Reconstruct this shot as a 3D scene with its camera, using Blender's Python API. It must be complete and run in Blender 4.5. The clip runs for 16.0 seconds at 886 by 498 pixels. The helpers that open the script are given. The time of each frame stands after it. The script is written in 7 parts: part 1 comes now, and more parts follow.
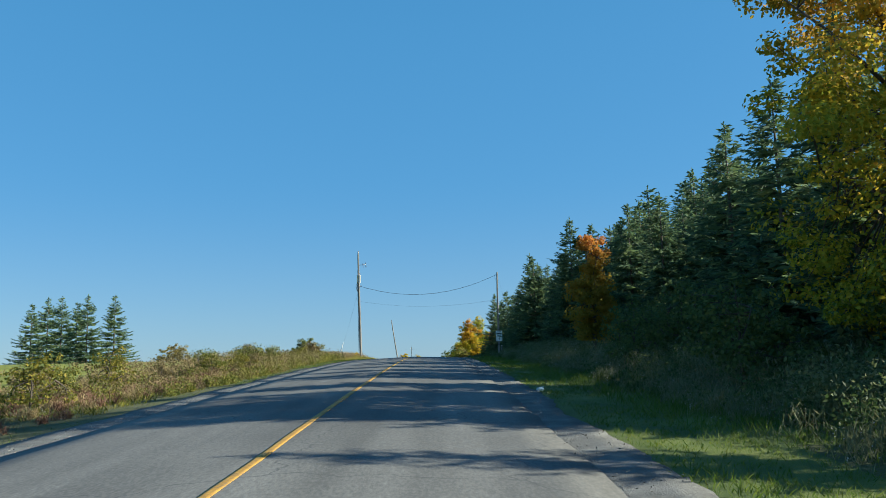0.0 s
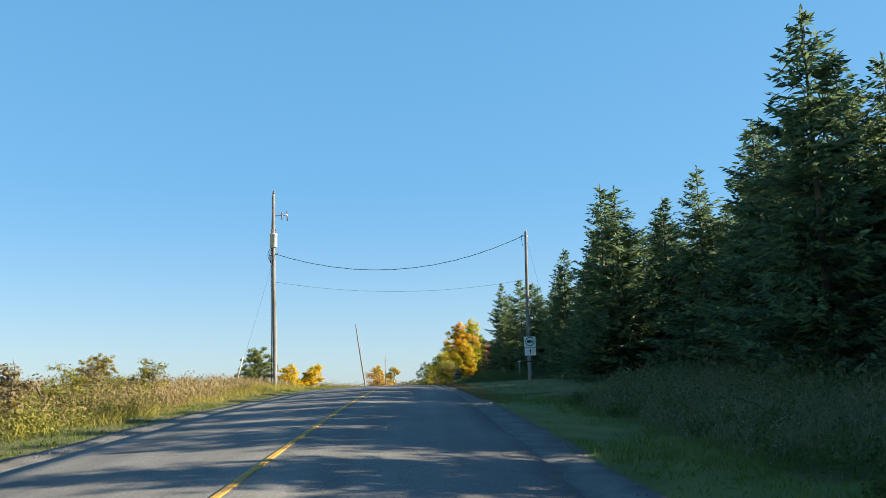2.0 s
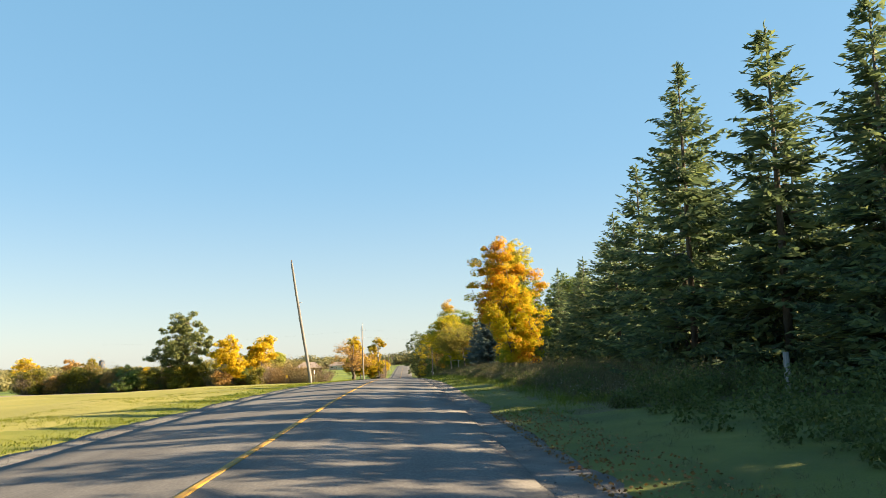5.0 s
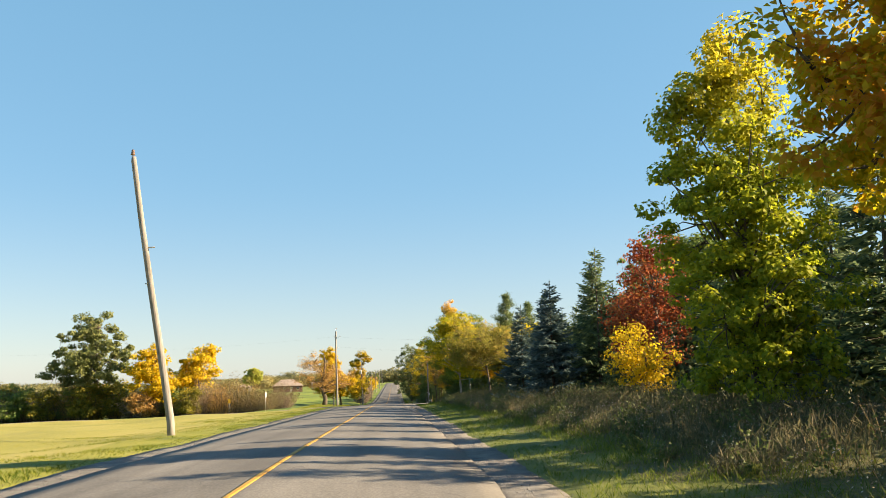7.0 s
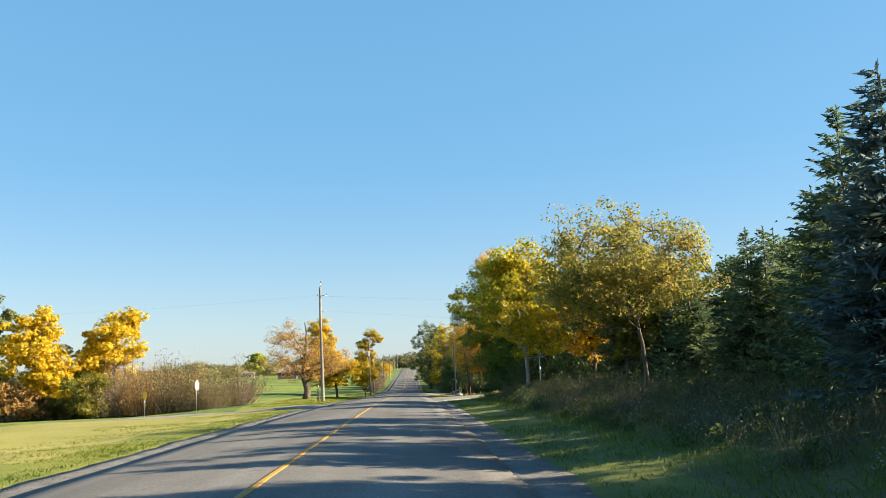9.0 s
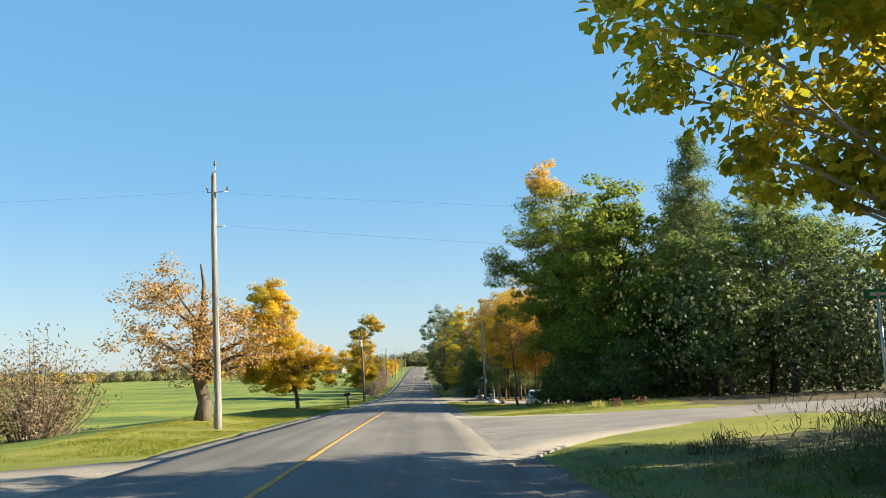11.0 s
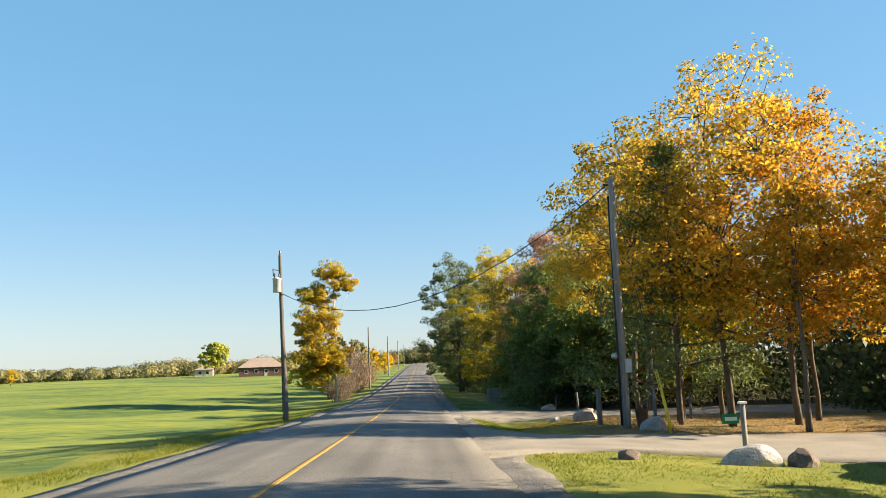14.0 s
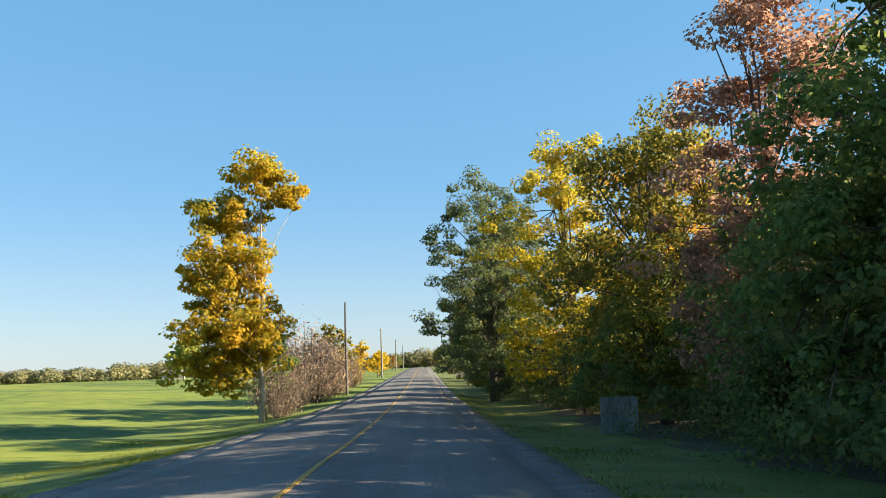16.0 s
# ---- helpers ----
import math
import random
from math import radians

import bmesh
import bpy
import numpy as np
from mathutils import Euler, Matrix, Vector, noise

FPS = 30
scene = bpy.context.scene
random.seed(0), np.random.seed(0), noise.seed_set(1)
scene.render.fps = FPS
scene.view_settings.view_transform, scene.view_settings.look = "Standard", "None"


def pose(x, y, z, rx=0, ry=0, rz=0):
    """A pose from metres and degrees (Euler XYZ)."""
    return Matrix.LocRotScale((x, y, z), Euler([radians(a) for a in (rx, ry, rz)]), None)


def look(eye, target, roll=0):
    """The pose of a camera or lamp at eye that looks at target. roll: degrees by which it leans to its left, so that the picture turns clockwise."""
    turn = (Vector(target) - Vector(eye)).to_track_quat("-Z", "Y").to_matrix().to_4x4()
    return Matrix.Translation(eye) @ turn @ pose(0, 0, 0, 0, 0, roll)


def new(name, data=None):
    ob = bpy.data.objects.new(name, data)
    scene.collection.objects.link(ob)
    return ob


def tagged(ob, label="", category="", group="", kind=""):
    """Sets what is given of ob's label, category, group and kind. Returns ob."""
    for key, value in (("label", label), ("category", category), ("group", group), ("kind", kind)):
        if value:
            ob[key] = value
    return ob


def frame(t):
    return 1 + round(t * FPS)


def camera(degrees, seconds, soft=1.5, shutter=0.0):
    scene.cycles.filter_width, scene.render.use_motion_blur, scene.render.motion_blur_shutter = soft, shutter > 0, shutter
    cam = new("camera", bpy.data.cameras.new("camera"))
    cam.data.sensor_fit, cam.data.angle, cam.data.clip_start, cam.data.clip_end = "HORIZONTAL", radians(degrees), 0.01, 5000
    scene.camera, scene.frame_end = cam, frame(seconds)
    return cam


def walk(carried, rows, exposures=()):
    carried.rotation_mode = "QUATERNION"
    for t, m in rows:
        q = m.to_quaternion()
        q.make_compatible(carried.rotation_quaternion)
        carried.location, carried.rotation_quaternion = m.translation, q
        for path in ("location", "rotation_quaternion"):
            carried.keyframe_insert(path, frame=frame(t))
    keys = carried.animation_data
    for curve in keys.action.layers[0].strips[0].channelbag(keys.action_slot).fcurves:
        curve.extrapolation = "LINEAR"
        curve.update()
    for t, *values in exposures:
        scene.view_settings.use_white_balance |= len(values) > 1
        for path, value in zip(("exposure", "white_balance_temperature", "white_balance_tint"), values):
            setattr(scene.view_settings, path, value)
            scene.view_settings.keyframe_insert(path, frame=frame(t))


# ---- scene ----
cam = camera(54.57, 16.0, soft=0.65)
# seconds, place in metres, turn in degrees
PATH = (
    (0, 1.86, 0.0, 1.931, 98.764, 1.29, -0.352),
    (0.5, 1.824, 10.322, 2.531, 99.051, 1.093, -0.448),
    (1, 1.799, 20.623, 3.11, 99.29, 1.176, -0.682),
    (1.5, 1.799, 30.842, 3.629, 99.314, 1.286, -1.256),
    (2, 1.827, 40.945, 4.13, 99.324, 1.182, -1.785),
    (2.5, 1.905, 50.948, 4.571, 99.309, 1.15, -1.975),
    (3, 1.981, 60.905, 4.934, 98.85, 1.271, -2.05),
    (3.5, 2.06, 70.84, 5.271, 98.096, 1.563, -1.988),
    (4, 2.106, 80.769, 5.479, 96.851, 1.638, -1.908),
    (6.3, 2.02, 126.417, 5.974, 98.512, 1.345, -3.354),
    (6.5, 2.018, 130.366, 5.982, 98.594, 1.282, -3.354),
    (7, 2.03, 140.224, 5.973, 98.457, 1.463, -3.149),
    (7.5, 2.032, 150.052, 5.886, 97.989, 1.628, -2.741),
    (8, 2.02, 159.889, 5.779, 97.849, 1.898, -2.525),
    (8.5, 1.998, 169.795, 5.642, 97.708, 1.775, -2.306),
    (9, 1.983, 179.811, 5.468, 97.555, 1.761, -2.077),
    (9.5, 1.975, 189.935, 5.307, 97.518, 1.822, -1.891),
    (9.7, 1.976, 193.988, 5.242, 97.566, 1.772, -1.839),
    (11.8, 2.057, 236.168, 4.406, 97.345, 2.373, -1.245),
    (12, 2.065, 240.203, 4.317, 97.23, 2.412, -1.261),
    (12.5, 2.081, 250.297, 4.015, 97.372, 2.108, -1.138),
    (13, 2.095, 260.371, 3.712, 97.306, 2.095, -1.22),
    (13.5, 2.146, 270.501, 3.391, 97.33, 2.071, -1.278),
    (14, 2.188, 280.525, 3.085, 97.476, 2.171, -1.319),
    (14.5, 2.167, 290.475, 2.777, 97.535, 2.114, -1.381),
    (15, 2.057, 300.422, 2.527, 97.656, 1.982, -1.398),
    (15.5, 1.914, 310.366, 2.271, 97.903, 1.863, -1.317),
    (16, 1.805, 320.311, 1.986, 97.897, 1.813, -1.257),
)

walk(cam, [(row[0], pose(*row[1:])) for row in PATH], exposures=((0, 1.08, 5200, 1), (1, 1.54, 5500, 4), (2, 1.60, 6000, 8), (3, 1.80, 6900, 12), (4, 1.85, 7400, 14), (7, 1.78, 7400, 14), (8, 1.74, 6900, 12), (9, 1.68, 6400, 10), (12, 1.66, 6300, 9), (13, 1.66, 6000, 8), (14, 1.72, 6700, 12), (15, 1.64, 6500, 13), (16, 1.68, 6400, 12)))

# ---- sky and sun ----
SUN_ELEVATION, SUN_AZIMUTH = radians(26), radians(93)
world = bpy.data.worlds.new("clear_autumn_sky")
scene.world = world
world.use_nodes = True
sky = world.node_tree.nodes.new("ShaderNodeTexSky")
sky.sky_type, sky.sun_disc = "NISHITA", False
sky.sun_elevation, sky.sun_rotation = SUN_ELEVATION, SUN_AZIMUTH
sky.air_density, sky.dust_density, sky.ozone_density = 1.0, 0.3, 1.0
world.node_tree.nodes["Background"].inputs["Strength"].default_value = 0.07
clear_blue = world.node_tree.nodes.new("ShaderNodeMix")
clear_blue.data_type = "RGBA"
clear_blue.inputs[0].default_value = 0.7
clear_blue.inputs[7].default_value = (0.62, 2.05, 3.5, 1)
world.node_tree.links.new(sky.outputs[0], clear_blue.inputs[6])
# thin haze low over the horizon
sky_way, sky_part, sky_up, haze = (world.node_tree.nodes.new(k) for k in ("ShaderNodeTexCoord", "ShaderNodeSeparateXYZ", "ShaderNodeMapRange", "ShaderNodeMix"))
haze.data_type = "RGBA"
haze.inputs[6].default_value, haze.inputs[7].default_value = (1.75, 2.5, 3.1, 1), (0.62, 2.05, 3.5, 1)
sky_up.interpolation_type = "SMOOTHSTEP"
sky_up.inputs["From Min"].default_value, sky_up.inputs["From Max"].default_value = -0.05, 0.24
world.node_tree.links.new(sky_way.outputs["Generated"], sky_part.inputs[0])
world.node_tree.links.new(sky_part.outputs[2], sky_up.inputs["Value"])
world.node_tree.links.new(sky_up.outputs[0], haze.inputs[0])
world.node_tree.links.new(haze.outputs[2], clear_blue.inputs[7])
# the blue deepens towards the zenith
deep_up, deepen = (world.node_tree.nodes.new(k) for k in ("ShaderNodeMapRange", "ShaderNodeMix"))
deep_up.interpolation_type = "SMOOTHSTEP"
deep_up.inputs["From Min"].default_value, deep_up.inputs["From Max"].default_value = 0.36, 0.95
deep_up.inputs["To Min"].default_value, deep_up.inputs["To Max"].default_value = 0.0, 1.0
deepen.data_type, deepen.blend_type = "RGBA", "MULTIPLY"
deepen.inputs[7].default_value = (0.42, 0.5, 0.62, 1)
world.node_tree.links.new(sky_part.outputs[2], deep_up.inputs["Value"])
world.node_tree.links.new(deep_up.outputs[0], deepen.inputs[0])
world.node_tree.links.new(clear_blue.outputs[2], deepen.inputs[6])
world.node_tree.links.new(deepen.outputs[2], world.node_tree.nodes["Background"].inputs["Color"])
sun = new("sun", bpy.data.lights.new("sun", "SUN"))
sun.data.energy, sun.data.angle, sun.data.color = 5.0, radians(0.5), (1.0, 0.83, 0.58)
SUN_WAY = Vector((math.cos(SUN_ELEVATION) * math.sin(SUN_AZIMUTH), math.cos(SUN_ELEVATION) * math.cos(SUN_AZIMUTH), math.sin(SUN_ELEVATION)))
sun.matrix_basis = look(tuple(SUN_WAY * 80), (0, 0, 0))


# ---- materials ----
def surface(name, stops, scale=3.0, fine=40.0, rough=0.85, bump=0.3, islands=False, metal=0.0, stretch=(1, 1, 1), through_light=0.0, bump_size=0.02, shape="noise"):
    """A surface whose colour runs through stops by noise at two sizes (and by piece, with islands)."""
    m = bpy.data.materials.new(name)
    m.use_nodes = True
    n, link = m.node_tree.nodes, m.node_tree.links.new
    bsdf, out = n["Principled BSDF"], n["Material Output"]
    place, size = n.new("ShaderNodeTexCoord"), n.new("ShaderNodeMapping")
    size.inputs["Scale"].default_value = stretch
    link(place.outputs["Object"], size.inputs["Vector"])
    big, small, mix = n.new("ShaderNodeTexNoise"), n.new("ShaderNodeTexNoise"), n.new("ShaderNodeMix")
    big.inputs["Scale"].default_value, small.inputs["Scale"].default_value = scale, fine
    big.inputs["Detail"].default_value, small.inputs["Detail"].default_value = 5, 4
    for tex in (big, small):
        link(size.outputs[0], tex.inputs["Vector"])
    mix.data_type = "FLOAT"
    mix.inputs[0].default_value = 0.45
    link(big.outputs[0], mix.inputs[2])
    link(small.outputs[0], mix.inputs[3])
    value = mix.outputs[0]
    spread = n.new("ShaderNodeMapRange")
    spread.inputs["From Min"].default_value, spread.inputs["From Max"].default_value = 0.3, 0.7
    link(value, spread.inputs["Value"])
    value = spread.outputs[0]
    if islands:
        piece, mix2 = n.new("ShaderNodeNewGeometry"), n.new("ShaderNodeMix")
        mix2.data_type = "FLOAT"
        mix2.name = "piece mix"
        mix2.inputs[0].default_value = 0.55
        link(value, mix2.inputs[2])
        link(piece.outputs["Random Per Island"], mix2.inputs[3])
        value = mix2.outputs[0]
    ramp = n.new("ShaderNodeValToRGB")
    while len(ramp.color_ramp.elements) < len(stops):
        ramp.color_ramp.elements.new(0.5)
    for element, (at, colour) in zip(ramp.color_ramp.elements, stops):
        element.position, element.color = at, (*colour, 1)
    link(value, ramp.inputs[0])
    link(ramp.outputs[0], bsdf.inputs["Base Color"])
    bsdf.inputs["Roughness"].default_value, bsdf.inputs["Metallic"].default_value = rough, metal
    if bump:
        relief = n.new("ShaderNodeBump")
        relief.inputs["Strength"].default_value, relief.inputs["Distance"].default_value = bump, bump_size
        link(small.outputs[0], relief.inputs["Height"])
        link(relief.outputs[0], bsdf.inputs["Normal"])
    if through_light:
        soft, add = n.new("ShaderNodeBsdfTranslucent"), n.new("ShaderNodeMixShader")
        link(ramp.outputs[0], soft.inputs["Color"])
        add.inputs[0].default_value = through_light
        link(bsdf.outputs[0], add.inputs[1])
        link(soft.outputs[0], add.inputs[2])
        link(add.outputs[0], out.inputs["Surface"])
    return m


def leaves(name, *colours, low=None, high=None, span=8.0, start=0.0, through_light=0.3, rough=0.6, patch=0.5, each=0.55):
    """Leaf colours that vary leaf by leaf and in patches; with low and high the tree turns from one to the other up its crown."""
    stops = [(i / max(1, len(colours) - 1) * 0.8 + 0.1, c) for i, c in enumerate(colours)]
    m = surface(name, stops, scale=patch, fine=3.0, rough=rough, bump=0, islands=True, through_light=through_light)
    m.node_tree.nodes["Principled BSDF"].inputs["Specular IOR Level"].default_value = 0.25
    m.node_tree.nodes["piece mix"].inputs[0].default_value = each
    if high:
        n, link = m.node_tree.nodes, m.node_tree.links.new
        ramp = next(x for x in n if x.bl_idname == "ShaderNodeValToRGB")
        place = next(x for x in n if x.bl_idname == "ShaderNodeTexCoord")
        big = next(x for x in n if x.bl_idname == "ShaderNodeTexNoise")
        apart, up, tone, mix = n.new("ShaderNodeSeparateXYZ"), n.new("ShaderNodeMath"), n.new("ShaderNodeMapRange"), n.new("ShaderNodeMix")
        link(place.outputs["Object"], apart.inputs[0])
        up.operation = "MULTIPLY_ADD"
        up.inputs[1].default_value = span * 0.9
        link(big.outputs[0], up.inputs[0])
        link(apart.outputs[2], up.inputs[2])
        tone.inputs["From Min"].default_value, tone.inputs["From Max"].default_value = start + span * 0.45, start + span * 1.45
        link(up.outputs[0], tone.inputs["Value"])
        mix.data_type = "RGBA"
        link(tone.outputs[0], mix.inputs[0])
        link(ramp.outputs[0], mix.inputs[6])
        mix.inputs[7].default_value = (*high, 1)
        for x in n:
            if x.bl_idname in ("ShaderNodeBsdfPrincipled", "ShaderNodeBsdfTranslucent"):
                link(mix.outputs[2], x.inputs[0])
    return m


def asphalt_surface(name):
    m = surface(name, [(0.0, (0.074, 0.071, 0.067)), (0.5, (0.121, 0.116, 0.108)), (1.0, (0.195, 0.186, 0.17))], scale=0.55, fine=30.0, rough=0.88, bump=0.5, bump_size=0.006, stretch=(1.0, 0.35, 1.0))
    n, link = m.node_tree.nodes, m.node_tree.links.new
    ramp = next(x for x in n if x.bl_idname == "ShaderNodeValToRGB")
    place = next(x for x in n if x.bl_idname == "ShaderNodeTexCoord")
    crack, bend, push, tone, mix = n.new("ShaderNodeTexVoronoi"), n.new("ShaderNodeTexNoise"), n.new("ShaderNodeVectorMath"), n.new("ShaderNodeMapRange"), n.new("ShaderNodeMix")
    crack.feature = "DISTANCE_TO_EDGE"
    crack.inputs["Scale"].default_value, bend.inputs["Scale"].default_value = 0.22, 1.3
    push.operation = "ADD"
    link(place.outputs["Object"], bend.inputs["Vector"])
    link(place.outputs["Object"], push.inputs[0])
    link(bend.outputs["Color"], push.inputs[1])
    link(push.outputs[0], crack.inputs["Vector"])
    tone.inputs["From Min"].default_value, tone.inputs["From Max"].default_value = 0.0, 0.004
    link(crack.outputs["Distance"], tone.inputs["Value"])
    mix.data_type = "RGBA"
    mix.inputs[6].default_value = (0.07, 0.068, 0.066, 1)
    link(tone.outputs[0], mix.inputs[0])
    link(ramp.outputs[0], mix.inputs[7])
    # wheel tracks: long bands worn pale or oily dark
    lanes, band, shade, worn = n.new("ShaderNodeMapping"), n.new("ShaderNodeTexNoise"), n.new("ShaderNodeMapRange"), n.new("ShaderNodeMix")
    lanes.inputs["Scale"].default_value = (1.6, 0.02, 1.0)
    band.inputs["Scale"].default_value, band.inputs["Detail"].default_value = 1.0, 4
    link(place.outputs["Object"], lanes.inputs["Vector"])
    link(lanes.outputs[0], band.inputs["Vector"])
    shade.inputs["From Min"].default_value, shade.inputs["From Max"].default_value = 0.35, 0.65
    shade.inputs["To Min"].default_value, shade.inputs["To Max"].default_value = 0.8, 1.18
    link(band.outputs[0], shade.inputs["Value"])
    worn.data_type, worn.blend_type = "RGBA", "MULTIPLY"
    worn.inputs[0].default_value = 1.0
    link(mix.outputs[2], worn.inputs[6])
    link(shade.outputs[0], worn.inputs[7])
    link(worn.outputs[2], n["Principled BSDF"].inputs["Base Color"])
    return m


def plain(name, colour, rough=0.5, metal=0.0, scale=6.0):
    """One colour with slight wear."""
    dark = tuple(c * 0.8 for c in colour)
    return surface(name, [(0.1, dark), (0.6, colour), (1.0, tuple(min(1, c * 1.08) for c in colour))], scale=scale, fine=60, rough=rough, metal=metal, bump=0.05, bump_size=0.003)


ASPHALT = asphalt_surface("worn_asphalt")
PALE_ASPHALT = surface("pale_old_asphalt", [(0.0, (0.13, 0.125, 0.116)), (0.5, (0.185, 0.176, 0.16)), (1.0, (0.26, 0.246, 0.222))], scale=0.8, fine=30, rough=0.9, bump=0.6, bump_size=0.01)
GRAVEL = surface("gravel", [(0.0, (0.085, 0.081, 0.075)), (0.5, (0.15, 0.144, 0.134)), (1.0, (0.25, 0.242, 0.226))], scale=2.0, fine=55, rough=0.95, bump=1.0, bump_size=0.03)
DRIVE = surface("packed_gravel_drive", [(0.0, (0.153, 0.139, 0.119)), (0.5, (0.237, 0.216, 0.181)), (1.0, (0.314, 0.285, 0.244))], scale=0.8, fine=35, rough=0.95, bump=0.7, bump_size=0.02)
YELLOW_PAINT = surface("worn_yellow_paint", [(0.0, (0.14, 0.115, 0.08)), (0.42, (0.36, 0.2, 0.03)), (1.0, (0.58, 0.32, 0.03))], scale=2.2, fine=30, rough=0.75, bump=0.3, bump_size=0.004)
LAWN = surface("mown_autumn_lawn", [(0.0, (0.062, 0.096, 0.0085)), (0.5, (0.168, 0.186, 0.013)), (1.0, (0.285, 0.258, 0.04))], scale=0.4, fine=70, rough=0.9, bump=0.5, bump_size=0.03)
DRY_LAWN = surface("pale_mown_field", [(0.0, (0.12, 0.135, 0.018)), (0.5, (0.26, 0.245, 0.045)), (1.0, (0.359, 0.304, 0.101))], scale=0.16, fine=40, rough=0.9, bump=0.5, bump_size=0.03)
# Dark and bright bands stretched across the green stand in for shadow bands.
FIELD = surface("shade_banded_field", [(0.0, (0.024, 0.062, 0.005)), (0.35, (0.065, 0.115, 0.009)), (0.6, (0.15, 0.2, 0.015)), (1.0, (0.27, 0.27, 0.032))], scale=0.1, fine=2.6, rough=0.9, bump=1.0, bump_size=0.12, stretch=(0.22, 1, 1))
WOOD_FLOOR = surface("leaf_littered_ground", [(0.0, (0.03, 0.028, 0.014)), (0.5, (0.065, 0.055, 0.025)), (1.0, (0.13, 0.085, 0.035))], scale=0.6, fine=16, rough=0.95, bump=0.9, bump_size=0.05)
LITTER_LAWN = surface("leaf_strewn_lawn", [(0.0, (0.07, 0.055, 0.02)), (0.35, (0.15, 0.12, 0.03)), (0.6, (0.24, 0.15, 0.05)), (1.0, (0.36, 0.22, 0.08))], scale=0.6, fine=22, rough=0.95, bump=1.0, bump_size=0.05)
VERGE = surface("green_verge_grass", [(0.0, (0.037, 0.062, 0.009)), (0.4, (0.083, 0.112, 0.013)), (0.7, (0.132, 0.154, 0.02)), (1.0, (0.23, 0.215, 0.052))], scale=0.7, fine=60, rough=0.9, bump=0.6, bump_size=0.04)
ROUGH_GRASS = surface("rough_grass", [(0.0, (0.045, 0.0525, 0.015)), (0.5, (0.0825, 0.0863, 0.0225)), (1.0, (0.15, 0.128, 0.045))], scale=0.7, fine=14, rough=0.95, bump=0.9, bump_size=0.06)
BARK = surface("grey_brown_bark", [(0.0, (0.045, 0.035, 0.027)), (0.5, (0.10, 0.08, 0.06)), (1.0, (0.18, 0.15, 0.12))], scale=4, fine=22, rough=0.95, bump=0.9, bump_size=0.03, stretch=(1, 1, 0.25))
PALE_BARK = surface("pale_bark", [(0.0, (0.2, 0.17, 0.13)), (0.5, (0.36, 0.31, 0.25)), (1.0, (0.5, 0.45, 0.38))], scale=4, fine=22, rough=0.9, bump=0.6, bump_size=0.02, stretch=(1, 1, 0.3))
POLE_WOOD = surface("weathered_pole_wood", [(0.0, (0.085, 0.077, 0.07)), (0.5, (0.22, 0.206, 0.19)), (1.0, (0.36, 0.34, 0.315))], scale=5, fine=40, rough=0.9, bump=0.6, bump_size=0.01, stretch=(0.9, 0.9, 0.0576))
# Grey post wood, darkened further to stand in for shade on poles.
GREY_WOOD = surface("shade_dark_grey_wood", [(0.0, (0.0576, 0.0518, 0.0461)), (0.5, (0.127, 0.118, 0.109)), (1.0, (0.196, 0.184, 0.173))], scale=5, fine=40, rough=0.9, bump=0.6, bump_size=0.01, stretch=(0.648, 0.648, 0.0461))
STEEL = plain("galvanised_steel", (0.42, 0.43, 0.44), 0.4, 0.8)
CAN_GREY = plain("grey_transformer_paint", (0.5, 0.51, 0.5), 0.45)
BLACK = plain("black_rubber", (0.02, 0.02, 0.022), 0.6)
CABLE = plain("black_cable", (0.03, 0.03, 0.032), 0.6)
PORCELAIN = plain("brown_porcelain", (0.16, 0.1, 0.07), 0.25)
SIGN_WHITE = plain("white_sign_sheet", (0.78, 0.79, 0.78), 0.45)
SIGN_GREEN = plain("green_sign_sheet", (0.02, 0.22, 0.12), 0.45)
SIGN_BLACK = plain("black_sign_print", (0.015, 0.015, 0.015), 0.5)
SIGN_YELLOW = plain("yellow_sign_sheet", (0.75, 0.42, 0.02), 0.45)
SIGN_RED = plain("orange_red_sign_sheet", (0.6, 0.13, 0.05), 0.5)
SIGN_BACK = plain("bare_aluminium_sheet", (0.5, 0.5, 0.5), 0.45, 0.4)
GUARD_YELLOW = plain("yellow_plastic_guard", (0.75, 0.52, 0.02), 0.5)
ROCK = surface("grey_granite", [(0.0, (0.14, 0.125, 0.11)), (0.5, (0.33, 0.3, 0.27)), (1.0, (0.52, 0.48, 0.43))], scale=2.5, fine=28, rough=0.9, bump=0.8, bump_size=0.03)
WHITE_PLANK = surface("weathered_white_planks", [(0.0, (0.2, 0.19, 0.17)), (0.5, (0.42, 0.41, 0.38)), (1.0, (0.58, 0.57, 0.54))], scale=3, fine=30, rough=0.9, bump=0.5, bump_size=0.01, stretch=(1, 1, 0.2))

SPRUCE_NEEDLES = leaves("spruce_needles", (0.0439, 0.0781, 0.0488), (0.0952, 0.146, 0.0781), (0.165, 0.226, 0.0976), (0.281, 0.342, 0.128), through_light=0.38, rough=0.7)
BLUE_NEEDLES = leaves("blue_spruce_needles", (0.048, 0.084, 0.08), (0.104, 0.16, 0.152), (0.2, 0.264, 0.24), through_light=0.25, rough=0.7)
PINE_NEEDLES = leaves("white_pine_needles", (0.081, 0.13, 0.0486), (0.146, 0.203, 0.0729), (0.275, 0.308, 0.113), through_light=0.4)
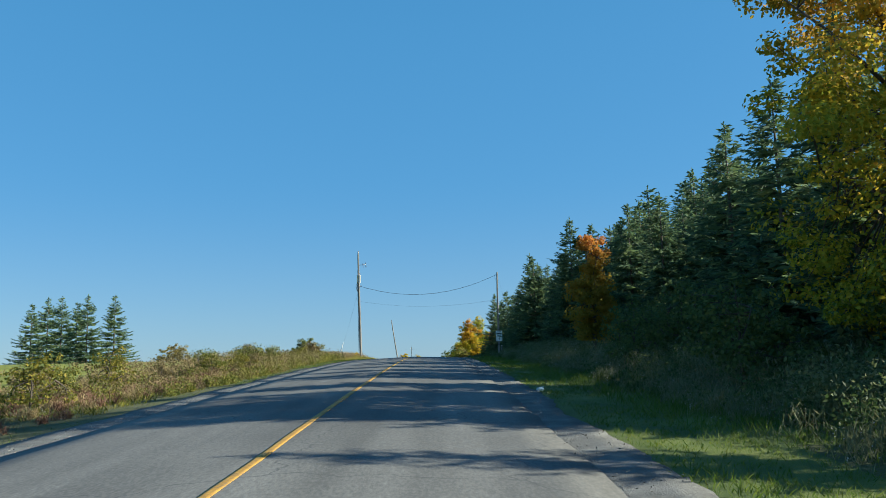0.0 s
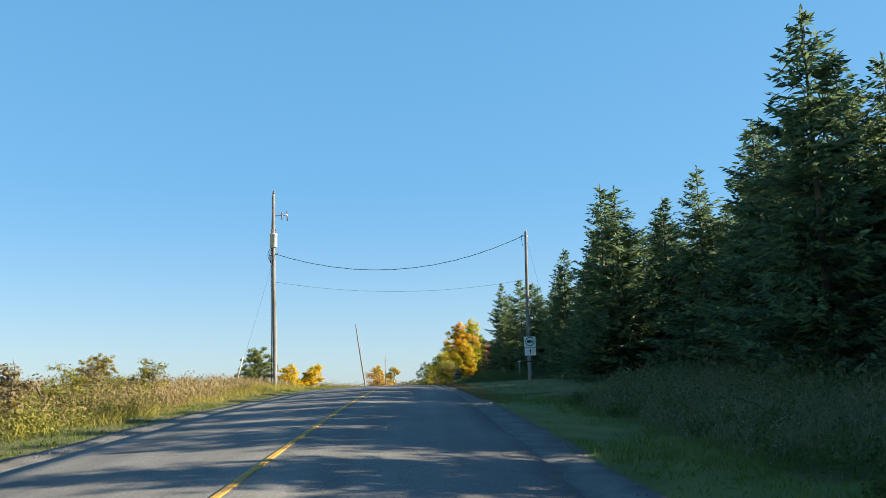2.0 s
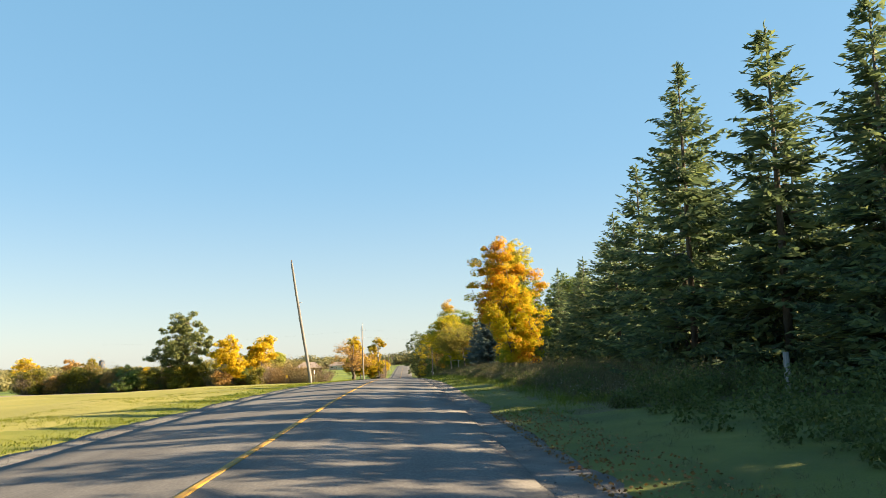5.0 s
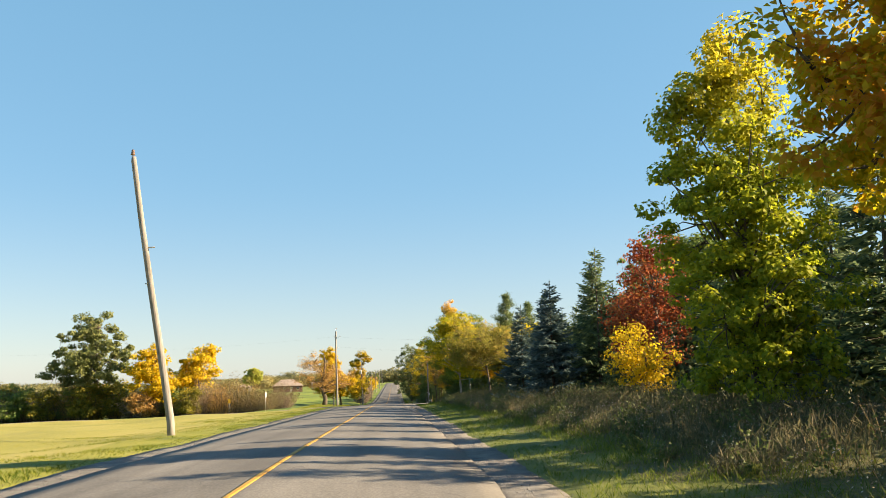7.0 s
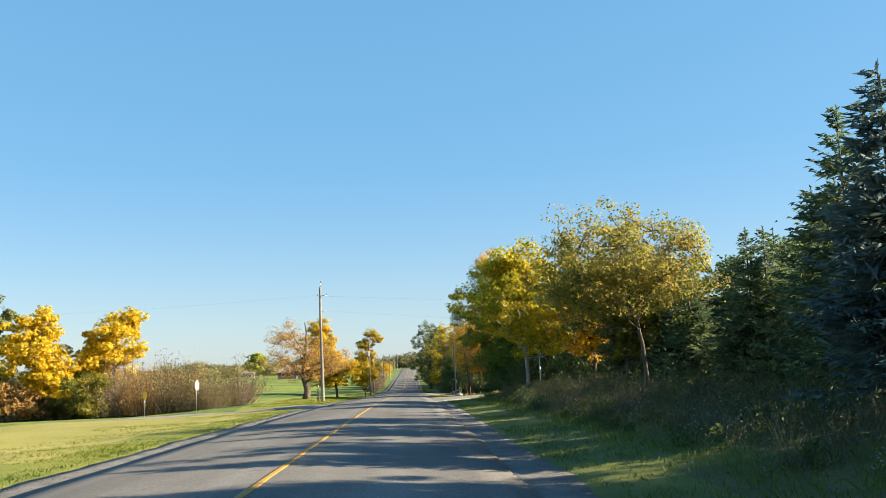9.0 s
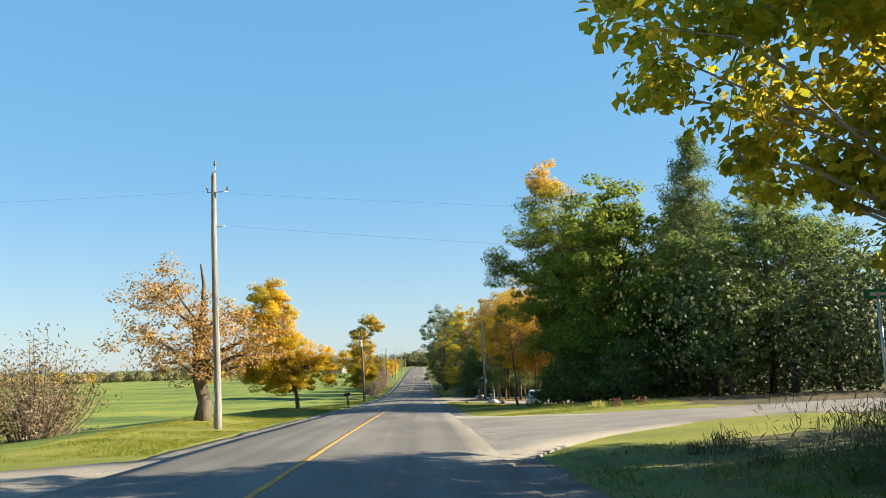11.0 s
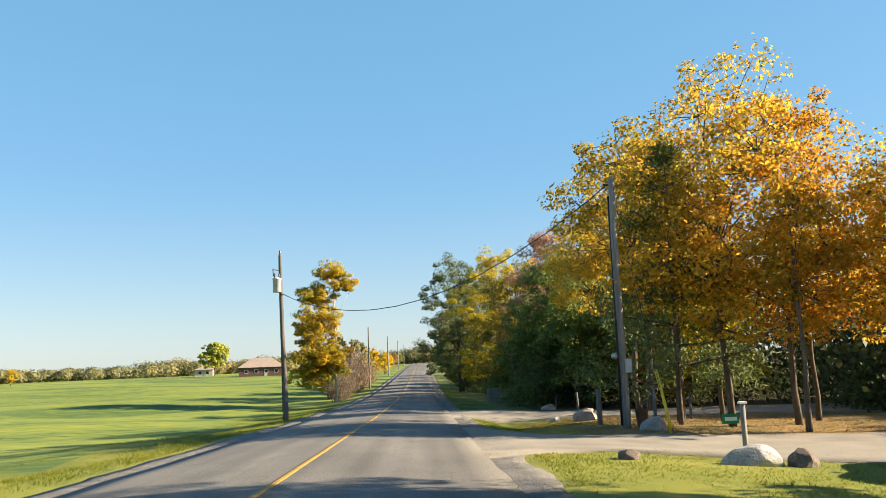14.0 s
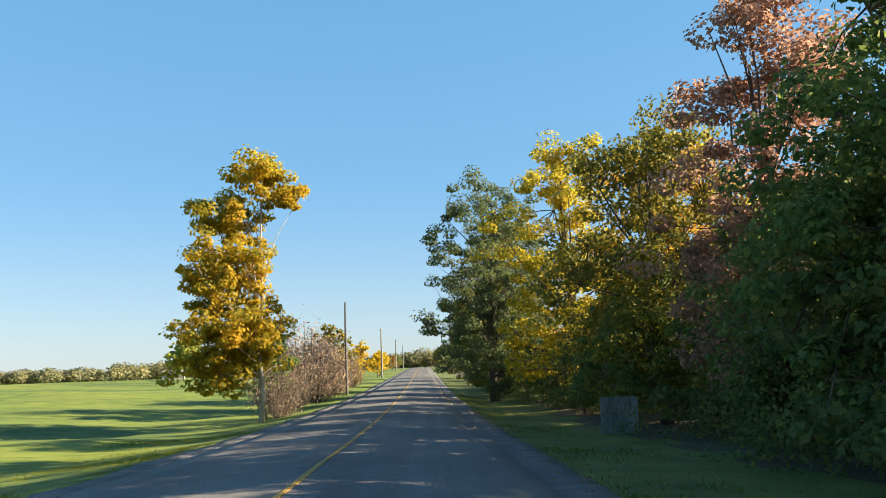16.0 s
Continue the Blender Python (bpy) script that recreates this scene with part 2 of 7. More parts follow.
MAPLE_ORANGE = leaves("orange_maple_leaves", (0.22, 0.28, 0.018), (0.4, 0.4, 0.022), (0.62, 0.47, 0.024), (0.64, 0.3, 0.03), (0.58, 0.18, 0.03), high=(0.74, 0.4, 0.03), span=3.5, start=4.6, through_light=0.65, patch=0.42, each=0.25)
MAPLE_GOLD = leaves("golden_maple_leaves", (0.25, 0.25, 0.026), (0.52, 0.41, 0.026), (0.75, 0.5, 0.026), (0.8, 0.44, 0.037), through_light=0.62, each=0.4, patch=0.6)
MAPLE_YELLOWGREEN = leaves("yellow_green_leaves", (0.17, 0.21, 0.018), (0.37, 0.36, 0.024), (0.6, 0.49, 0.034), (0.72, 0.5, 0.045), through_light=0.65)
MAPLE_GREEN = leaves("dark_green_leaves", (0.0986, 0.16, 0.0304), (0.167, 0.235, 0.0395), (0.304, 0.334, 0.0455), (0.45, 0.42, 0.05), high=(0.8, 0.46, 0.045), span=2.4, start=11.6, through_light=0.6)
OAK_GREEN = leaves("oak_leaves", (0.078, 0.14, 0.0421), (0.156, 0.227, 0.0624), (0.312, 0.343, 0.078), through_light=0.5)
YELLOW_LEAF = leaves("bright_yellow_leaves", (0.33, 0.27, 0.03), (0.6, 0.43, 0.025), (0.78, 0.56, 0.03), (0.8, 0.64, 0.06), through_light=0.55)
RED_LEAF = leaves("red_maple_leaves", (0.2, 0.04, 0.024), (0.34, 0.085, 0.035), (0.48, 0.2, 0.06), through_light=0.5)
RUST_LEAF = leaves("rusty_pink_leaves", (0.24, 0.13, 0.09), (0.42, 0.24, 0.16), (0.6, 0.38, 0.26), through_light=0.6)
BROWN_LEAF = leaves("brown_tan_leaves", (0.26, 0.156, 0.052), (0.468, 0.286, 0.091), (0.676, 0.442, 0.169), through_light=0.5)
MIX_LEAF = leaves("mixed_autumn_leaves", (0.18, 0.19, 0.023), (0.5, 0.38, 0.035), (0.74, 0.44, 0.045), (0.74, 0.31, 0.057), through_light=0.68, patch=0.35)
OLIVE_LEAF = leaves("olive_leaves", (0.0936, 0.117, 0.0234), (0.218, 0.203, 0.0312), (0.437, 0.328, 0.0468), through_light=0.5)
TALL_LEAF = leaves("gold_and_green_leaves", (0.12, 0.15, 0.026), (0.34, 0.3, 0.03), (0.62, 0.43, 0.036), (0.64, 0.34, 0.037), through_light=0.65, patch=0.5, each=0.35)
SHRUB_LEAF = leaves("dull_shrub_leaves", (0.10, 0.085, 0.04), (0.2, 0.16, 0.07), (0.3, 0.21, 0.1), through_light=0.3)
GREY_TWIG = leaves("grey_brown_brush", (0.18, 0.135, 0.1), (0.33, 0.25, 0.185), (0.48, 0.37, 0.275), through_light=0.35, rough=0.9, each=0.25)
DRY_WEED = leaves("dry_weed", (0.111, 0.0765, 0.034), (0.238, 0.17, 0.0765), (0.357, 0.264, 0.128), (0.17, 0.085, 0.0595), through_light=0.3, patch=0.25)
# One weed in two tones: dark for tree shade, paler near the first spruces.
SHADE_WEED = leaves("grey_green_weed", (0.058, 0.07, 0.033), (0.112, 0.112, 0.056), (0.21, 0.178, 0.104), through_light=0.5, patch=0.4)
PALE_WEED = leaves("pale_grey_green_weed", (0.1, 0.125, 0.055), (0.19, 0.2, 0.095), (0.33, 0.29, 0.17), through_light=0.5, patch=0.4)
# Top of the crown brightened to orange, standing in for sun on it.
DULL_ORANGE = leaves("dull_orange_leaves", (0.2, 0.18, 0.02), (0.34, 0.24, 0.03), (0.46, 0.22, 0.03), high=(0.66, 0.22, 0.04), span=2.0, start=4.2, through_light=0.55, each=0.35)
ASTER = leaves("aster_flowers", (0.3, 0.28, 0.24), (0.5, 0.48, 0.44), through_light=0.3)
GREEN_WEED = leaves("green_weed", (0.07, 0.09, 0.015), (0.17, 0.18, 0.03), (0.34, 0.28, 0.05), through_light=0.35, patch=0.4)
GRASS = leaves("verge_grass", (0.053, 0.096, 0.011), (0.117, 0.17, 0.02), (0.215, 0.237, 0.043), through_light=0.5, patch=0.3)
SEED_HEAD = leaves("pale_seed_heads", (0.2, 0.16, 0.1), (0.34, 0.28, 0.19), (0.48, 0.42, 0.31), through_light=0.3)

# ---- the lie of the land ----
ROAD_HEIGHTS = (0.0, 0.88, 1.73, 2.5, 3.19, 3.75, 4.12, 4.4, 4.54, 4.63, 4.62, 4.51, 4.29, 4.03, 3.8, 3.54, 3.22, 2.83, 2.38, 1.92, 1.45, 1.06, 0.66, 0.36, 0.08, -0.02, -0.04, -0.01, 0.09, 0.23)
_y = np.concatenate([[-400, -70], np.arange(-10, 430, 15.0), [440, 530, 620, 710, 900, 1500, 5000]])
_z = np.concatenate([[-4, -3.2], ROAD_HEIGHTS, [0.38, 1.28, 2.1, 2.6, 2.0, 1.0, 1.0]])
_fine = np.arange(-420, 1600, 1.0)
_level = np.convolve(np.pad(np.interp(_fine, _y, _z), 8, mode="edge"), np.hanning(19)[1:-1] / np.hanning(19)[1:-1].sum(), "valid")


def road_z(y):
    return float(np.interp(y, _fine, _level))


def crown(x):
    """The road is higher along its middle than at its edges."""
    a = abs(x)
    if a <= 3.5:
        return 0.06 - 0.13 * (a / 3.5) ** 1.25
    return -0.07 * max(0.0, 1 - (a - 3.5) / 2.5)


LEFT_X = (4.0, 6.0, 8.0, 12.0, 20.0, 40.0, 80.0, 200.0)
RIGHT_X = (4.0, 5.5, 7.0, 9.0, 12.0, 20.0, 40.0, 200.0)
STATIONS = []


def station(y, left, right):
    """Heights of the ground beside the road, above the road, at a place along it."""
    STATIONS.append((y, left, right))


station(-400, (-0.05, -0.3, -0.35, -0.25, -0.05, 0.3, 0.5, 0.6), (0, -0.15, -0.1, 0.2, 0.4, 0.6, 0.8, 1.2))
station(32, (-0.05, -0.3, -0.35, -0.25, -0.05, 0.3, 0.5, 0.6), (0, -0.15, -0.1, 0.2, 0.4, 0.6, 0.8, 1.2))
station(60, (0, -0.1, -0.05, 0.05, 0.1, 0.15, 0.2, 0.3), (0, -0.15, -0.1, 0.2, 0.4, 0.6, 0.8, 1.2))
station(90, (0, 0.2, 0.3, 0.3, 0.2, 0.1, 0.0, -0.1), (0, 0.0, 0.12, 0.3, 0.3, 0.4, 0.6, 1.0))
station(104, (0, -0.05, -0.15, -0.25, -0.3, -0.35, -0.4, -0.5), (0, 0.05, 0.15, 0.22, 0.2, 0.35, 0.6, 1.0))
station(140, (0, -0.05, -0.1, -0.3, -0.5, -0.8, -1.0, -1.0), (0, 0.05, 0.15, 0.35, 0.5, 0.7, 0.9, 1.2))
station(170, (0, -0.05, -0.15, -0.35, -0.6, -0.9, -1.0, -1.0), (0, 0.05, 0.2, 0.4, 0.6, 0.7, 0.9, 1.2))
station(225, (0, -0.1, -0.25, -0.4, -0.7, -1.0, -1.3, -1.3), (0, 0.05, 0.25, 0.5, 0.6, 0.7, 0.9, 1.2))
station(238, (0, -0.08, -0.2, -0.35, -0.7, -1.0, -1.2, -1.2), (0, 0.02, 0.05, 0.15, 0.2, 0.25, 0.3, 0.5))
station(254, (0, 0.05, 0.2, -0.1, -0.7, -1.0, -1.2, -1.0), (0, 0.02, 0.05, 0.1, 0.15, 0.2, 0.3, 0.5))
station(262, (0, 0.1, 0.3, -0.1, -0.6, -0.9, -0.9, -0.6), (0, 0.0, 0.05, 0.2, 0.3, 0.3, 0.4, 0.6))
station(270, (0, -0.35, -0.5, -0.6, -0.7, -0.8, -0.7, -0.4), (0, -0.05, -0.05, 0.0, 0.05, 0.1, 0.2, 0.4))
station(280, (0, 0.12, 0.2, -0.1, -0.6, -0.7, -0.6, -0.2), (0, -0.1, -0.2, -0.3, -0.35, -0.4, -0.4, -0.4))
station(293, (0.02, 0.05, -0.1, -0.4, -0.6, -0.6, -0.3, 0.1), (0, -0.15, -0.25, -0.4, -0.62, -0.62, -0.6, -0.6))
station(301, (0, -0.3, -0.55, -0.6, -0.6, -0.4, -0.1, 0.3), (0, -0.12, -0.2, -0.3, -0.4, -0.45, -0.5, -0.5))
station(309, (0, -0.05, -0.2, -0.5, -0.5, -0.3, 0.0, 0.4), (0, -0.25, -0.15, -0.1, -0.3, -0.4, -0.5, -0.5))
station(318, (0, -0.3, -0.5, -0.5, -0.4, -0.2, 0.1, 0.45), (0, -0.5, -0.4, -0.2, -0.3, -0.4, -0.4, -0.4))
station(326, (0, -0.3, -0.5, -0.5, -0.4, -0.1, 0.2, 0.5), (0, -0.1, -0.2, -0.25, -0.3, -0.3, -0.2, 0.0))
station(365, (-0.05, -0.38, -0.45, -0.45, -0.3, 0.0, 0.4, 0.8), (0, -0.3, -0.3, -0.2, -0.1, 0.0, 0.3, 0.8))
station(420, (0, 0.0, 0.0, 0.0, 0.2, 0.4, 0.6, 0.9), (0, -0.2, -0.2, -0.1, 0.0, 0.2, 0.4, 0.9))
station(560, (0, 0.0, -0.2, -0.4, -0.6, -0.7, -0.6, -0.6), (0, 0.0, 0.1, 0.2, 0.3, 0.5, 0.8, 1.0))
station(700, (0, 0, 0, 0, -0.5, -1.0, -1.5, -2.5), (0, 0, 0, 0, 0, 0, 0, 0))
station(5000, (0, 0, 0, 0, 0, 0, 0, 0), (0, 0, 0, 0, 0, 0, 0, 0))
_stations_y = np.array([s[0] for s in STATIONS])
_left_heights, _right_heights = (np.array([s[k] for s in STATIONS]) for k in (1, 2))


def ground_z(x, y):
    """Height of the ground."""
    k = int(np.clip(np.searchsorted(_stations_y, y) - 1, 0, len(STATIONS) - 2))
    f = (y - _stations_y[k]) / (_stations_y[k + 1] - _stations_y[k])
    f = f * f * (3 - 2 * f)
    table, across = (_left_heights, LEFT_X) if x < 0 else (_right_heights, RIGHT_X)
    rise = np.interp(abs(x), across, table[k] * (1 - f) + table[k + 1] * f)
    bump = 0.0
    if abs(x) > 4.4:
        bump = noise.noise(Vector((x * 0.25, y * 0.25, 3.0))) * 0.08 * min(1, (abs(x) - 4.4) / 2)
    if x < -6 and 255 < y < 700:
        bump += noise.noise(Vector((x * 0.055, y * 0.085, 7.0))) * 0.6 * min(1, (-x - 6) / 8) * min(1, (y - 255) / 12)
    if x < -6 and 100 < y < 250:
        bump += noise.noise(Vector((x * 0.1, y * 0.16, 4.0))) * 0.4 * min(1, (-x - 6) / 5) * min(1, (y - 100) / 8, (250 - y) / 10)
    if abs(x) < 4.3:
        rise -= 0.07 * min(1, (4.3 - abs(x)) / 0.5)
    return road_z(y) + crown(x) + float(rise) + bump


def mesh_of(name, verts, faces, material=None, smooth=False):
    mesh = bpy.data.meshes.new(name)
    mesh.from_pydata([tuple(v) for v in verts], [], [tuple(f) for f in faces])
    if material:
        mesh.materials.append(material)
    if smooth:
        mesh.polygons.foreach_set("use_smooth", [True] * len(mesh.polygons))
    mesh.update()
    return mesh


def place_mesh(name, mesh, label="", category="", group="", kind="", at=None):
    ob = tagged(new(name, mesh), label, category, group, kind)
    if at is not None:
        ob.matrix_basis = at
    return ob


def structure(name, mesh, label, category):
    return place_mesh(name, mesh, label, category, kind="structure")


# ground: one sheet
GX = np.concatenate([[-4000, -2000, -1000, -600, -400, -280, -200, -150, -110], np.arange(-85, -40, 6.0), np.arange(-40, -14, 2.0), np.arange(-14, -4.2, 0.7), [-4.2, -3.8, -3, 0, 3, 3.8, 4.2], np.arange(4.7, 16, 0.7), np.arange(16, 40, 3.0), [45, 60, 80, 120, 200, 320, 500, 900, 1800, 4000]])
GY = np.concatenate([[-1500, -600, -300, -150, -80, -50, -30], np.arange(-20, 420, 1.6), np.arange(420, 720, 8.0), [760, 820, 900, 1000, 1200, 1500, 2000, 3000, 4900]])
ground_verts = [(x, y, ground_z(x, y)) for y in GY for x in GX]
nx = len(GX)
ground_faces, ground_kinds = [], []
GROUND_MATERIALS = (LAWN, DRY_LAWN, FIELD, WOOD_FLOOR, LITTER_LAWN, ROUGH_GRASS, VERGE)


def ground_kind(x, y):
    """Which of the ground's surfaces lies at a place."""
    w = noise.noise(Vector((x * 0.3, y * 0.3, 9.0))) * 1.2
    if x < 0:
        if y < 97 + w:
            return 5 if x > -11 + w else 0
        if y < 238:
            return 0 if x > -6.0 + w else 1
        if y < 258 and x > -10:
            return 0
        if y < 330 and x > -8 + w * 1.5:
            return 0
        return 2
    if x > 36 + w * 2:
        return 5
    if y < 74 + w:
        return 6 if x < 6.3 + w else (5 if x < 11 else 3)
    if y < 118 + w:
        # The mown lawn here takes the darker VERGE grass, as it lies in shade.
        return 6 if x < 4.5 + w * 0.5 else (6 if x < 12.5 + w else 3)
    if y < 236:
        return 6 if x < 6.0 + w else (5 if x < 10.5 + w else 3)
    if y < 302:
        return 0 if x < 13 + w or y > 283 else 3
    if y < 318:
        return 0 if x < 7 + w else 4
    return 6 if x < 8.0 + w else 3


for j in range(len(GY) - 1):
    for i in range(nx - 1):
        ground_faces.append((j * nx + i, j * nx + i + 1, (j + 1) * nx + i + 1, (j + 1) * nx + i))
        ground_kinds.append(ground_kind((GX[i] + GX[i + 1]) / 2, (GY[j] + GY[j + 1]) / 2))
ground_mesh = mesh_of("ground", ground_verts, ground_faces, smooth=True)
for m in GROUND_MATERIALS:
    ground_mesh.materials.append(m)
ground_mesh.polygons.foreach_set("material_index", ground_kinds)
structure("ground", ground_mesh, "grassy roadside banks, lawns and open green fields", "ground")


def ribbon(name, edges, ys, material, lift, label, category, thick=0.05):
    """A strip along the road between two edges, each a function of y giving x, laid as a thin slab."""
    verts, faces = [], []
    across = np.linspace(0, 1, 13 if thick == 0.06 else 4)
    n = len(across)
    for y in ys:
        a, b = (e(y) for e in edges)
        for s in across:
            x = a + (b - a) * s
            base = road_z(y) + crown(x) if abs(x) < 4.2 else ground_z(x, y)
            verts.append((x, y, base + lift))
        verts += [(a, y, verts[-n][2] - thick), (b, y, verts[-1][2] - thick)]
    for k in range(len(ys) - 1):
        o, p = (n + 2) * k, (n + 2) * (k + 1)
        for i in range(n - 1):
            faces.append((o + i, o + i + 1, p + i + 1, p + i))
        faces += [(o + n, o, p, p + n), (o + n - 1, o + n + 1, p + n + 1, p + n - 1)]
    return structure(name, mesh_of(name, verts, faces, material, True), label, category)


def ragged(base, amount, seed, scale=0.5):
    return lambda y: base + noise.noise(Vector((y * scale, seed, 0.3))) * amount + noise.noise(Vector((y * scale * 4, seed, 5.3))) * amount * 0.5


ROAD_Y = np.concatenate([np.arange(-40, 430, 0.5), np.arange(430, 760, 6.0)])
ribbon("road", (ragged(-3.38, 0.07, 1.7), ragged(3.42, 0.07, 8.2)), ROAD_Y, ASPHALT, 0.02, "worn grey asphalt two-lane country road", "road", 0.06)
ribbon("centre_line", (ragged(-0.055, 0.015, 2.2), ragged(0.055, 0.015, 7.7)), ROAD_Y, YELLOW_PAINT, 0.026, "solid yellow painted line along the road's middle", "road marking", 0.005)
ribbon("gravel_shoulder_left", (ragged(-4.08, 0.22, 3.1, 0.3), lambda y: -3.2), ROAD_Y, GRAVEL, -0.012, "loose pale gravel shoulder beside the asphalt", "shoulder")
ribbon("gravel_shoulder_right", (lambda y: 3.2, ragged(4.16, 0.24, 6.1, 0.3)), ROAD_Y, GRAVEL, -0.012, "loose pale gravel shoulder beside the asphalt", "shoulder")


def drive(name, xs, near, far, material, label, lift=0.03):
    """A drive that leaves the road sideways: near and far edges give y for x."""
    verts, faces, rows = [], [], 9
    for x in xs:
        for k in range(rows):
            y = near(x) + (far(x) - near(x)) * (0, 0.004, 0.15, 0.32, 0.5, 0.68, 0.85, 0.996, 1)[k]
            z = ground_z(x, y)
            if abs(x) < 6.5:
                near_road = min(1.0, max(0.0, (abs(x) - 3.3) / 3.2))
                near_road = near_road * near_road * (3 - 2 * near_road)
                z = max(z + 0.01, (road_z(y) + crown(3.4) - 0.02) * (1 - near_road) + ground_z(math.copysign(6.5, x), y) * near_road)
            verts.append((x, y, z + lift - (0.25 if k in (0, rows - 1) else 0)))
    for i in range(len(xs) - 1):
        for k in range(rows - 1):
            a = i * rows + k
            quad = (a, a + 1, a + rows + 1, a + rows)
            faces.append(quad if xs[0] > xs[-1] else quad[::-1])
    return structure(name, mesh_of(name, verts, faces, material, True), label, "drive")


def flare(edge, spread, start=3.3, reach=3.0, lean=0.0):
    return lambda x: edge + lean * (abs(x) - 4) + spread * max(0.0, 1 - (abs(x) - start) / reach) ** 2 + noise.noise(Vector((x * 0.6, edge, 1.0))) * 0.35


drive("side_road_left", -np.concatenate([np.arange(3.3, 12, 0.6), np.arange(12, 60, 3.0)]), flare(229.5, -2.0, lean=-0.05), flare(237.0, 3.0, lean=0.0), DRIVE, "pale gravel side road between mown grass")
drive("side_road_right", np.concatenate([np.arange(3.3, 12, 0.6), np.arange(12, 46, 3.0)]), flare(241.0, -7.0, reach=6, lean=0.1), flare(250.5, 9.0, reach=5.0), PALE_ASPHALT, "worn pale asphalt apron of a side road")
def crack(name, label, points, width):
    """A jagged open joint in the paving, laid as a thin dark strip."""
    verts, faces = [], []
    for k, (x, y) in enumerate(points):
        z = max(ground_z(x, y), road_z(y) + crown(x) - 0.03) + 0.036
        w = width * (0.6 + 0.4 * math.sin(k * 2.3))
        verts += [(x - w, y, z), (x + w, y, z)]
    faces = [(2 * k, 2 * k + 1, 2 * k + 3, 2 * k + 2) for k in range(len(points) - 1)]
    return structure(name, mesh_of(name, verts, faces, CRACK), label, "crack")


CRACK = surface("open_dark_joint", [(0.0, (0.03, 0.028, 0.026)), (1.0, (0.06, 0.056, 0.05))], scale=4, fine=40)
crack("pavement_crack", "jagged dark crack between road and apron", [(3.72 + 0.1 * math.sin(k * 1.9) + 0.06 * math.sin(k * 4.3), 244 + k * 0.35) for k in range(34)], 0.018)
drive("farm_drive_near", np.concatenate([np.arange(3.3, 12, 0.6), np.arange(12, 30, 2.0)]), flare(299.0, -1.5, lean=-0.25), flare(305.0, 6.0, reach=4.0, lean=-0.05), DRIVE, "packed pale gravel house drive")
drive("farm_drive_far", np.concatenate([np.arange(3.3, 12, 0.6), np.arange(12, 34, 2.0)]), flare(320.3, -1.5, lean=-0.2), flare(326.5, 1.5, lean=-0.1), DRIVE, "packed grey gravel house drive under trees")


# ---- parts and shapes ----
def part(name, data, material, parent, label="", at=None):
    """Links a bmesh or mesh as one part of a thing."""
    if isinstance(data, bmesh.types.BMesh):
        mesh = bpy.data.meshes.new(name)
        data.to_mesh(mesh)
        data.free()
    else:
        mesh = data
    if material and not mesh.materials:
        mesh.materials.append(material)
    ob = new(name, mesh)
    ob.parent = parent
    if at is not None:
        ob.matrix_basis = at
    if label:
        tagged(ob, label)
    return ob


def thing(name, label, category, x, y, z=None, turn=0.0, group="", sink=0.0):
    """An empty on the ground, under which a thing's parts hang."""
    ob = tagged(new(name), label, category, group)
    ob.matrix_basis = pose(x, y, (ground_z(x, y) if z is None else z) - sink, 0, 0, turn)
    return ob


def tube(points, radii, sides=8, cap=True):
    """Verts and faces of a tapered tube along points."""
    verts, faces = [], []
    pts = [Vector(p) for p in points]
    for k, p in enumerate(pts):
        way = (pts[min(k + 1, len(pts) - 1)] - pts[max(k - 1, 0)]).normalized()
        side = way.cross(Vector((0.31, 0.95, 0.07))).normalized()
        up = way.cross(side)
        for s in range(sides):
            a = 2 * math.pi * s / sides
            verts.append(p + (side * math.cos(a) + up * math.sin(a)) * radii[k])
    for k in range(len(pts) - 1):
        for s in range(sides):
            a, b = k * sides + s, k * sides + (s + 1) % sides
            faces.append((a, b, b + sides, a + sides))
    if cap:
        faces += [tuple(range(sides))[::-1], tuple(range((len(pts) - 1) * sides, len(pts) * sides))]
    return verts, faces


def joined(pieces):
    """Several (verts, faces) as one."""
    verts, faces = [], []
    for v, f in pieces:
        o = len(verts)
        verts += list(v)
        faces += [tuple(i + o for i in g) for g in f]
    return verts, faces


def box_bm(sx, sy, sz, bevel=0.0, at=(0, 0, 0)):
    bm = bmesh.new()
    bmesh.ops.create_cube(bm, size=1, matrix=Matrix.Translation(at) @ Matrix.Diagonal((sx, sy, sz, 1)))
    if bevel:
        bmesh.ops.bevel(bm, geom=bm.edges[:], offset=bevel, segments=2, affect="EDGES")
    return bm


def tube_mesh(name, points, radii, material, sides=10, smooth=True):
    return mesh_of(name, *tube(points, radii, sides), material, smooth)


# ---- plants ----
DENSE = 1.0

def cards(rng, centre, length, width, way=None, spread=1.0, fold=0.25, facing=None):
    """Leaves as folded four-cornered pieces: verts and faces for many at once. facing: the way in which each leaf's upper side turns."""
    n = len(centre)
    rand = rng.normal(size=(n, 3))
    d = rand if way is None else way + rand * spread
    if facing is not None:
        d = d - facing * (d * facing).sum(1, keepdims=True)
    d /= np.linalg.norm(d, axis=1, keepdims=True) + 1e-9
    side = np.cross(d, rng.normal(size=(n, 3)) if facing is None else facing)
    side /= np.linalg.norm(side, axis=1, keepdims=True) + 1e-9
    up = np.cross(side, d)
    length, width = np.broadcast_to(length, (n,))[:, None], np.broadcast_to(width, (n,))[:, None]
    verts = np.stack([centre - d * length / 2, centre + side * width / 2 + up * width * fold, centre + d * length / 2, centre - side * width / 2 + up * width * fold], 1).reshape(-1, 3)
    return verts, np.arange(4 * n).reshape(n, 4)


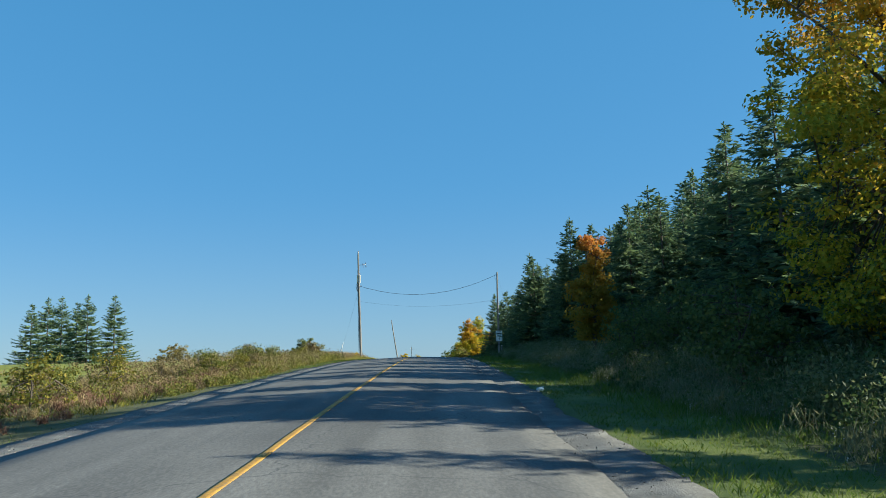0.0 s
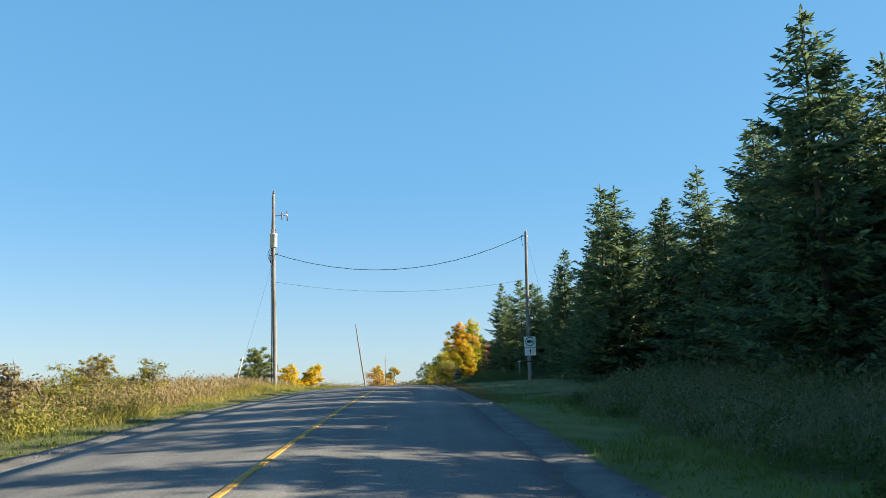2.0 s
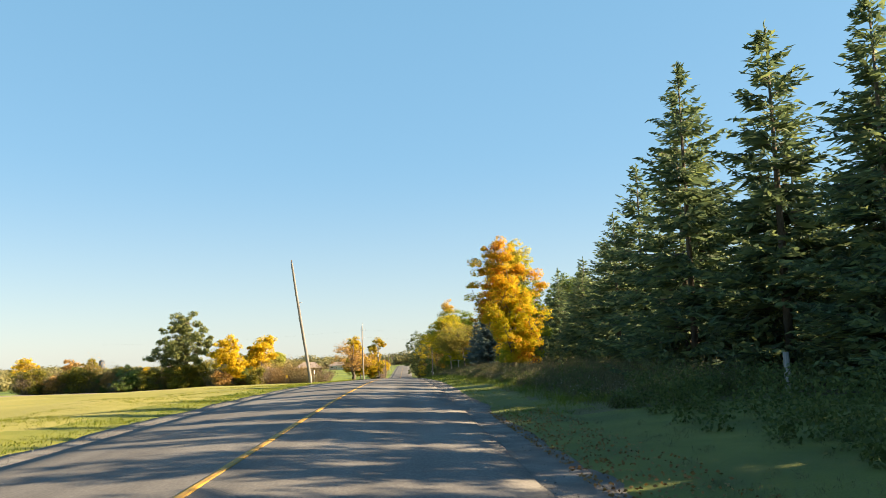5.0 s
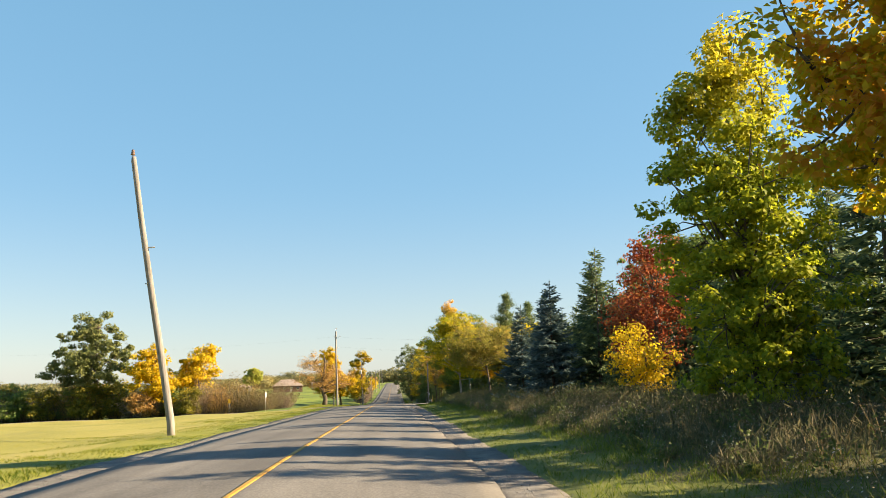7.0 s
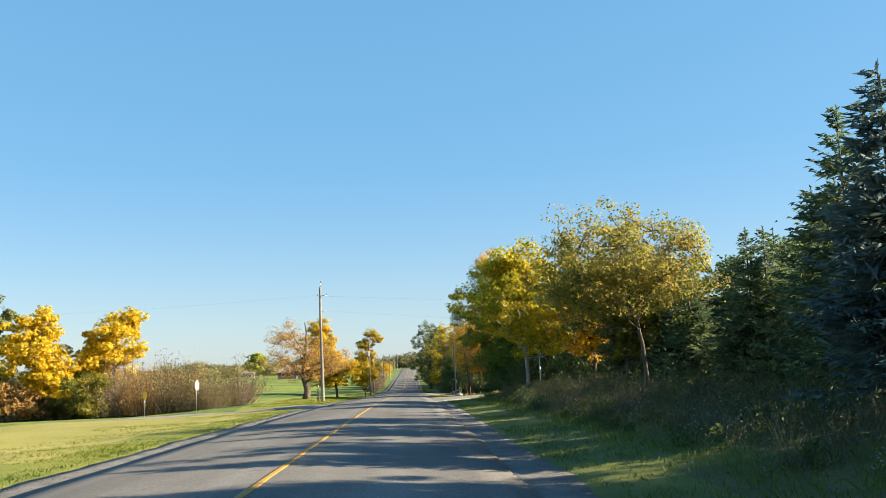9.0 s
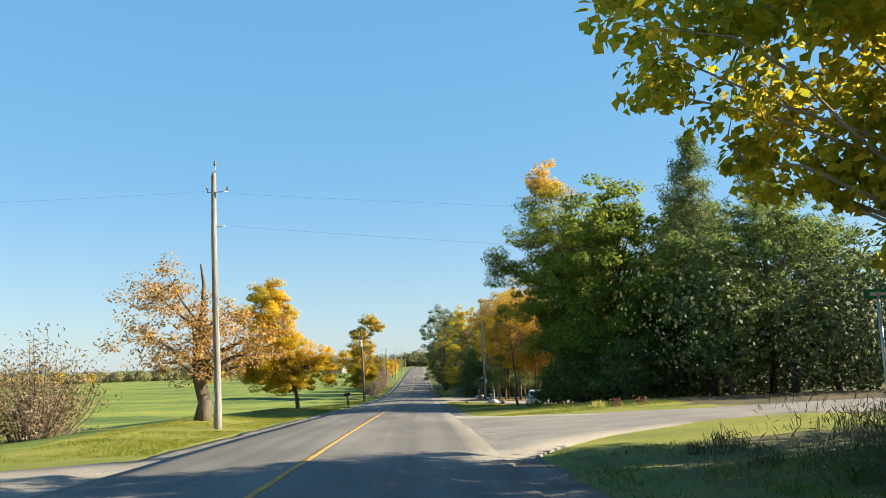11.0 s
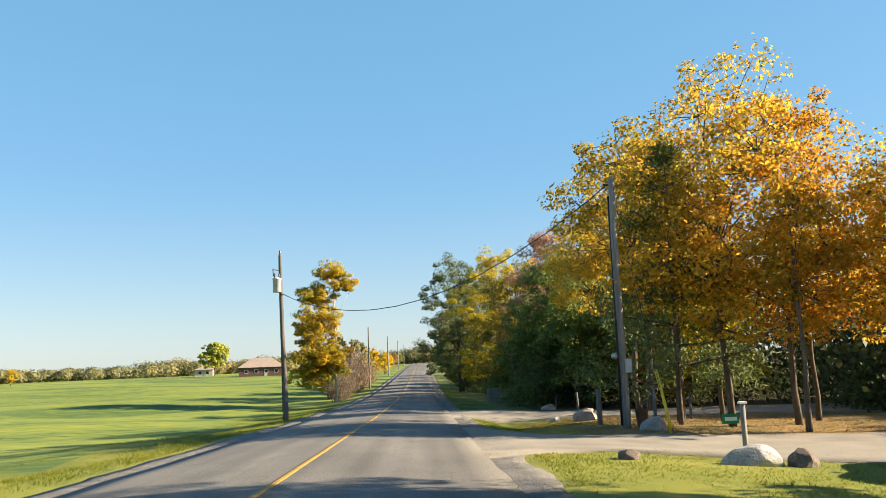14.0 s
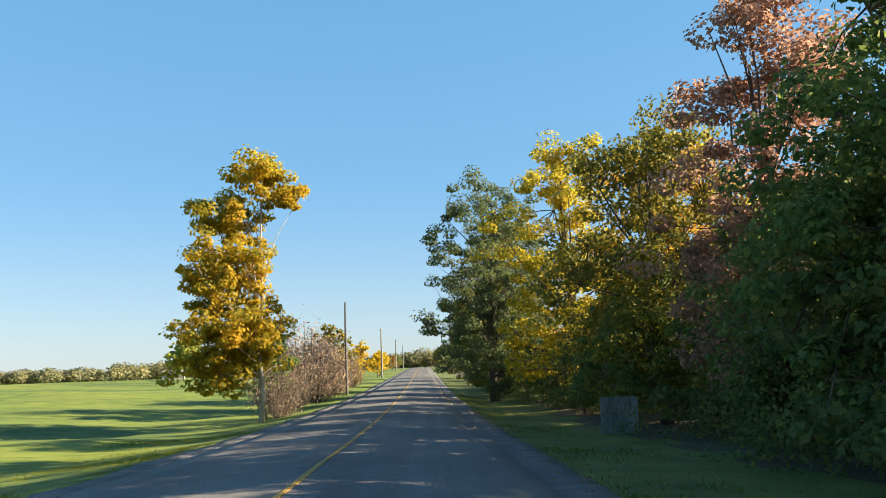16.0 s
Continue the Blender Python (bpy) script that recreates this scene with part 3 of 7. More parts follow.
def quick_mesh(name, verts, faces, material):
    """A mesh of four-cornered pieces from arrays."""
    mesh = bpy.data.meshes.new(name)
    n = len(faces)
    mesh.vertices.add(len(verts))
    mesh.vertices.foreach_set("co", np.asarray(verts, np.float32).ravel())
    mesh.loops.add(4 * n)
    mesh.loops.foreach_set("vertex_index", np.asarray(faces, np.int32).ravel())
    mesh.polygons.add(n)
    mesh.polygons.foreach_set("loop_start", np.arange(0, 4 * n, 4, dtype=np.int32))
    mesh.polygons.foreach_set("loop_total", np.full(n, 4, np.int32))
    mesh.materials.append(material)
    mesh.update(calc_edges=True)
    return mesh


def broadleaf(seed, height, blobs, clusters, per, leaf, leaf_material, bark=BARK, girth=None, first_fork=0.3, lean=(0, 0), puff=0.55, droop=0.0, sway=0.12):
    """Meshes of a broad-leaved tree standing at the origin: trunk with limbs, and crown. blobs: x, y, z, radius across, radius up."""
    rng = np.random.default_rng(seed)
    girth = girth or height * 0.017
    top = np.array([lean[0], lean[1], height * 0.86])
    spine = [np.array([0, 0, -0.3])] + [top * s + np.append(rng.normal(size=2) * sway * (s < 0.9) * height / 8, 0) for s in (0.12, 0.3, 0.5, 0.7, 0.87, 1.0)]
    pieces = [tube(spine, [girth * r for r in (1.35, 1.0, 0.85, 0.66, 0.46, 0.28, 0.12)], 9)]
    weights = np.array([b[3] ** 2 * b[4] for b in blobs]) ** 0.7
    pick = rng.choice(len(blobs), clusters, p=weights / weights.sum())
    d = rng.normal(size=(clusters, 3))
    d /= np.linalg.norm(d, axis=1, keepdims=True)
    reach = rng.random(clusters) ** 0.4 * rng.uniform(0.78, 1.14, clusters)
    b = np.array(blobs)[pick]
    heart = b[:, :3] + d * reach[:, None] * b[:, [3, 3, 4]]
    heart[:, 2] = np.maximum(heart[:, 2], 0.45)
    spine_a = np.array(spine)
    mains = heart[rng.permutation(clusters)[: max(7, clusters // 9)]]
    paths = []
    for q in mains:
        s = np.clip(first_fork + (q[2] / height - first_fork) * 0.62, first_fork * 0.9, 0.95)
        root = np.array([np.interp(s, (0, 0.12, 0.3, 0.5, 0.7, 0.87, 1.0), spine_a[:, k]) for k in range(3)])
        mid = root * 0.45 + q * 0.55 + np.array([0, 0, 0.06 * np.linalg.norm(q - root)]) + rng.normal(size=3) * 0.15
        thick = girth * 0.42 * (1.15 - s)
        pieces.append(tube([root, mid, q], [thick, thick * 0.6, 0.012], 6))
        paths += [root * (1 - f) + mid * f for f in (0.5, 1.0)] + [mid * 0.5 + q * 0.5, q]
    paths = np.array(paths)
    for q in heart:
        near = paths[np.argmin(((paths - q) ** 2).sum(1))]
        if np.linalg.norm(q - near) > 0.45:
            mid = (near + q) / 2 + rng.normal(size=3) * 0.1
            pieces.append(tube([near, mid, q], [0.025, 0.015, 0.006], 3, False))
    wood = mesh_of("trunk", *joined(pieces), bark, True)
    count = rng.poisson(per * DENSE, clusters)
    owner = np.repeat(np.arange(clusters), count)
    size = puff * rng.uniform(0.55, 1.25, clusters)
    ball = rng.normal(size=(len(owner), 3))
    ball /= np.linalg.norm(ball, axis=1, keepdims=True) + 1e-9
    ball[:, 2] = np.where(ball[:, 2] < 0, ball[:, 2] * 0.55, ball[:, 2])
    spot = ball * (rng.uniform(0.35, 1.0, len(owner)) ** 0.6 * size[owner])[:, None] * np.array([1.15, 1.15, 0.9]) + heart[owner]
    spot[:, 2] = np.maximum(spot[:, 2] - droop * rng.random(len(owner)), 0.25)
    # leaves lie like shingles over each spray, turned out and up to the light
    facing = ball * 0.8 + np.array([0, 0, 0.45]) + rng.normal(size=ball.shape) * 0.42
    facing /= np.linalg.norm(facing, axis=1, keepdims=True) + 1e-9
    v, f = cards(rng, spot, leaf * rng.uniform(0.7, 1.35, len(spot)), leaf * rng.uniform(0.6, 0.95, len(spot)), facing=facing)
    return wood, quick_mesh("crown", v, f, leaf_material)


def spruce(seed, height, reach, needle_material, dense=1.0):
    """Meshes of a spruce: trunk with boughs, and needled twigs set like feathers along them."""
    rng = np.random.default_rng(seed)
    pieces = [tube([(0, 0, -0.3), (0, 0, height * 0.5), (0, 0, height)], [height * 0.014, height * 0.008, 0.012], 7)]
    spots, ways, sizes = [], [], []
    z = height * 0.03
    while z < height * 0.985:
        s = z / height
        wide = reach * (1 - s) ** 0.88 * min(1.0, 0.75 + s * 4) * rng.uniform(0.88, 1.08) + 0.06
        for k in range(int(rng.integers(5, 8) if s < 0.9 else 4)):
            a = rng.random() * 6.283
            length = wide * rng.uniform(0.7, 1.12)
            out = np.array([math.cos(a), math.sin(a), 0])
            rise = rng.uniform(-0.3, -0.04) + 0.75 * max(0, s - 0.45)
            steps = max(3, int(length / 0.11 * dense))
            f = np.linspace(0.18, 1, steps)
            line = np.array([0, 0, z + rng.uniform(-0.12, 0.12)]) + f[:, None] * out * length + np.outer(f * rise * length + 0.2 * f ** 2.5 * length, [0, 0, 1])
            if length > 0.6 and dense > 0.5:
                pieces.append(tube([line[0], line[len(line) // 2], line[-1]], [0.012 + 0.01 * length, 0.012, 0.004], 3, False))
            tangent = np.cross(out, [0, 0, 1])
            for side in (-1, 1, 0):
                w = out * 0.8 + tangent * side * 0.8 + np.array([0, 0, -0.22 if side else 0.12])
                long = (0.2 + 0.42 * (1 - f) * min(1.6, length)) * rng.uniform(0.7, 1.25, steps) if side else np.full(steps, 0.26) * rng.uniform(0.8, 1.3, steps)
                w = np.tile(w / np.linalg.norm(w), (steps, 1))
                spots.append(line + w * long[:, None] * 0.45 + rng.normal(size=line.shape) * 0.03)
                ways.append(w)
                sizes.append(long)
        z += rng.uniform(0.18, 0.3) * (height / 10) ** 0.5 / dense ** 0.4
    leader = np.linspace(height * 0.92, height + 0.12, 16)
    spots.append(np.stack([rng.normal(size=16) * 0.02, rng.normal(size=16) * 0.02, leader], 1))
    ways.append(np.tile([0.0, 0.0, 1.0], (16, 1)) + rng.normal(size=(16, 3)) * 0.45)
    sizes.append(np.full(16, 0.2))
    spots, ways, sizes = np.concatenate(spots), np.concatenate(ways), np.concatenate(sizes)
    v, f = cards(rng, spots, sizes * 1.15, 0.045 / dense ** 0.9 + 0.11 * sizes, ways, 0.24, 0.3)
    return mesh_of("trunk", *joined(pieces), BARK, True), quick_mesh("crown", v, f, needle_material)


def pine(seed, height, reach, first=0.25):
    """Meshes of a white pine: open tiers of upswept boughs with tufts of long needles."""
    rng = np.random.default_rng(seed)
    pieces = [tube([(0, 0, -0.3), (0.1, 0, height * 0.5), (0, 0, height)], [height * 0.016, height * 0.01, 0.02], 8)]
    spots = []
    for z in np.arange(height * first, height, 0.75):
        s = (z / height - first) / (1 - first)
        wide = reach * (1 - s) ** 0.7 * rng.uniform(0.75, 1.1) + 0.2
        for k in range(5):
            a = rng.random() * 6.283
            length = wide * rng.uniform(0.6, 1.1)
            tip = np.array([math.cos(a) * length, math.sin(a) * length, z + length * rng.uniform(0.0, 0.35)])
            root = np.array([0, 0, z])
            pieces.append(tube([root, (root + tip) / 2 - [0, 0, 0.05], tip], [0.05, 0.03, 0.01], 5, False))
            for f in np.arange(0.25, 1.05, 0.1):
                heart = root + (tip - root) * f + rng.normal(size=3) * 0.16
                spots.append(heart + rng.normal(size=(28, 3)) * 0.2)
    spots = np.concatenate(spots)
    v, f = cards(rng, spots, rng.uniform(0.18, 0.32, len(spots)), 0.06, np.tile([0, 0, 0.5], (len(spots), 1)), 0.9)
    return mesh_of("trunk", *joined(pieces), BARK, True), quick_mesh("crown", v, f, PINE_NEEDLES)


def plant(meshes, name, label, category, x, y, scale=1.0, turn=0.0, tall=1.0, group="", sink=0.05):
    """Stands one tree of the given meshes on the ground."""
    root = thing(name, label, category, x, y, turn=turn, group=group, sink=sink)
    root.matrix_basis = root.matrix_basis @ Matrix.Diagonal((scale, scale, scale * tall, 1))
    part("trunk", meshes[0], None, root)
    part("crown", meshes[1], None, root)
    return root


# spruces along the road
SPRUCES = [spruce(11 + k, 10.0, r, SPRUCE_NEEDLES, dense=0.74) for k, r in enumerate((3.3, 3.6, 3.0, 3.5))]
BLUE_SPRUCES = [spruce(31 + k, 7.0, r, BLUE_NEEDLES, dense=1.35) for k, r in enumerate((2.5, 2.2))]
FAR_SPRUCE = spruce(41, 10.0, 3.6, SPRUCE_NEEDLES, dense=0.6)
DEEP_SPRUCE = spruce(42, 10.0, 4.0, SPRUCE_NEEDLES, dense=0.6)
_spruce_turn = random.Random(5)


def add_spruce(x, y, height, kind=None, deep=False, label="dark green spruce with drooping boughs in the roadside stand"):
    k = _spruce_turn.randrange(4) if kind is None else kind
    wide = _spruce_turn.uniform(0.92, 1.1)
    plant(DEEP_SPRUCE if deep else SPRUCES[k], "spruce_tree", label, "tree", x, y, height / 10 * wide, _spruce_turn.uniform(0, 360), 1 / wide, "roadside spruces")


for x, y, h in ((12.4, 21, 9.6), (13.0, 27, 9.0), (13.9, 34.3, 8.7), (12.6, 30.5, 8.4), (13.0, 41.5, 7.6), (12.5, 46.3, 7.9), (12.9, 50, 7.5), (15.8, 54.5, 8.4), (11.6, 60.9, 9.4), (13.7, 63.5, 9.2), (14.5, 57.2, 8.1)):
    add_spruce(x, y, h)
for x, y, h in ((13.3, 68.5, 8.6), (13, 73.5, 8.2), (10.9, 78.5, 8.6), (10.9, 81.4, 9.3), (12.0, 84.4, 8.8), (13.4, 79.6, 8.3), (11.1, 93.2, 7.9), (12.0, 89.5, 7.0), (15.2, 90, 8.2), (14.8, 97, 8.6), (15.9, 102, 9.0), (15.6, 104.6, 11.0)):
    add_spruce(x, y, h)
for x, y, h in ((13.9, 110, 8.6), (13.8, 113.6, 8.2), (12.7, 116.2, 8.2), (12.6, 118.6, 8.8), (12.0, 122.6, 9.6), (10.4, 125.2, 9.4), (11.8, 130, 8.8), (12.0, 136, 8.6), (12.4, 142, 7.6), (12.2, 149, 5.6), (13.2, 155, 6.0)):
    add_spruce(x, y, h)
for x, y, h in ((12.3, 183.2, 7.6), (12.8, 179.5, 5.0), (13.6, 189.5, 7.6), (12.6, 200, 7.0), (14.4, 210.7, 5.8), (12.4, 196, 6.2), (14.5, 205, 5.8), (13.2, 214, 5.4), (14.8, 220, 5.6), (13.5, 226, 5.4), (17, 184, 8.4)):
    add_spruce(x, y, h)
# Mostly hidden back rows; heights set by how far their shade must reach.
for k in range(29):
    add_spruce(18.2 + 1.0 * math.sin(k * 2.1), 21 + k * 3.6, (10.8 if 7 < k < 17 else 9.9 if k > 19 else 8.4) + 0.5 * math.sin(k * 1.3), deep=True, label="tall dark spruce deeper in the roadside stand")
for k in range(20):
    add_spruce(21.6 + 1.0 * math.sin(k * 1.9), 30 + k * 4.5, (11.6 if 4 < k < 11 else 11.0 if k > 12 else 9.2) + 0.5 * math.sin(k * 2.3), deep=True, label="tall dark spruce added deep in the stand for shade")
for k in range(9):
    add_spruce(17.5 + 1.5 * math.sin(k * 1.7), 136 + k * 10.3, 6.6 + 0.6 * math.sin(k * 1.9), deep=True, label="dark spruce deeper in the roadside stand")
for x, y, h in ((9.9, 183.2, 6.1), (9.9, 193.4, 5.8), (10.6, 188.0, 5.0)):
    plant(BLUE_SPRUCES[int(y) % 2], "blue_spruce_tree", "blue-green spruce with dense boughs down to the weeds", "tree", x, y, h / 7, y * 37 % 360, 1.0, "blue spruces")
for x, y, h in ((-36.4, 102.5, 7.0), (-38.2, 99.0, 6.8), (-41.5, 104.0, 6.6), (-45.5, 109, 7.6), (-49.5, 114, 8.0), (-53.5, 118, 7.8)):
    plant(FAR_SPRUCE, "field_spruce_tree", "dark green spruce in a row beyond the field", "tree", x, y, h / 8.0, x * 31 % 360, 1.0, "spruces beyond the field")

# Unseen spruces behind the start, added for the shade they cast.
for x, y, h in ((12.8, -2, 9.5), (12.2, -9, 9.0), (12.6, -16, 9.2)):
    add_spruce(x, y, h)
# Second rows added to stop sun leaking onto road and verge.
for k in (0, 1, 2, *range(5, 20)):
    add_spruce(15.6 + 0.7 * math.sin(k * 2.9), -8 + k * 4.2, (9.2 if k > 14 or k in (5, 6) else 8.0 if k > 4 else 6.2) + 0.4 * math.sin(k * 1.7), deep=True, label="dark spruce added in a second row for shade")
for k in range(8):
    add_spruce(15.0 + 0.7 * math.sin(k * 2.9), 119 + k * 4.2, (8.0 if k < 4 else 6.0) + 0.5 * math.sin(k * 1.7), deep=True, label="dark spruce added in a second row for shade")
for k in (0, 1, 2, 3, 4, *range(8, 18)):
    add_spruce(15.4 + 0.8 * math.sin(k * 2.9), 153 + k * 4.5, (7.9 if k < 5 else 6.0) + 0.5 * math.sin(k * 1.7), deep=True, label="dark spruce added in a second row for shade")
# Out of view; added to cast shade over the road, verge and maple.
for x, y, h in ((13.8, 8.6, 6.6), (14.6, 12.9, 8.2), (13.8, 18.2, 8.4), (16.8, 16.0, 9.0), (18.5, 25, 9.4), (21, 30, 10.0)):
    add_spruce(x, y, h, deep=True, label="unseen spruce added to shade road and verge")
# broad-leaved trees along the road, in order
plant(broadleaf(101, 11.5, ((0, 0, 7.4, 2.9, 3.6), (-1.0, -1.0, 4.6, 2.2, 2.0), (0.5, 0.5, 10.2, 1.8, 1.6), (0.3, 0.8, 2.4, 2.6, 1.7)), 260, 150, 0.1, leaves("turning_maple_leaves", (0.15, 0.19, 0.02), (0.34, 0.33, 0.025), (0.58, 0.46, 0.03), (0.62, 0.36, 0.035), high=(0.72, 0.32, 0.03), span=5, start=5.5, through_light=0.5)), "maple_tree", "maple with yellow-green and orange leaves over the verge", "tree", 10.9, 15.4)
plant(broadleaf(102, 6.3, ((0, 0, 2.4, 1.25, 2.1), (0.1, 0, 4.6, 0.8, 1.3)), 90, 110, 0.13, DULL_ORANGE, puff=0.42, first_fork=0.15), "maple_tree", "slim young maple turning dull orange before dark spruces", "tree", 9.1, 39.6, 0.86, 0, 1.16)
plant(broadleaf(103, 7.6, ((-0.63, 0, 7.2, 0.34, 0.6), (-0.5, 0, 6.4, 0.8, 0.7), (-0.45, 0, 5.5, 1.3, 0.8), (-0.25, 0, 4.4, 1.75, 0.9), (-0.15, -0.6, 3.3, 2.0, 1.0), (0.2, -0.9, 2.1, 1.6, 0.9), (0.3, -0.8, 1.2, 1.0, 0.7),
    (-1.35, 0, 7.1, 0.24, 0.25), (-1.1, 0, 6.6, 0.25, 0.3), (-1.85, -0.1, 6.15, 0.2, 0.2), (-1.4, 0, 5.9, 0.3, 0.3), (-2.05, 0, 5.0, 0.25, 0.2), (-2.25, 0, 4.3, 0.25, 0.22), (0.85, 0, 6.2, 0.28, 0.25), (0.6, 0, 5.9, 0.35, 0.3), (1.35, 0, 5.6, 0.26, 0.25), (1.65, 0, 4.8, 0.3, 0.25), (-0.1, 0, 7.0, 0.22, 0.3)), 300, 120, 0.1, MAPLE_ORANGE, first_fork=0.1, puff=0.34, lean=(-0.6, 0)), "maple_tree", "pointed maple turning orange and gold at the wood's edge", "tree", 7.9, 147.8)
plant(broadleaf(104, 10.4, ((-0.1, 0, 9.3, 0.7, 0.9), (-0.1, 0, 8.0, 1.3, 1.1), (0, 0, 6.5, 1.9, 1.5), (0, 0, 4.7, 2.2, 1.5), (0.1, -0.2, 2.9, 2.2, 1.4), (0.2, -0.3, 1.4, 1.9, 1.0), (-1.3, 0, 7.6, 0.4, 0.5), (-1.7, 0, 5.9, 0.5, 0.4)), 300, 110, 0.12, leaves("fresh_green_gold_leaves", (0.15, 0.22, 0.02), (0.33, 0.37, 0.028), (0.52, 0.5, 0.04), high=(0.72, 0.55, 0.05), span=5, start=6.0, through_light=0.6), girth=0.1, first_fork=0.06, puff=0.4), "maple_tree", "tall pointed maple with green leaves gone gold on top", "tree", 9.6, 158.2, 0.92)
plant(broadleaf(105, 3.2, ((0, 0, 1.75, 1.15, 0.95), (0.3, 0, 1.2, 1.1, 0.6), (-0.3, 0, 2.5, 0.6, 0.5)), 64, 52, 0.1, YELLOW_LEAF, girth=0.05, first_fork=0.1, puff=0.42), "young_tree", "small tree with bright yellow leaves among weeds", "tree", 10.1, 168.6)
plant(broadleaf(106, 7.2, ((0, 0, 3.4, 1.6, 2.4), (0.2, 0.2, 5.6, 1.0, 1.3)), 80, 60, 0.12, RED_LEAF), "red_maple_tree", "maple with bright red leaves among spruces", "tree", 12.0, 173.0)
plant(broadleaf(107, 6.4, ((0, 0, 3.4, 1.5, 2.2),), 60, 70, 0.13, RED_LEAF), "red_maple_tree", "smaller maple with dark red leaves among spruces", "tree", 13.0, 178.5)
plant(broadleaf(108, 7.6, ((-0.6, 0, 5.0, 3.0, 2.1), (-1.8, -0.2, 4.2, 2.0, 1.2), (1.0, 0.5, 4.6, 2.4, 2.0)), 270, 90, 0.1, leaves("thinning_ash_leaves", (0.13, 0.18, 0.032), (0.27, 0.28, 0.05), (0.42, 0.35, 0.09), (0.5, 0.27, 0.1), through_light=0.62), first_fork=0.35, girth=0.085, lean=(-0.1, 0.1)), "ash_tree", "thinning ash with olive and pinkish leaves and bare limbs", "tree", 9.0, 206.5, 0.87)
plant(broadleaf(109, 8.2, ((-0.4, 0, 5.2, 3.2, 2.3), (-0.2, 0, 7.0, 1.7, 1.3), (0.6, 0.2, 3.0, 1.9, 1.1)), 190, 90, 0.17, MAPLE_YELLOWGREEN, bark=PALE_BARK, girth=0.11, first_fork=0.24), "maple_tree", "maple with gold-green leaves and a pale trunk", "tree", 8.8, 231.2, 1.1)
for seed, x, y, h, r, mat in ((110, 13.2, 233, 8.0, 3.0, MIX_LEAF), (111, 12.6, 222, 7.0, 2.6, OLIVE_LEAF), (112, 16, 228, 9.0, 3.4, MAPLE_YELLOWGREEN)):
    plant(broadleaf(seed, h, ((0, 0, h * 0.55, r, h * 0.36),), 130, 75, 0.19, mat), "roadside_tree", "roadside tree in mixed autumn green and gold", "tree", x, y)

# the wooded lot past the side road
plant(broadleaf(120, 14.6, ((-1.5, 0, 13.2, 1.0, 1.3), (-1.4, 0, 11.4, 1.9, 1.3), (-1.6, 0, 9.7, 2.6, 1.3), (-4.5, -0.6, 8.1, 0.9, 0.75), (-2.0, 0, 7.5, 2.7, 1.3), (-2.1, 0, 5.7, 2.7, 1.3), (-1.4, -0.3, 4.0, 2.5, 1.3), (-0.4, 0, 2.2, 2.0, 1.2), (1.6, 0, 7.4, 3.2, 3.2)), 430, 130, 0.12, MAPLE_GREEN, first_fork=0.2, puff=0.6), "maple_tree", "tall dark green maple with an orange top beside the lawn", "tree", 12.6, 277.0, 1.15)
plant(broadleaf(121, 11.5, ((0, 0, 6.6, 3.4, 3.6), (0, 0, 9.4, 2.2, 1.9), (0, -1.0, 3.2, 3.2, 2.2)), 250, 100, 0.17, leaves("green_and_yellow_leaves", (0.08, 0.14, 0.024), (0.18, 0.25, 0.036), (0.44, 0.44, 0.05), through_light=0.62)), "maple_tree", "leafy green maple beginning to turn yellow", "tree", 13.6, 270.5, 1.17)
plant(broadleaf(122, 10.5, ((0, 0, 5.6, 3.6, 4.2),), 170, 80, 0.17, OAK_GREEN), "roadside_tree", "dense dark green tree at the lawn's edge", "tree", 18.2, 267.5)
# Mostly out of view; placed where the lawn's shade implies trees.
for seed, x, y, size in ((142, 21.5, 265.0, 1.0), (143, 25.5, 268.2, 1.0), (144, 17.6, 263.4, 0.62)):
    plant(broadleaf(seed, 10.5, ((0, 0, 6.2, 3.4, 3.4), (0, 0, 8.8, 2.3, 1.6), (0, -0.4, 3.2, 3.0, 2.0)), 220, 80, 0.16, OAK_GREEN), "roadside_tree", "tall dark green tree shading the lawn by the side road", "tree", x, y, size)
plant(pine(123, 16.2, 4.2, 0.3), "white_pine_tree", "tall open white pine above the other trees", "tree", 19.4, 273.2)
plant(pine(124, 14.4, 4.4, 0.25), "white_pine_tree", "tall pale-needled white pine", "tree", 22.0, 269.0)
plant(broadleaf(125, 7.0, ((0.5, 0, 5.0, 1.2, 1.1), (0.0, 0, 4.0, 1.0, 0.7), (-0.9, 0, 5.6, 0.6, 0.6)), 46, 26, 0.1, BROWN_LEAF, girth=0.085, first_fork=0.3, lean=(-0.5, 0.2), puff=0.4), "roadside_tree", "slender leaning tree with thin brown foliage and bare twigs", "tree", 8.8, 280.4)
plant(broadleaf(126, 7.5, ((0, 0, 3.2, 2.6, 3.0), (0, -1, 2.0, 2.6, 1.7)), 140, 75, 0.16, OAK_GREEN, first_fork=0.12), "understorey_tree", "dense low tree in deep shade", "tree", 14.3, 277.8)
plant(broadleaf(145, 6.0, ((0, 0, 3.2, 2.1, 2.6), (-0.4, -0.3, 1.6, 2.0, 1.3)), 130, 75, 0.15, OAK_GREEN, first_fork=0.12), "understorey_tree", "dense low tree in deep shade beside the parked car", "tree", 13.9, 285.6)
plant(broadleaf(127, 8.5, ((0, 0, 7.6, 3.5, 3.8), (0, 0, 10.4, 2.2, 1.8), (0, 0, 4.4, 3.0, 2.4)), 190, 75, 0.18, OAK_GREEN), "roadside_tree", "tall dark green tree behind the lawn", "tree", 14.6, 282, 1.1)

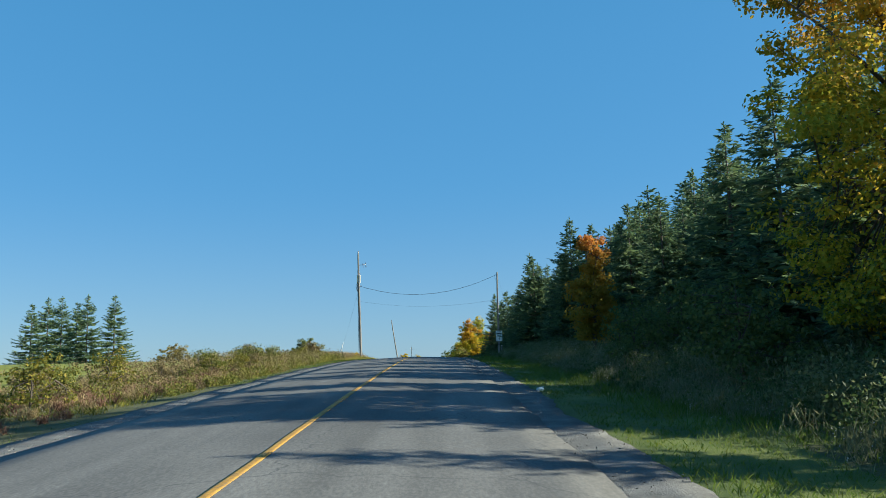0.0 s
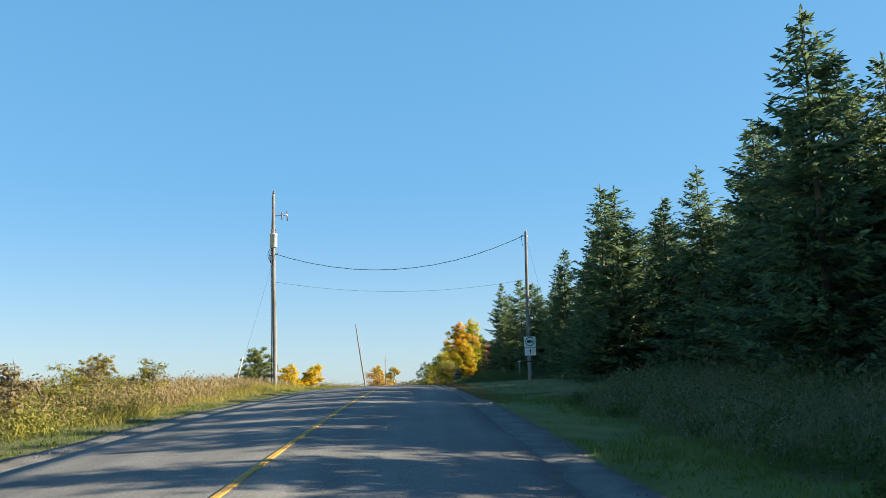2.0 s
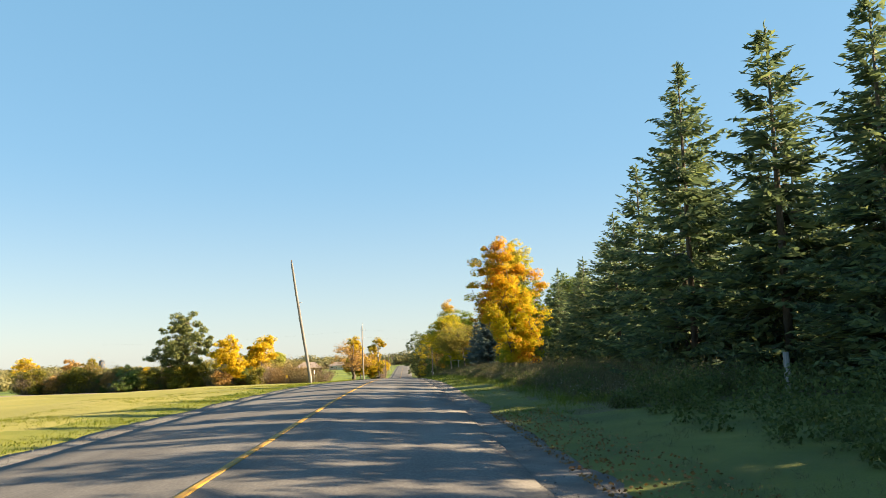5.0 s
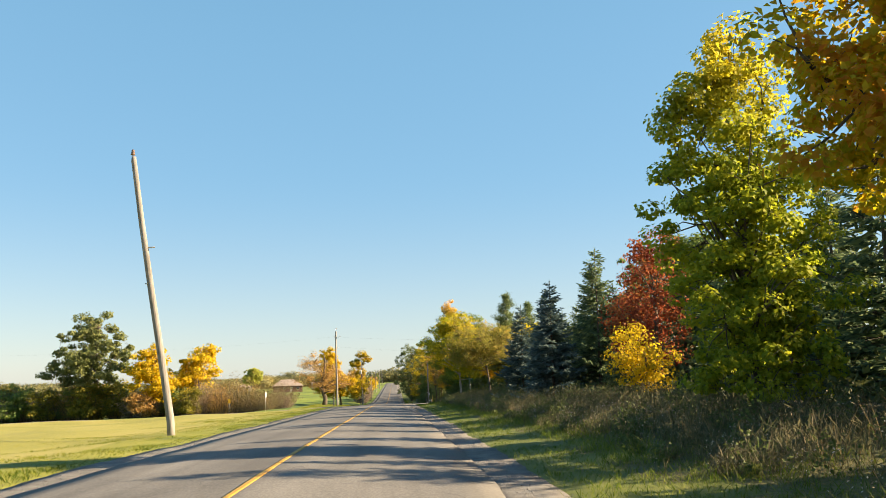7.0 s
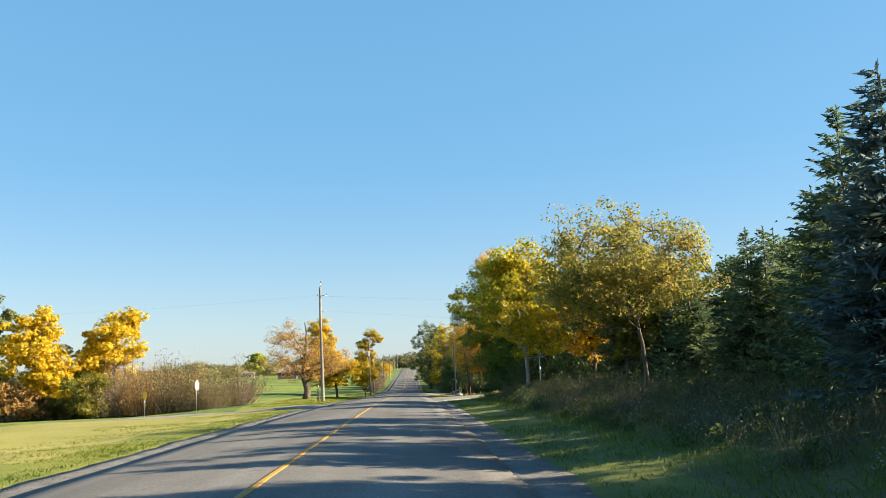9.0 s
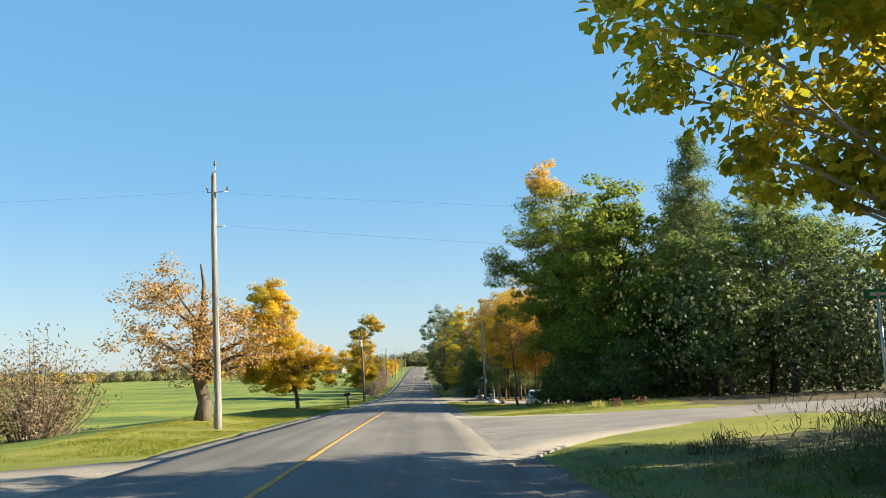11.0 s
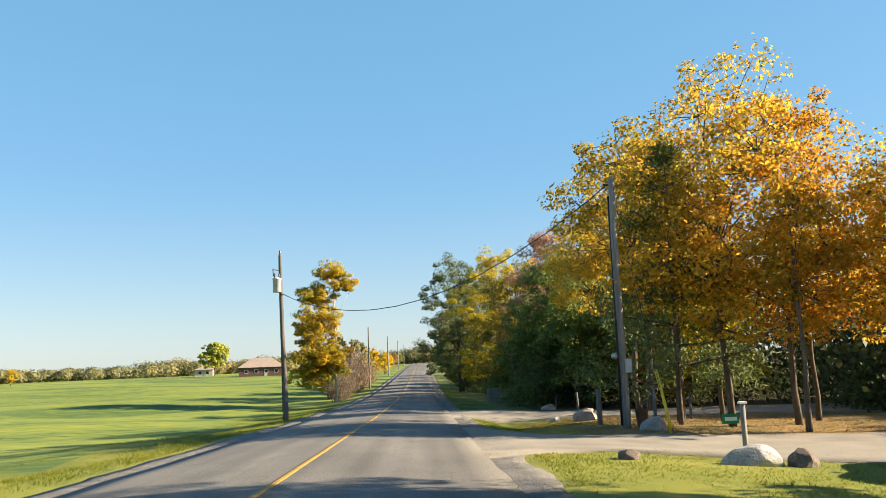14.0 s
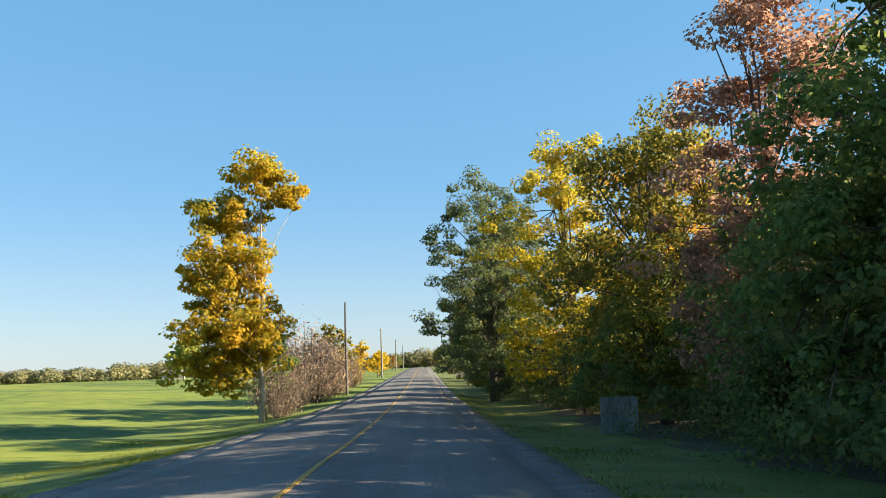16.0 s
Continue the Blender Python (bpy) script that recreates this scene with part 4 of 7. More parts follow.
plant(broadleaf(128, 12.0, ((0.4, 0, 8.2, 3.0, 2.8), (0.2, 0, 10.2, 2.0, 1.6), (0.3, -1.2, 5.6, 2.4, 2.0), (0.2, -0.8, 3.0, 2.2, 1.8)), 420, 150, 0.11, OAK_GREEN, girth=0.13, first_fork=0.42), "roadside_tree", "tall dark green tree shading the parked car", "tree", 14.75, 290.0)
plant(broadleaf(129, 11.0, ((0, 0, 6.4, 3.4, 3.6), (0, 0, 9.0, 2.2, 1.7)), 170, 85, 0.16, OLIVE_LEAF, first_fork=0.35), "roadside_tree", "tall olive-leaved tree behind the parked car", "tree", 17.5, 288.0)

# the grove between the two drives
GROVE_LEAF = leaves("grove_leaves", (0.11, 0.14, 0.022), (0.3, 0.25, 0.03), (0.52, 0.34, 0.036), (0.62, 0.36, 0.045), through_light=0.62, patch=0.4, each=0.35)
plant(broadleaf(130, 11.4, ((0, 0, 6.8, 3.4, 3.0), (0.4, 0, 9.2, 2.4, 1.9), (-0.6, -0.4, 4.6, 2.8, 1.4), (0.6, -0.8, 3.3, 2.6, 1.0)), 225, 75, 0.115, MIX_LEAF, girth=0.095, first_fork=0.32), "maple_tree", "orange and gold maple in the grove by the drive", "tree", 12.0, 308.2, 1.12)
plant(broadleaf(131, 10.4, ((0, 0, 6.2, 3.2, 3.0), (0.6, 0.3, 8.4, 2.2, 1.8), (0, -0.5, 4.2, 2.8, 1.2), (0.8, -1.0, 3.2, 2.8, 0.9)), 215, 75, 0.115, leaves("orange_leaves", (0.5, 0.36, 0.03), (0.39, 0.221, 0.026), (0.65, 0.325, 0.026), (0.715, 0.26, 0.039), through_light=0.66), girth=0.095, first_fork=0.34), "maple_tree", "bright orange maple in the grove by the drive", "tree", 14.0, 307.8, 1.08)
plant(broadleaf(132, 8.6, ((0, 0, 5.2, 2.7, 2.8), (0, 0, 7.0, 1.8, 1.4)), 240, 90, 0.11, MIX_LEAF, girth=0.11, first_fork=0.36), "maple_tree", "golden maple in the grove by the drive", "tree", 16.5, 305)
plant(broadleaf(133, 10.2, ((-0.3, 0, 6.4, 2.6, 3.2), (0, 0, 8.6, 1.9, 1.6)), 130, 62, 0.13, GROVE_LEAF, girth=0.1, first_fork=0.36), "maple_tree", "golden maple behind the utility pole", "tree", 10.5, 313.6, 1.15)
for seed, x, y, tall in ((146, 10.6, 309.0, 8.4), (147, 12.9, 311.6, 8.8), (148, 13.2, 305.4, 7.8), (149, 15.4, 309.6, 8.6)):
    plant(broadleaf(seed, tall, ((0, 0, tall * 0.68, 1.6, tall * 0.24), (0.3, -0.3, tall * 0.86, 1.1, tall * 0.12)), 60, 50, 0.12, GROVE_LEAF, girth=0.085, first_fork=0.45, sway=0.03), "slim_tree", "slim grey-stemmed tree among the golden grove", "tree", x, y, group="slim grove trees")
plant(pine(134, 9.6, 3.4, 0.12), "white_pine_tree", "green pine rising through the golden grove", "tree", 11.0, 310.4)
plant(broadleaf(135, 13.0, ((-0.8, 0, 8.6, 4.2, 3.2), (0.4, 0, 10.8, 3.2, 2.2), (-2.6, -0.5, 7.4, 2.6, 2.6)), 300, 95, 0.125, leaves("gold_locust_leaves", (0.36, 0.29, 0.04), (0.7, 0.47, 0.05), (0.84, 0.57, 0.07), through_light=0.68), first_fork=0.35, girth=0.21), "locust_tree", "large spreading locust with golden leaves", "tree", 13.4, 323.4)
for seed, x, y, h, r, mat in ((136, 31, 316, 8.4, 3.6, MAPLE_GOLD), (137, 33, 324, 9.0, 4.0, MIX_LEAF), (138, 29, 304, 7.6, 3.4, MAPLE_YELLOWGREEN), (139, 32, 310, 8.0, 3.8, OLIVE_LEAF), (140, 28, 297, 6.4, 3.0, MAPLE_GOLD), (141, 30, 289, 7.0, 3.4, OLIVE_LEAF)):
    plant(broadleaf(seed, h, ((0, 0, h * 0.55, r, h * 0.38),), 120, 75, 0.15, mat), "grove_tree", "autumn tree at the back of the grove", "tree", x, y)

# the dense wood past the far drive
GOLDEN_GREEN = leaves("golden_green_leaves", (0.14, 0.17, 0.02), (0.42, 0.38, 0.03), (0.66, 0.5, 0.04), (0.7, 0.46, 0.05), through_light=0.66, patch=0.6)
for seed, x, y, h, r, mat, label in (
    (150, 10.6, 333.5, 8.8, 3.0, OAK_GREEN, "dense dark green tree at the road's edge"),
    (151, 11.4, 343.0, 11.6, 3.0, RUST_LEAF, "tree with rusty pink leaves above dark shrubs"),
    (152, 13.5, 336.5, 10.6, 3.4, OAK_GREEN, "tall dark green tree in the wood"),
    (153, 10.0, 350.0, 10.4, 3.2, OLIVE_LEAF, "olive-leaved tree at the road's edge"),
    (154, 9.2, 363.5, 13.2, 3.8, GOLDEN_GREEN, "tall maple in yellow and green at the road's edge"),
    (155, 12.5, 356.0, 11.0, 3.4, MIX_LEAF, "tree in mixed orange and green"),
    (156, 6.4, 377.0, 14.4, 4.4, leaves("grey_green_leaves", (0.065, 0.0975, 0.039), (0.13, 0.169, 0.065), (0.234, 0.26, 0.104), through_light=0.5), "tall grey-green tree leaning over the road"),
    (157, 8.2, 388.0, 13.0, 4.0, OLIVE_LEAF, "olive-leaved tree along the road"),
    (158, 8.0, 402.0, 10.5, 3.4, OAK_GREEN, "dark green tree along the road"),
    (159, 8.4, 418.0, 9.5, 3.2, OLIVE_LEAF, "tree along the far road"),
    (160, 8.0, 436.0, 8.5, 3.2, OAK_GREEN, "tree along the far road"),
    (161, 8.2, 455.0, 8.0, 3.0, OLIVE_LEAF, "tree along the far road"),
):
    plant(broadleaf(seed, h, ((0, 0, h * 0.56, r, h * 0.34), (-0.4, -0.3, h * 0.34, r * 0.95, h * 0.24), (0.2, 0, h * 0.8, r * 0.65, h * 0.17), (0, -0.3, h * 0.16, r * 0.8, h * 0.13)), 340 if 370 < y < 410 else 220 if y < 380 else 120, 125 if y < 355 else 105 if y < 395 else 75, 0.13 if y < 355 else 0.15 if y < 395 else 0.2, mat, first_fork=0.14 if y > 340 else 0.3), "roadside_tree", label, "tree", x, y, 1.12)
for seed, x, y, h, r, mat in ((181, 14.6, 330.5, 7.6, 2.9, OLIVE_LEAF), (184, 11.6, 329.6, 7.6, 2.6, OAK_GREEN), (185, 15.8, 327.0, 9.0, 3.0, GOLDEN_GREEN), (186, 15.2, 333.4, 9.6, 3.0, OAK_GREEN), (182, 18.4, 328.5, 8.4, 3.2, GOLDEN_GREEN), (183, 17.6, 334.0, 8.0, 3.2, OLIVE_LEAF)):
    plant(broadleaf(seed, h, ((0, 0, h * 0.58, r, h * 0.34), (0, -0.4, h * 0.28, r * 0.9, h * 0.2)), 170, 80, 0.16, mat, first_fork=0.15), "roadside_tree", "leafy autumn tree at the edge of the far wood", "tree", x, y)
for k in range(9):
    x, y = 17 + 2 * math.sin(k * 2.3), 334 + k * 13
    plant(broadleaf(170 + k, 10.5, ((0, 0, 5.8, 3.8, 4.4),), 90, 45, 0.25, (OLIVE_LEAF, OAK_GREEN, MIX_LEAF)[k % 3]), "wood_tree", "tree deeper in the dense wood", "tree", x, y, 0.78)
# Added as sun blockers for road and lawn; many stand out of view.
SHADE_TREES = [broadleaf(190 + k, 13.0, ((0, 0, 7.2, 3.6, 4.6), (0.3, 0, 10.8, 2.4, 1.9)), 150, 60, 0.24, OAK_GREEN, girth=0.16) for k in range(2)]
for k, (x, y, size) in enumerate(((21.2, 338, 0.86), (20.6, 345, 0.9), (21.5, 352, 0.84), (20.8, 366, 0.88), (21.6, 374, 0.84), (21.4, 384, 0.86), (20.6, 394, 0.8), (21.4, 405, 0.82), (21.2, 276.5, 1.1), (21.8, 283, 1.12), (20.8, 289, 1.0), (19.6, 177.5, 0.58), (20.0, 183, 0.64), (20.2, 189, 0.76), (20.8, 195.5, 0.84), (20.2, 202, 0.82), (20.9, 208.5, 0.66), (20.3, 215, 0.58), (21.0, 221.5, 0.58), (20.5, 228, 0.58))):
    plant(SHADE_TREES[k % 2], "wood_tree", "tall dark green tree added deep in the wood for shade", "tree", x, y, size, k * 73 % 360, group="tall trees deep in the wood")
UNDERSTOREY = [broadleaf(194 + k, 6.2, ((0, 0, 3.0, 2.2, 2.3), (-0.3, -0.3, 1.4, 2.0, 1.2), (0.3, 0.2, 4.8, 1.4, 1.2)), 150, 90, 0.12, OAK_GREEN, girth=0.08, first_fork=0.1) for k in range(2)]
for k, (x, y, size) in enumerate(((10.6, 340.2, 1.0), (11.4, 345.4, 1.05), (9.8, 349.8, 0.95), (9.6, 355.5, 0.9), (13.4, 342.8, 1.1))):
    plant(UNDERSTOREY[k % 2], "understorey_tree", "dense dark green young tree behind the plank box", "tree", x, y, size, k * 97 % 360, group="understorey by the plank box")

# left of the road
plant(broadleaf(200, 9.4, ((-0.6, 0, 3.5, 2.4, 1.7), (-2.0, 0, 6.6, 2.1, 1.7), (-1.9, 0, 8.2, 1.4, 1.2), (2.2, 0, 3.0, 1.5, 1.4), (-2.7, 0, 3.3, 1.9, 1.7), (-0.9, 0, 2.0, 2.3, 0.8), (-1.4, 0, 5.0, 2.0, 1.2)), 420, 150, 0.115, MAPLE_GOLD, puff=0.45, girth=0.13, first_fork=0.2, lean=(-1.2, 0)), "maple_tree", "golden maple with a side bulge, standing by the mailbox", "tree", -6.75, 282.0)
plant(broadleaf(201, 14.0, ((-1.2, 0, 4.4, 2.9, 2.1), (-1.9, 0, 7.4, 2.5, 1.8), (-1.5, 0, 9.9, 2.1, 1.6), (0.2, 0, 12.2, 1.7, 1.5), (-2.6, 0, 2.4, 2.1, 1.2), (-0.3, 0, 4.4, 1.3, 2.6), (0.9, 0, 11.4, 1.3, 1.0)), 300, 100, 0.19, TALL_LEAF, bark=PALE_BARK, sway=0.03, girth=0.13, first_fork=0.18), "roadside_tree", "tall ragged tree with gold and green leaves and a pale trunk", "tree", -6.1, 362.6)
plant(broadleaf(202, 8.0, ((-1.2, 0, 4.4, 3.0, 1.9), (1.8, -0.3, 3.6, 2.5, 1.5), (-1.6, 0.4, 5.9, 1.9, 1.4), (0, 0, 2.6, 3.4, 1.0)), 190, 46, 0.12, BROWN_LEAF, girth=0.3, first_fork=0.22), "roadside_tree", "thinning tree with tan and brown leaves beside a pole", "tree", -7.6, 258.2)
plant(broadleaf(203, 11.6, ((0, 0, 6.6, 4.2, 3.6), (0.3, 0, 9.4, 2.4, 1.9), (-2.4, 0, 4.6, 3.0, 2.4)), 210, 75, 0.26, leaves("grey_olive_leaves", (0.1, 0.13, 0.05), (0.19, 0.22, 0.08), (0.32, 0.32, 0.12), through_light=0.5)), "oak_tree", "broad dark green oak at the lawn's far edge", "tree", -36.5, 254, 1.22)
plant(broadleaf(204, 8.6, ((0, 0, 4.6, 2.8, 3.0), (-0.3, 0, 7.2, 1.6, 1.2), (1.4, 0, 2.8, 1.8, 1.4)), 150, 60, 0.27, YELLOW_LEAF), "yellow_tree", "tree with bright yellow leaves at the lawn's edge", "tree", -28.4, 251, 1.1)
plant(broadleaf(205, 8.9, ((0, 0, 5.4, 2.8, 2.3), (0.6, 0, 7.4, 1.7, 1.2), (-1.2, 0, 4.0, 2.0, 1.5)), 140, 60, 0.27, YELLOW_LEAF), "yellow_tree", "tree with bright yellow leaves at the lawn's edge", "tree", -23.6, 255, 1.1)
plant(broadleaf(206, 12.0, ((0, 0, 7.4, 4.8, 4.2), (0.8, 0, 10.2, 2.6, 1.8)), 130, 60, 0.27, leaves("tan_olive_leaves", (0.17, 0.16, 0.04), (0.34, 0.27, 0.07), (0.5, 0.36, 0.11), through_light=0.5)), "far_tree", "tan and olive tree beyond the field", "tree", -74, 250, 1.1)
FAR_TREES = [broadleaf(210 + k, 8.0, ((0, 0, 4.4, 3.0, 3.2), (0.5, 0, 6.2, 1.8, 1.5)), 70, 34, 0.36, m) for k, m in enumerate((OLIVE_LEAF, YELLOW_LEAF, OAK_GREEN, BROWN_LEAF, MAPLE_GOLD))]


def brush(seed, height, reach, material, cards_in=3800):
    """Meshes of a leafless bush: bent stems and a haze of fine upright twigs."""
    rng = np.random.default_rng(seed)
    pieces, spots, ways = [], [], []
    for _ in range(34):
        a, lean = rng.random() * 6.283, rng.random() ** 0.6 * reach
        tip = np.array([math.cos(a) * lean, math.sin(a) * lean, height * rng.uniform(0.55, 1.05) * (1.1 - 0.45 * lean / reach)])
        foot = tip * np.array([0.3, 0.3, 0]) - [0, 0, 0.2]
        mid = foot * 0.5 + tip * 0.5 + rng.normal(size=3) * 0.1
        pieces.append(tube([foot, mid, tip], [0.03, 0.02, 0.006], 4, False))
        f = 0.25 + 0.8 * rng.random((cards_in // 34, 1))
        spots.append(foot + (tip - foot) * f + rng.normal(size=(len(f), 3)) * 0.27)
        ways.append(np.tile((tip - foot) / np.linalg.norm(tip - foot) + [0, 0, 0.3], (len(f), 1)))
    spots, ways = np.concatenate(spots), np.concatenate(ways)
    spots[:, 2] = np.maximum(spots[:, 2], 0.2)
    v, f = cards(rng, spots, rng.uniform(0.06, 0.17, len(spots)), rng.uniform(0.025, 0.06, len(spots)), ways, 1.5)
    return mesh_of("trunk", *joined(pieces), BARK, True), quick_mesh("crown", v, f, material)


FAR_BUSHES = [brush(220, 3.0, 1.9, GREY_TWIG), brush(221, 2.7, 2.0, SHRUB_LEAF), brush(222, 3.2, 1.8, BROWN_LEAF, 3000), brush(223, 2.8, 1.9, OLIVE_LEAF, 3400)]
TALL_BRUSH = brush(224, 2.7, 1.4, leaves("pinkish_tan_twigs", (0.24, 0.17, 0.12), (0.4, 0.29, 0.2), (0.54, 0.41, 0.29), through_light=0.35, rough=0.9, each=0.25), 4600)
LEAFY_BUSHES = [broadleaf(230 + k, 3.6, ((0, 0, 1.9, 1.8, 1.6), (0.7, 0, 2.7, 1.2, 0.9), (-0.7, -0.2, 1.0, 1.6, 0.9)), 60, 50, 0.2, m, girth=0.06, first_fork=0.08) for k, m in enumerate((OAK_GREEN, OLIVE_LEAF, BROWN_LEAF))]
_far = random.Random(8)
for k in range(64):
    x, y = -12.2 - k * 0.85 + _far.uniform(-0.6, 0.6), 251.5 + 2.2 * math.sin(k * 1.9) + k * 0.12 + _far.uniform(-1.5, 1.5)
    plant(FAR_BUSHES[_far.choice((0, 0, 1, 1, 2, 3))], "brush_shrub", "grey-brown leafless brush along the lawn's edge", "shrub", x, y, _far.uniform(0.95, 1.6), _far.uniform(0, 360), _far.uniform(0.8, 1.25), group="brush row")
    if k > 12 and k % 2:
        plant(LEAFY_BUSHES[(1, 0, 1, 2, 0, 1)[k // 2 % 6]], "leafy_shrub", "leafy olive and green shrub in the brush row", "shrub", x - 0.5, y - 1.2, _far.uniform(0.8, 1.45), _far.uniform(0, 360), group="leafy shrubs in the brush row")
for k in range(14):
    x, y = -58 - k * 6.5, 268 + 8 * math.sin(k * 1.4)
    plant(FAR_TREES[(k * 3) % 5], "far_tree", "autumn tree in the far hedgerow", "tree", x, y, _far.uniform(0.55, 0.95), _far.uniform(0, 360), group="hedgerow trees")
for x, y, s, k, label in ((-8.0, 374, 0.75, 2, "dark round tree beside the road"), (-7.8, 410, 0.85, 0, "olive tree beside the road"), (-7.4, 446, 0.75, 4, "golden tree beside the road"), (-6.6, 478, 0.62, 4, "bright golden tree beside the far road"), (-6.8, 488, 0.62, 1, "bright yellow tree beside the far road"), (-7, 498, 0.65, 4, "bright golden tree beside the far road")):
    plant(FAR_TREES[k], "roadside_tree", label, "tree", x, y, s, x * y % 360)
for k in range(10):
    plant(FAR_BUSHES[k % 3], "brush_shrub", "brownish shrub on the roadside bank", "shrub", -6.4 - (k * 0.77) % 2.0, 368 + k * 6.5, _far.uniform(0.7, 1.1), k * 77 % 360, group="roadside shrubs")
for x, y, size in ((-7.6, 380, 1.7), (-6.9, 387, 1.9), (-8.0, 393, 2.3), (-6.8, 398, 1.7), (-8.4, 403, 2.0), (-7.2, 422, 1.6)):
    plant(TALL_BRUSH, "brush_shrub", "tall pinkish-tan bare thicket on the roadside bank", "shrub", x, y, size, y * 37 % 360, group="tall roadside thicket")
plant(broadleaf(216, 9.5, ((0, 0, 5.4, 4.2, 3.6), (1.2, 0, 7.0, 2.6, 2.0)), 240, 110, 0.3, leaves("lime_leaves", (0.3, 0.36, 0.07), (0.48, 0.5, 0.1), (0.62, 0.58, 0.15), through_light=0.5)), "far_tree", "yellow-green tree beside the distant house", "tree", -68.5, 576, 1.25, 40)
for x, y, k2 in ((-122, 520, 0.75), (-114, 528, 0.6), (-131, 524, 0.65)):
    plant(FAR_TREES[1], "far_tree", "low golden tree at the far field's edge", "tree", x, y, k2, x * 13 % 360, group="golden far trees")
for k in range(16):
    plant(FAR_TREES[(0, 2, 0, 3)[k % 4]], "far_tree", "tree along the far road", "tree", (-9 if k % 2 else 9) - _far.uniform(-1, 2), 520 + k * 14, _far.uniform(0.6, 1.0), k * 50 % 360, group="far roadside trees")

# distant woods: rows of crowns past the fields
def far_wood(name, label, line, count, height, leaf, material, seed, many=0):
    rng = np.random.default_rng(seed)
    (x0, y0), (x1, y1) = line
    s = rng.random(count)
    length = math.hypot(x1 - x0, y1 - y0)
    across = rng.normal(size=count) * (3.5 if leaf < 1 else 12)
    cx, cy = x0 + (x1 - x0) * s - (y1 - y0) / length * across, y0 + (y1 - y0) * s + (x1 - x0) / length * across
    h = height * rng.uniform(0.75, 1.1, count) * (0.9 + 0.16 * np.sin(s * 23))
    spots, ways = [], []
    for a, b, c in zip(cx, cy, h):
        many = many or (80 if leaf > 1.5 else 190)
        d = rng.normal(size=(many, 3))
        d /= np.linalg.norm(d, axis=1, keepdims=True)
        spots.append(np.array([a, b, ground_z(a, b) + c * 0.5]) + d * (np.array([c * 0.42, c * 0.42, c * 0.5]) if leaf < 1 else np.array([c * 0.7, c * 0.7, c * 0.5])) * rng.uniform(0.5, 1, (many, 1)))
        ways.append(d + np.array([0, 0, 0.35]) + rng.normal(size=d.shape) * 0.3)
    spots, ways = np.concatenate(spots), np.concatenate(ways)
    ways /= np.linalg.norm(ways, axis=1, keepdims=True) + 1e-9
    v, f = cards(rng, spots, leaf * rng.uniform(0.7, 1.3, len(spots)), leaf * 0.85, facing=ways)
    return place_mesh(name, quick_mesh(name, v, f, material), label, "woods", kind="stuff")


# Pale greyish leaf colours take the place of haze in the air.
DISTANT = leaves("haze_toned_foliage", (0.12, 0.145, 0.08), (0.2, 0.21, 0.11), (0.3, 0.27, 0.11), (0.42, 0.3, 0.09), through_light=0.4, patch=0.02, each=0.25)
far_wood("distant_woods", "autumn woods beyond the fields, haze put into their colour", ((-700, 760), (-20, 900)), 760, 9, 1.3, DISTANT, 1, 170)
far_wood("distant_woods", "autumn woods beyond the fields, haze put into their colour", ((-420, 420), (-60, 690)), 420, 6.5, 1.0, DISTANT, 2, 170)
far_wood("distant_woods", "wooded low hill where the road ends", ((-220, 950), (160, 820)), 150, 13, 1.6, DISTANT, 3, 200)
far_wood("distant_woods", "autumn woods beyond the fields, haze put into their colour", ((-320, 300), (-95, 330)), 110, 5, 1.0, DISTANT, 4, 170)


# ---- weeds and grass ----
def stalks(name, label, material, seed, count, region, height, lean=0.25, blades=5, width=0.035, heads=None):
    """Weeds or grass in tufts; region gives x, y for two random numbers."""
    rng = np.random.default_rng(seed)
    feet, talls = [], []
    for _ in range(count):
        x, y = region(rng.random(), rng.random())
        feet.append((x, y, ground_z(x, y) - 0.03))
        talls.append(height * (bank_rise(y) if x < 0 else edge_rise(x, name)) * rng.uniform(0.5, 1.15) * max(0.25, 0.75 + 0.9 * noise.noise(Vector((x * 0.3, y * 0.3, seed)))))
    foot, tall = np.repeat(np.array(feet), blades, 0), np.repeat(np.array(talls), blades)[:, None]
    n = len(foot)
    flat = np.array([1.0, 1.0, 0.0])
    foot = foot + rng.normal(size=(n, 3)) * 0.09 * flat
    tip = foot + rng.normal(size=(n, 3)) * flat * lean * tall + tall * rng.uniform(0.6, 1.1, (n, 1)) * np.array([0, 0, 1.0])
    mid = (foot + tip) / 2 + tall * np.array([0, 0, 0.08])
    turn = rng.random(n) * 6.283
    side = np.stack([np.cos(turn), np.sin(turn), turn * 0], 1) * width * rng.uniform(0.6, 1.3, (n, 1))
    verts = np.stack([foot - side * 0.5, mid + side * 0.6, tip, mid - side * 0.6], 1).reshape(-1, 3)
    faces = np.arange(len(verts)).reshape(-1, 4)
    head_spots = tip[rng.random(n) < heads[1]] if heads else ()
    ob = place_mesh(name, quick_mesh(name, verts, faces, material), label, "plants", kind="stuff")
    if len(head_spots):
        tips = np.repeat(head_spots, 7, 0)
        tips = tips + rng.normal(size=tips.shape) * np.array([0.05, 0.05, 0.09])
        v, f = cards(rng, tips, heads[2] * rng.uniform(0.6, 1.4, len(tips)), heads[2] * 0.6)
        part("seed_head", quick_mesh("seed_head", v, f, heads[0]), None, ob)
        ob.children[0]["kind"] = "stuff"
    return ob


def edge_rise(x, name="roadside_weeds"):
    """Weeds stand low beside the verge and taller towards the trees."""
    return min(1.0, max(0.4, (x - 5.3) / 2.2)) if name == "roadside_weeds" else 1.0


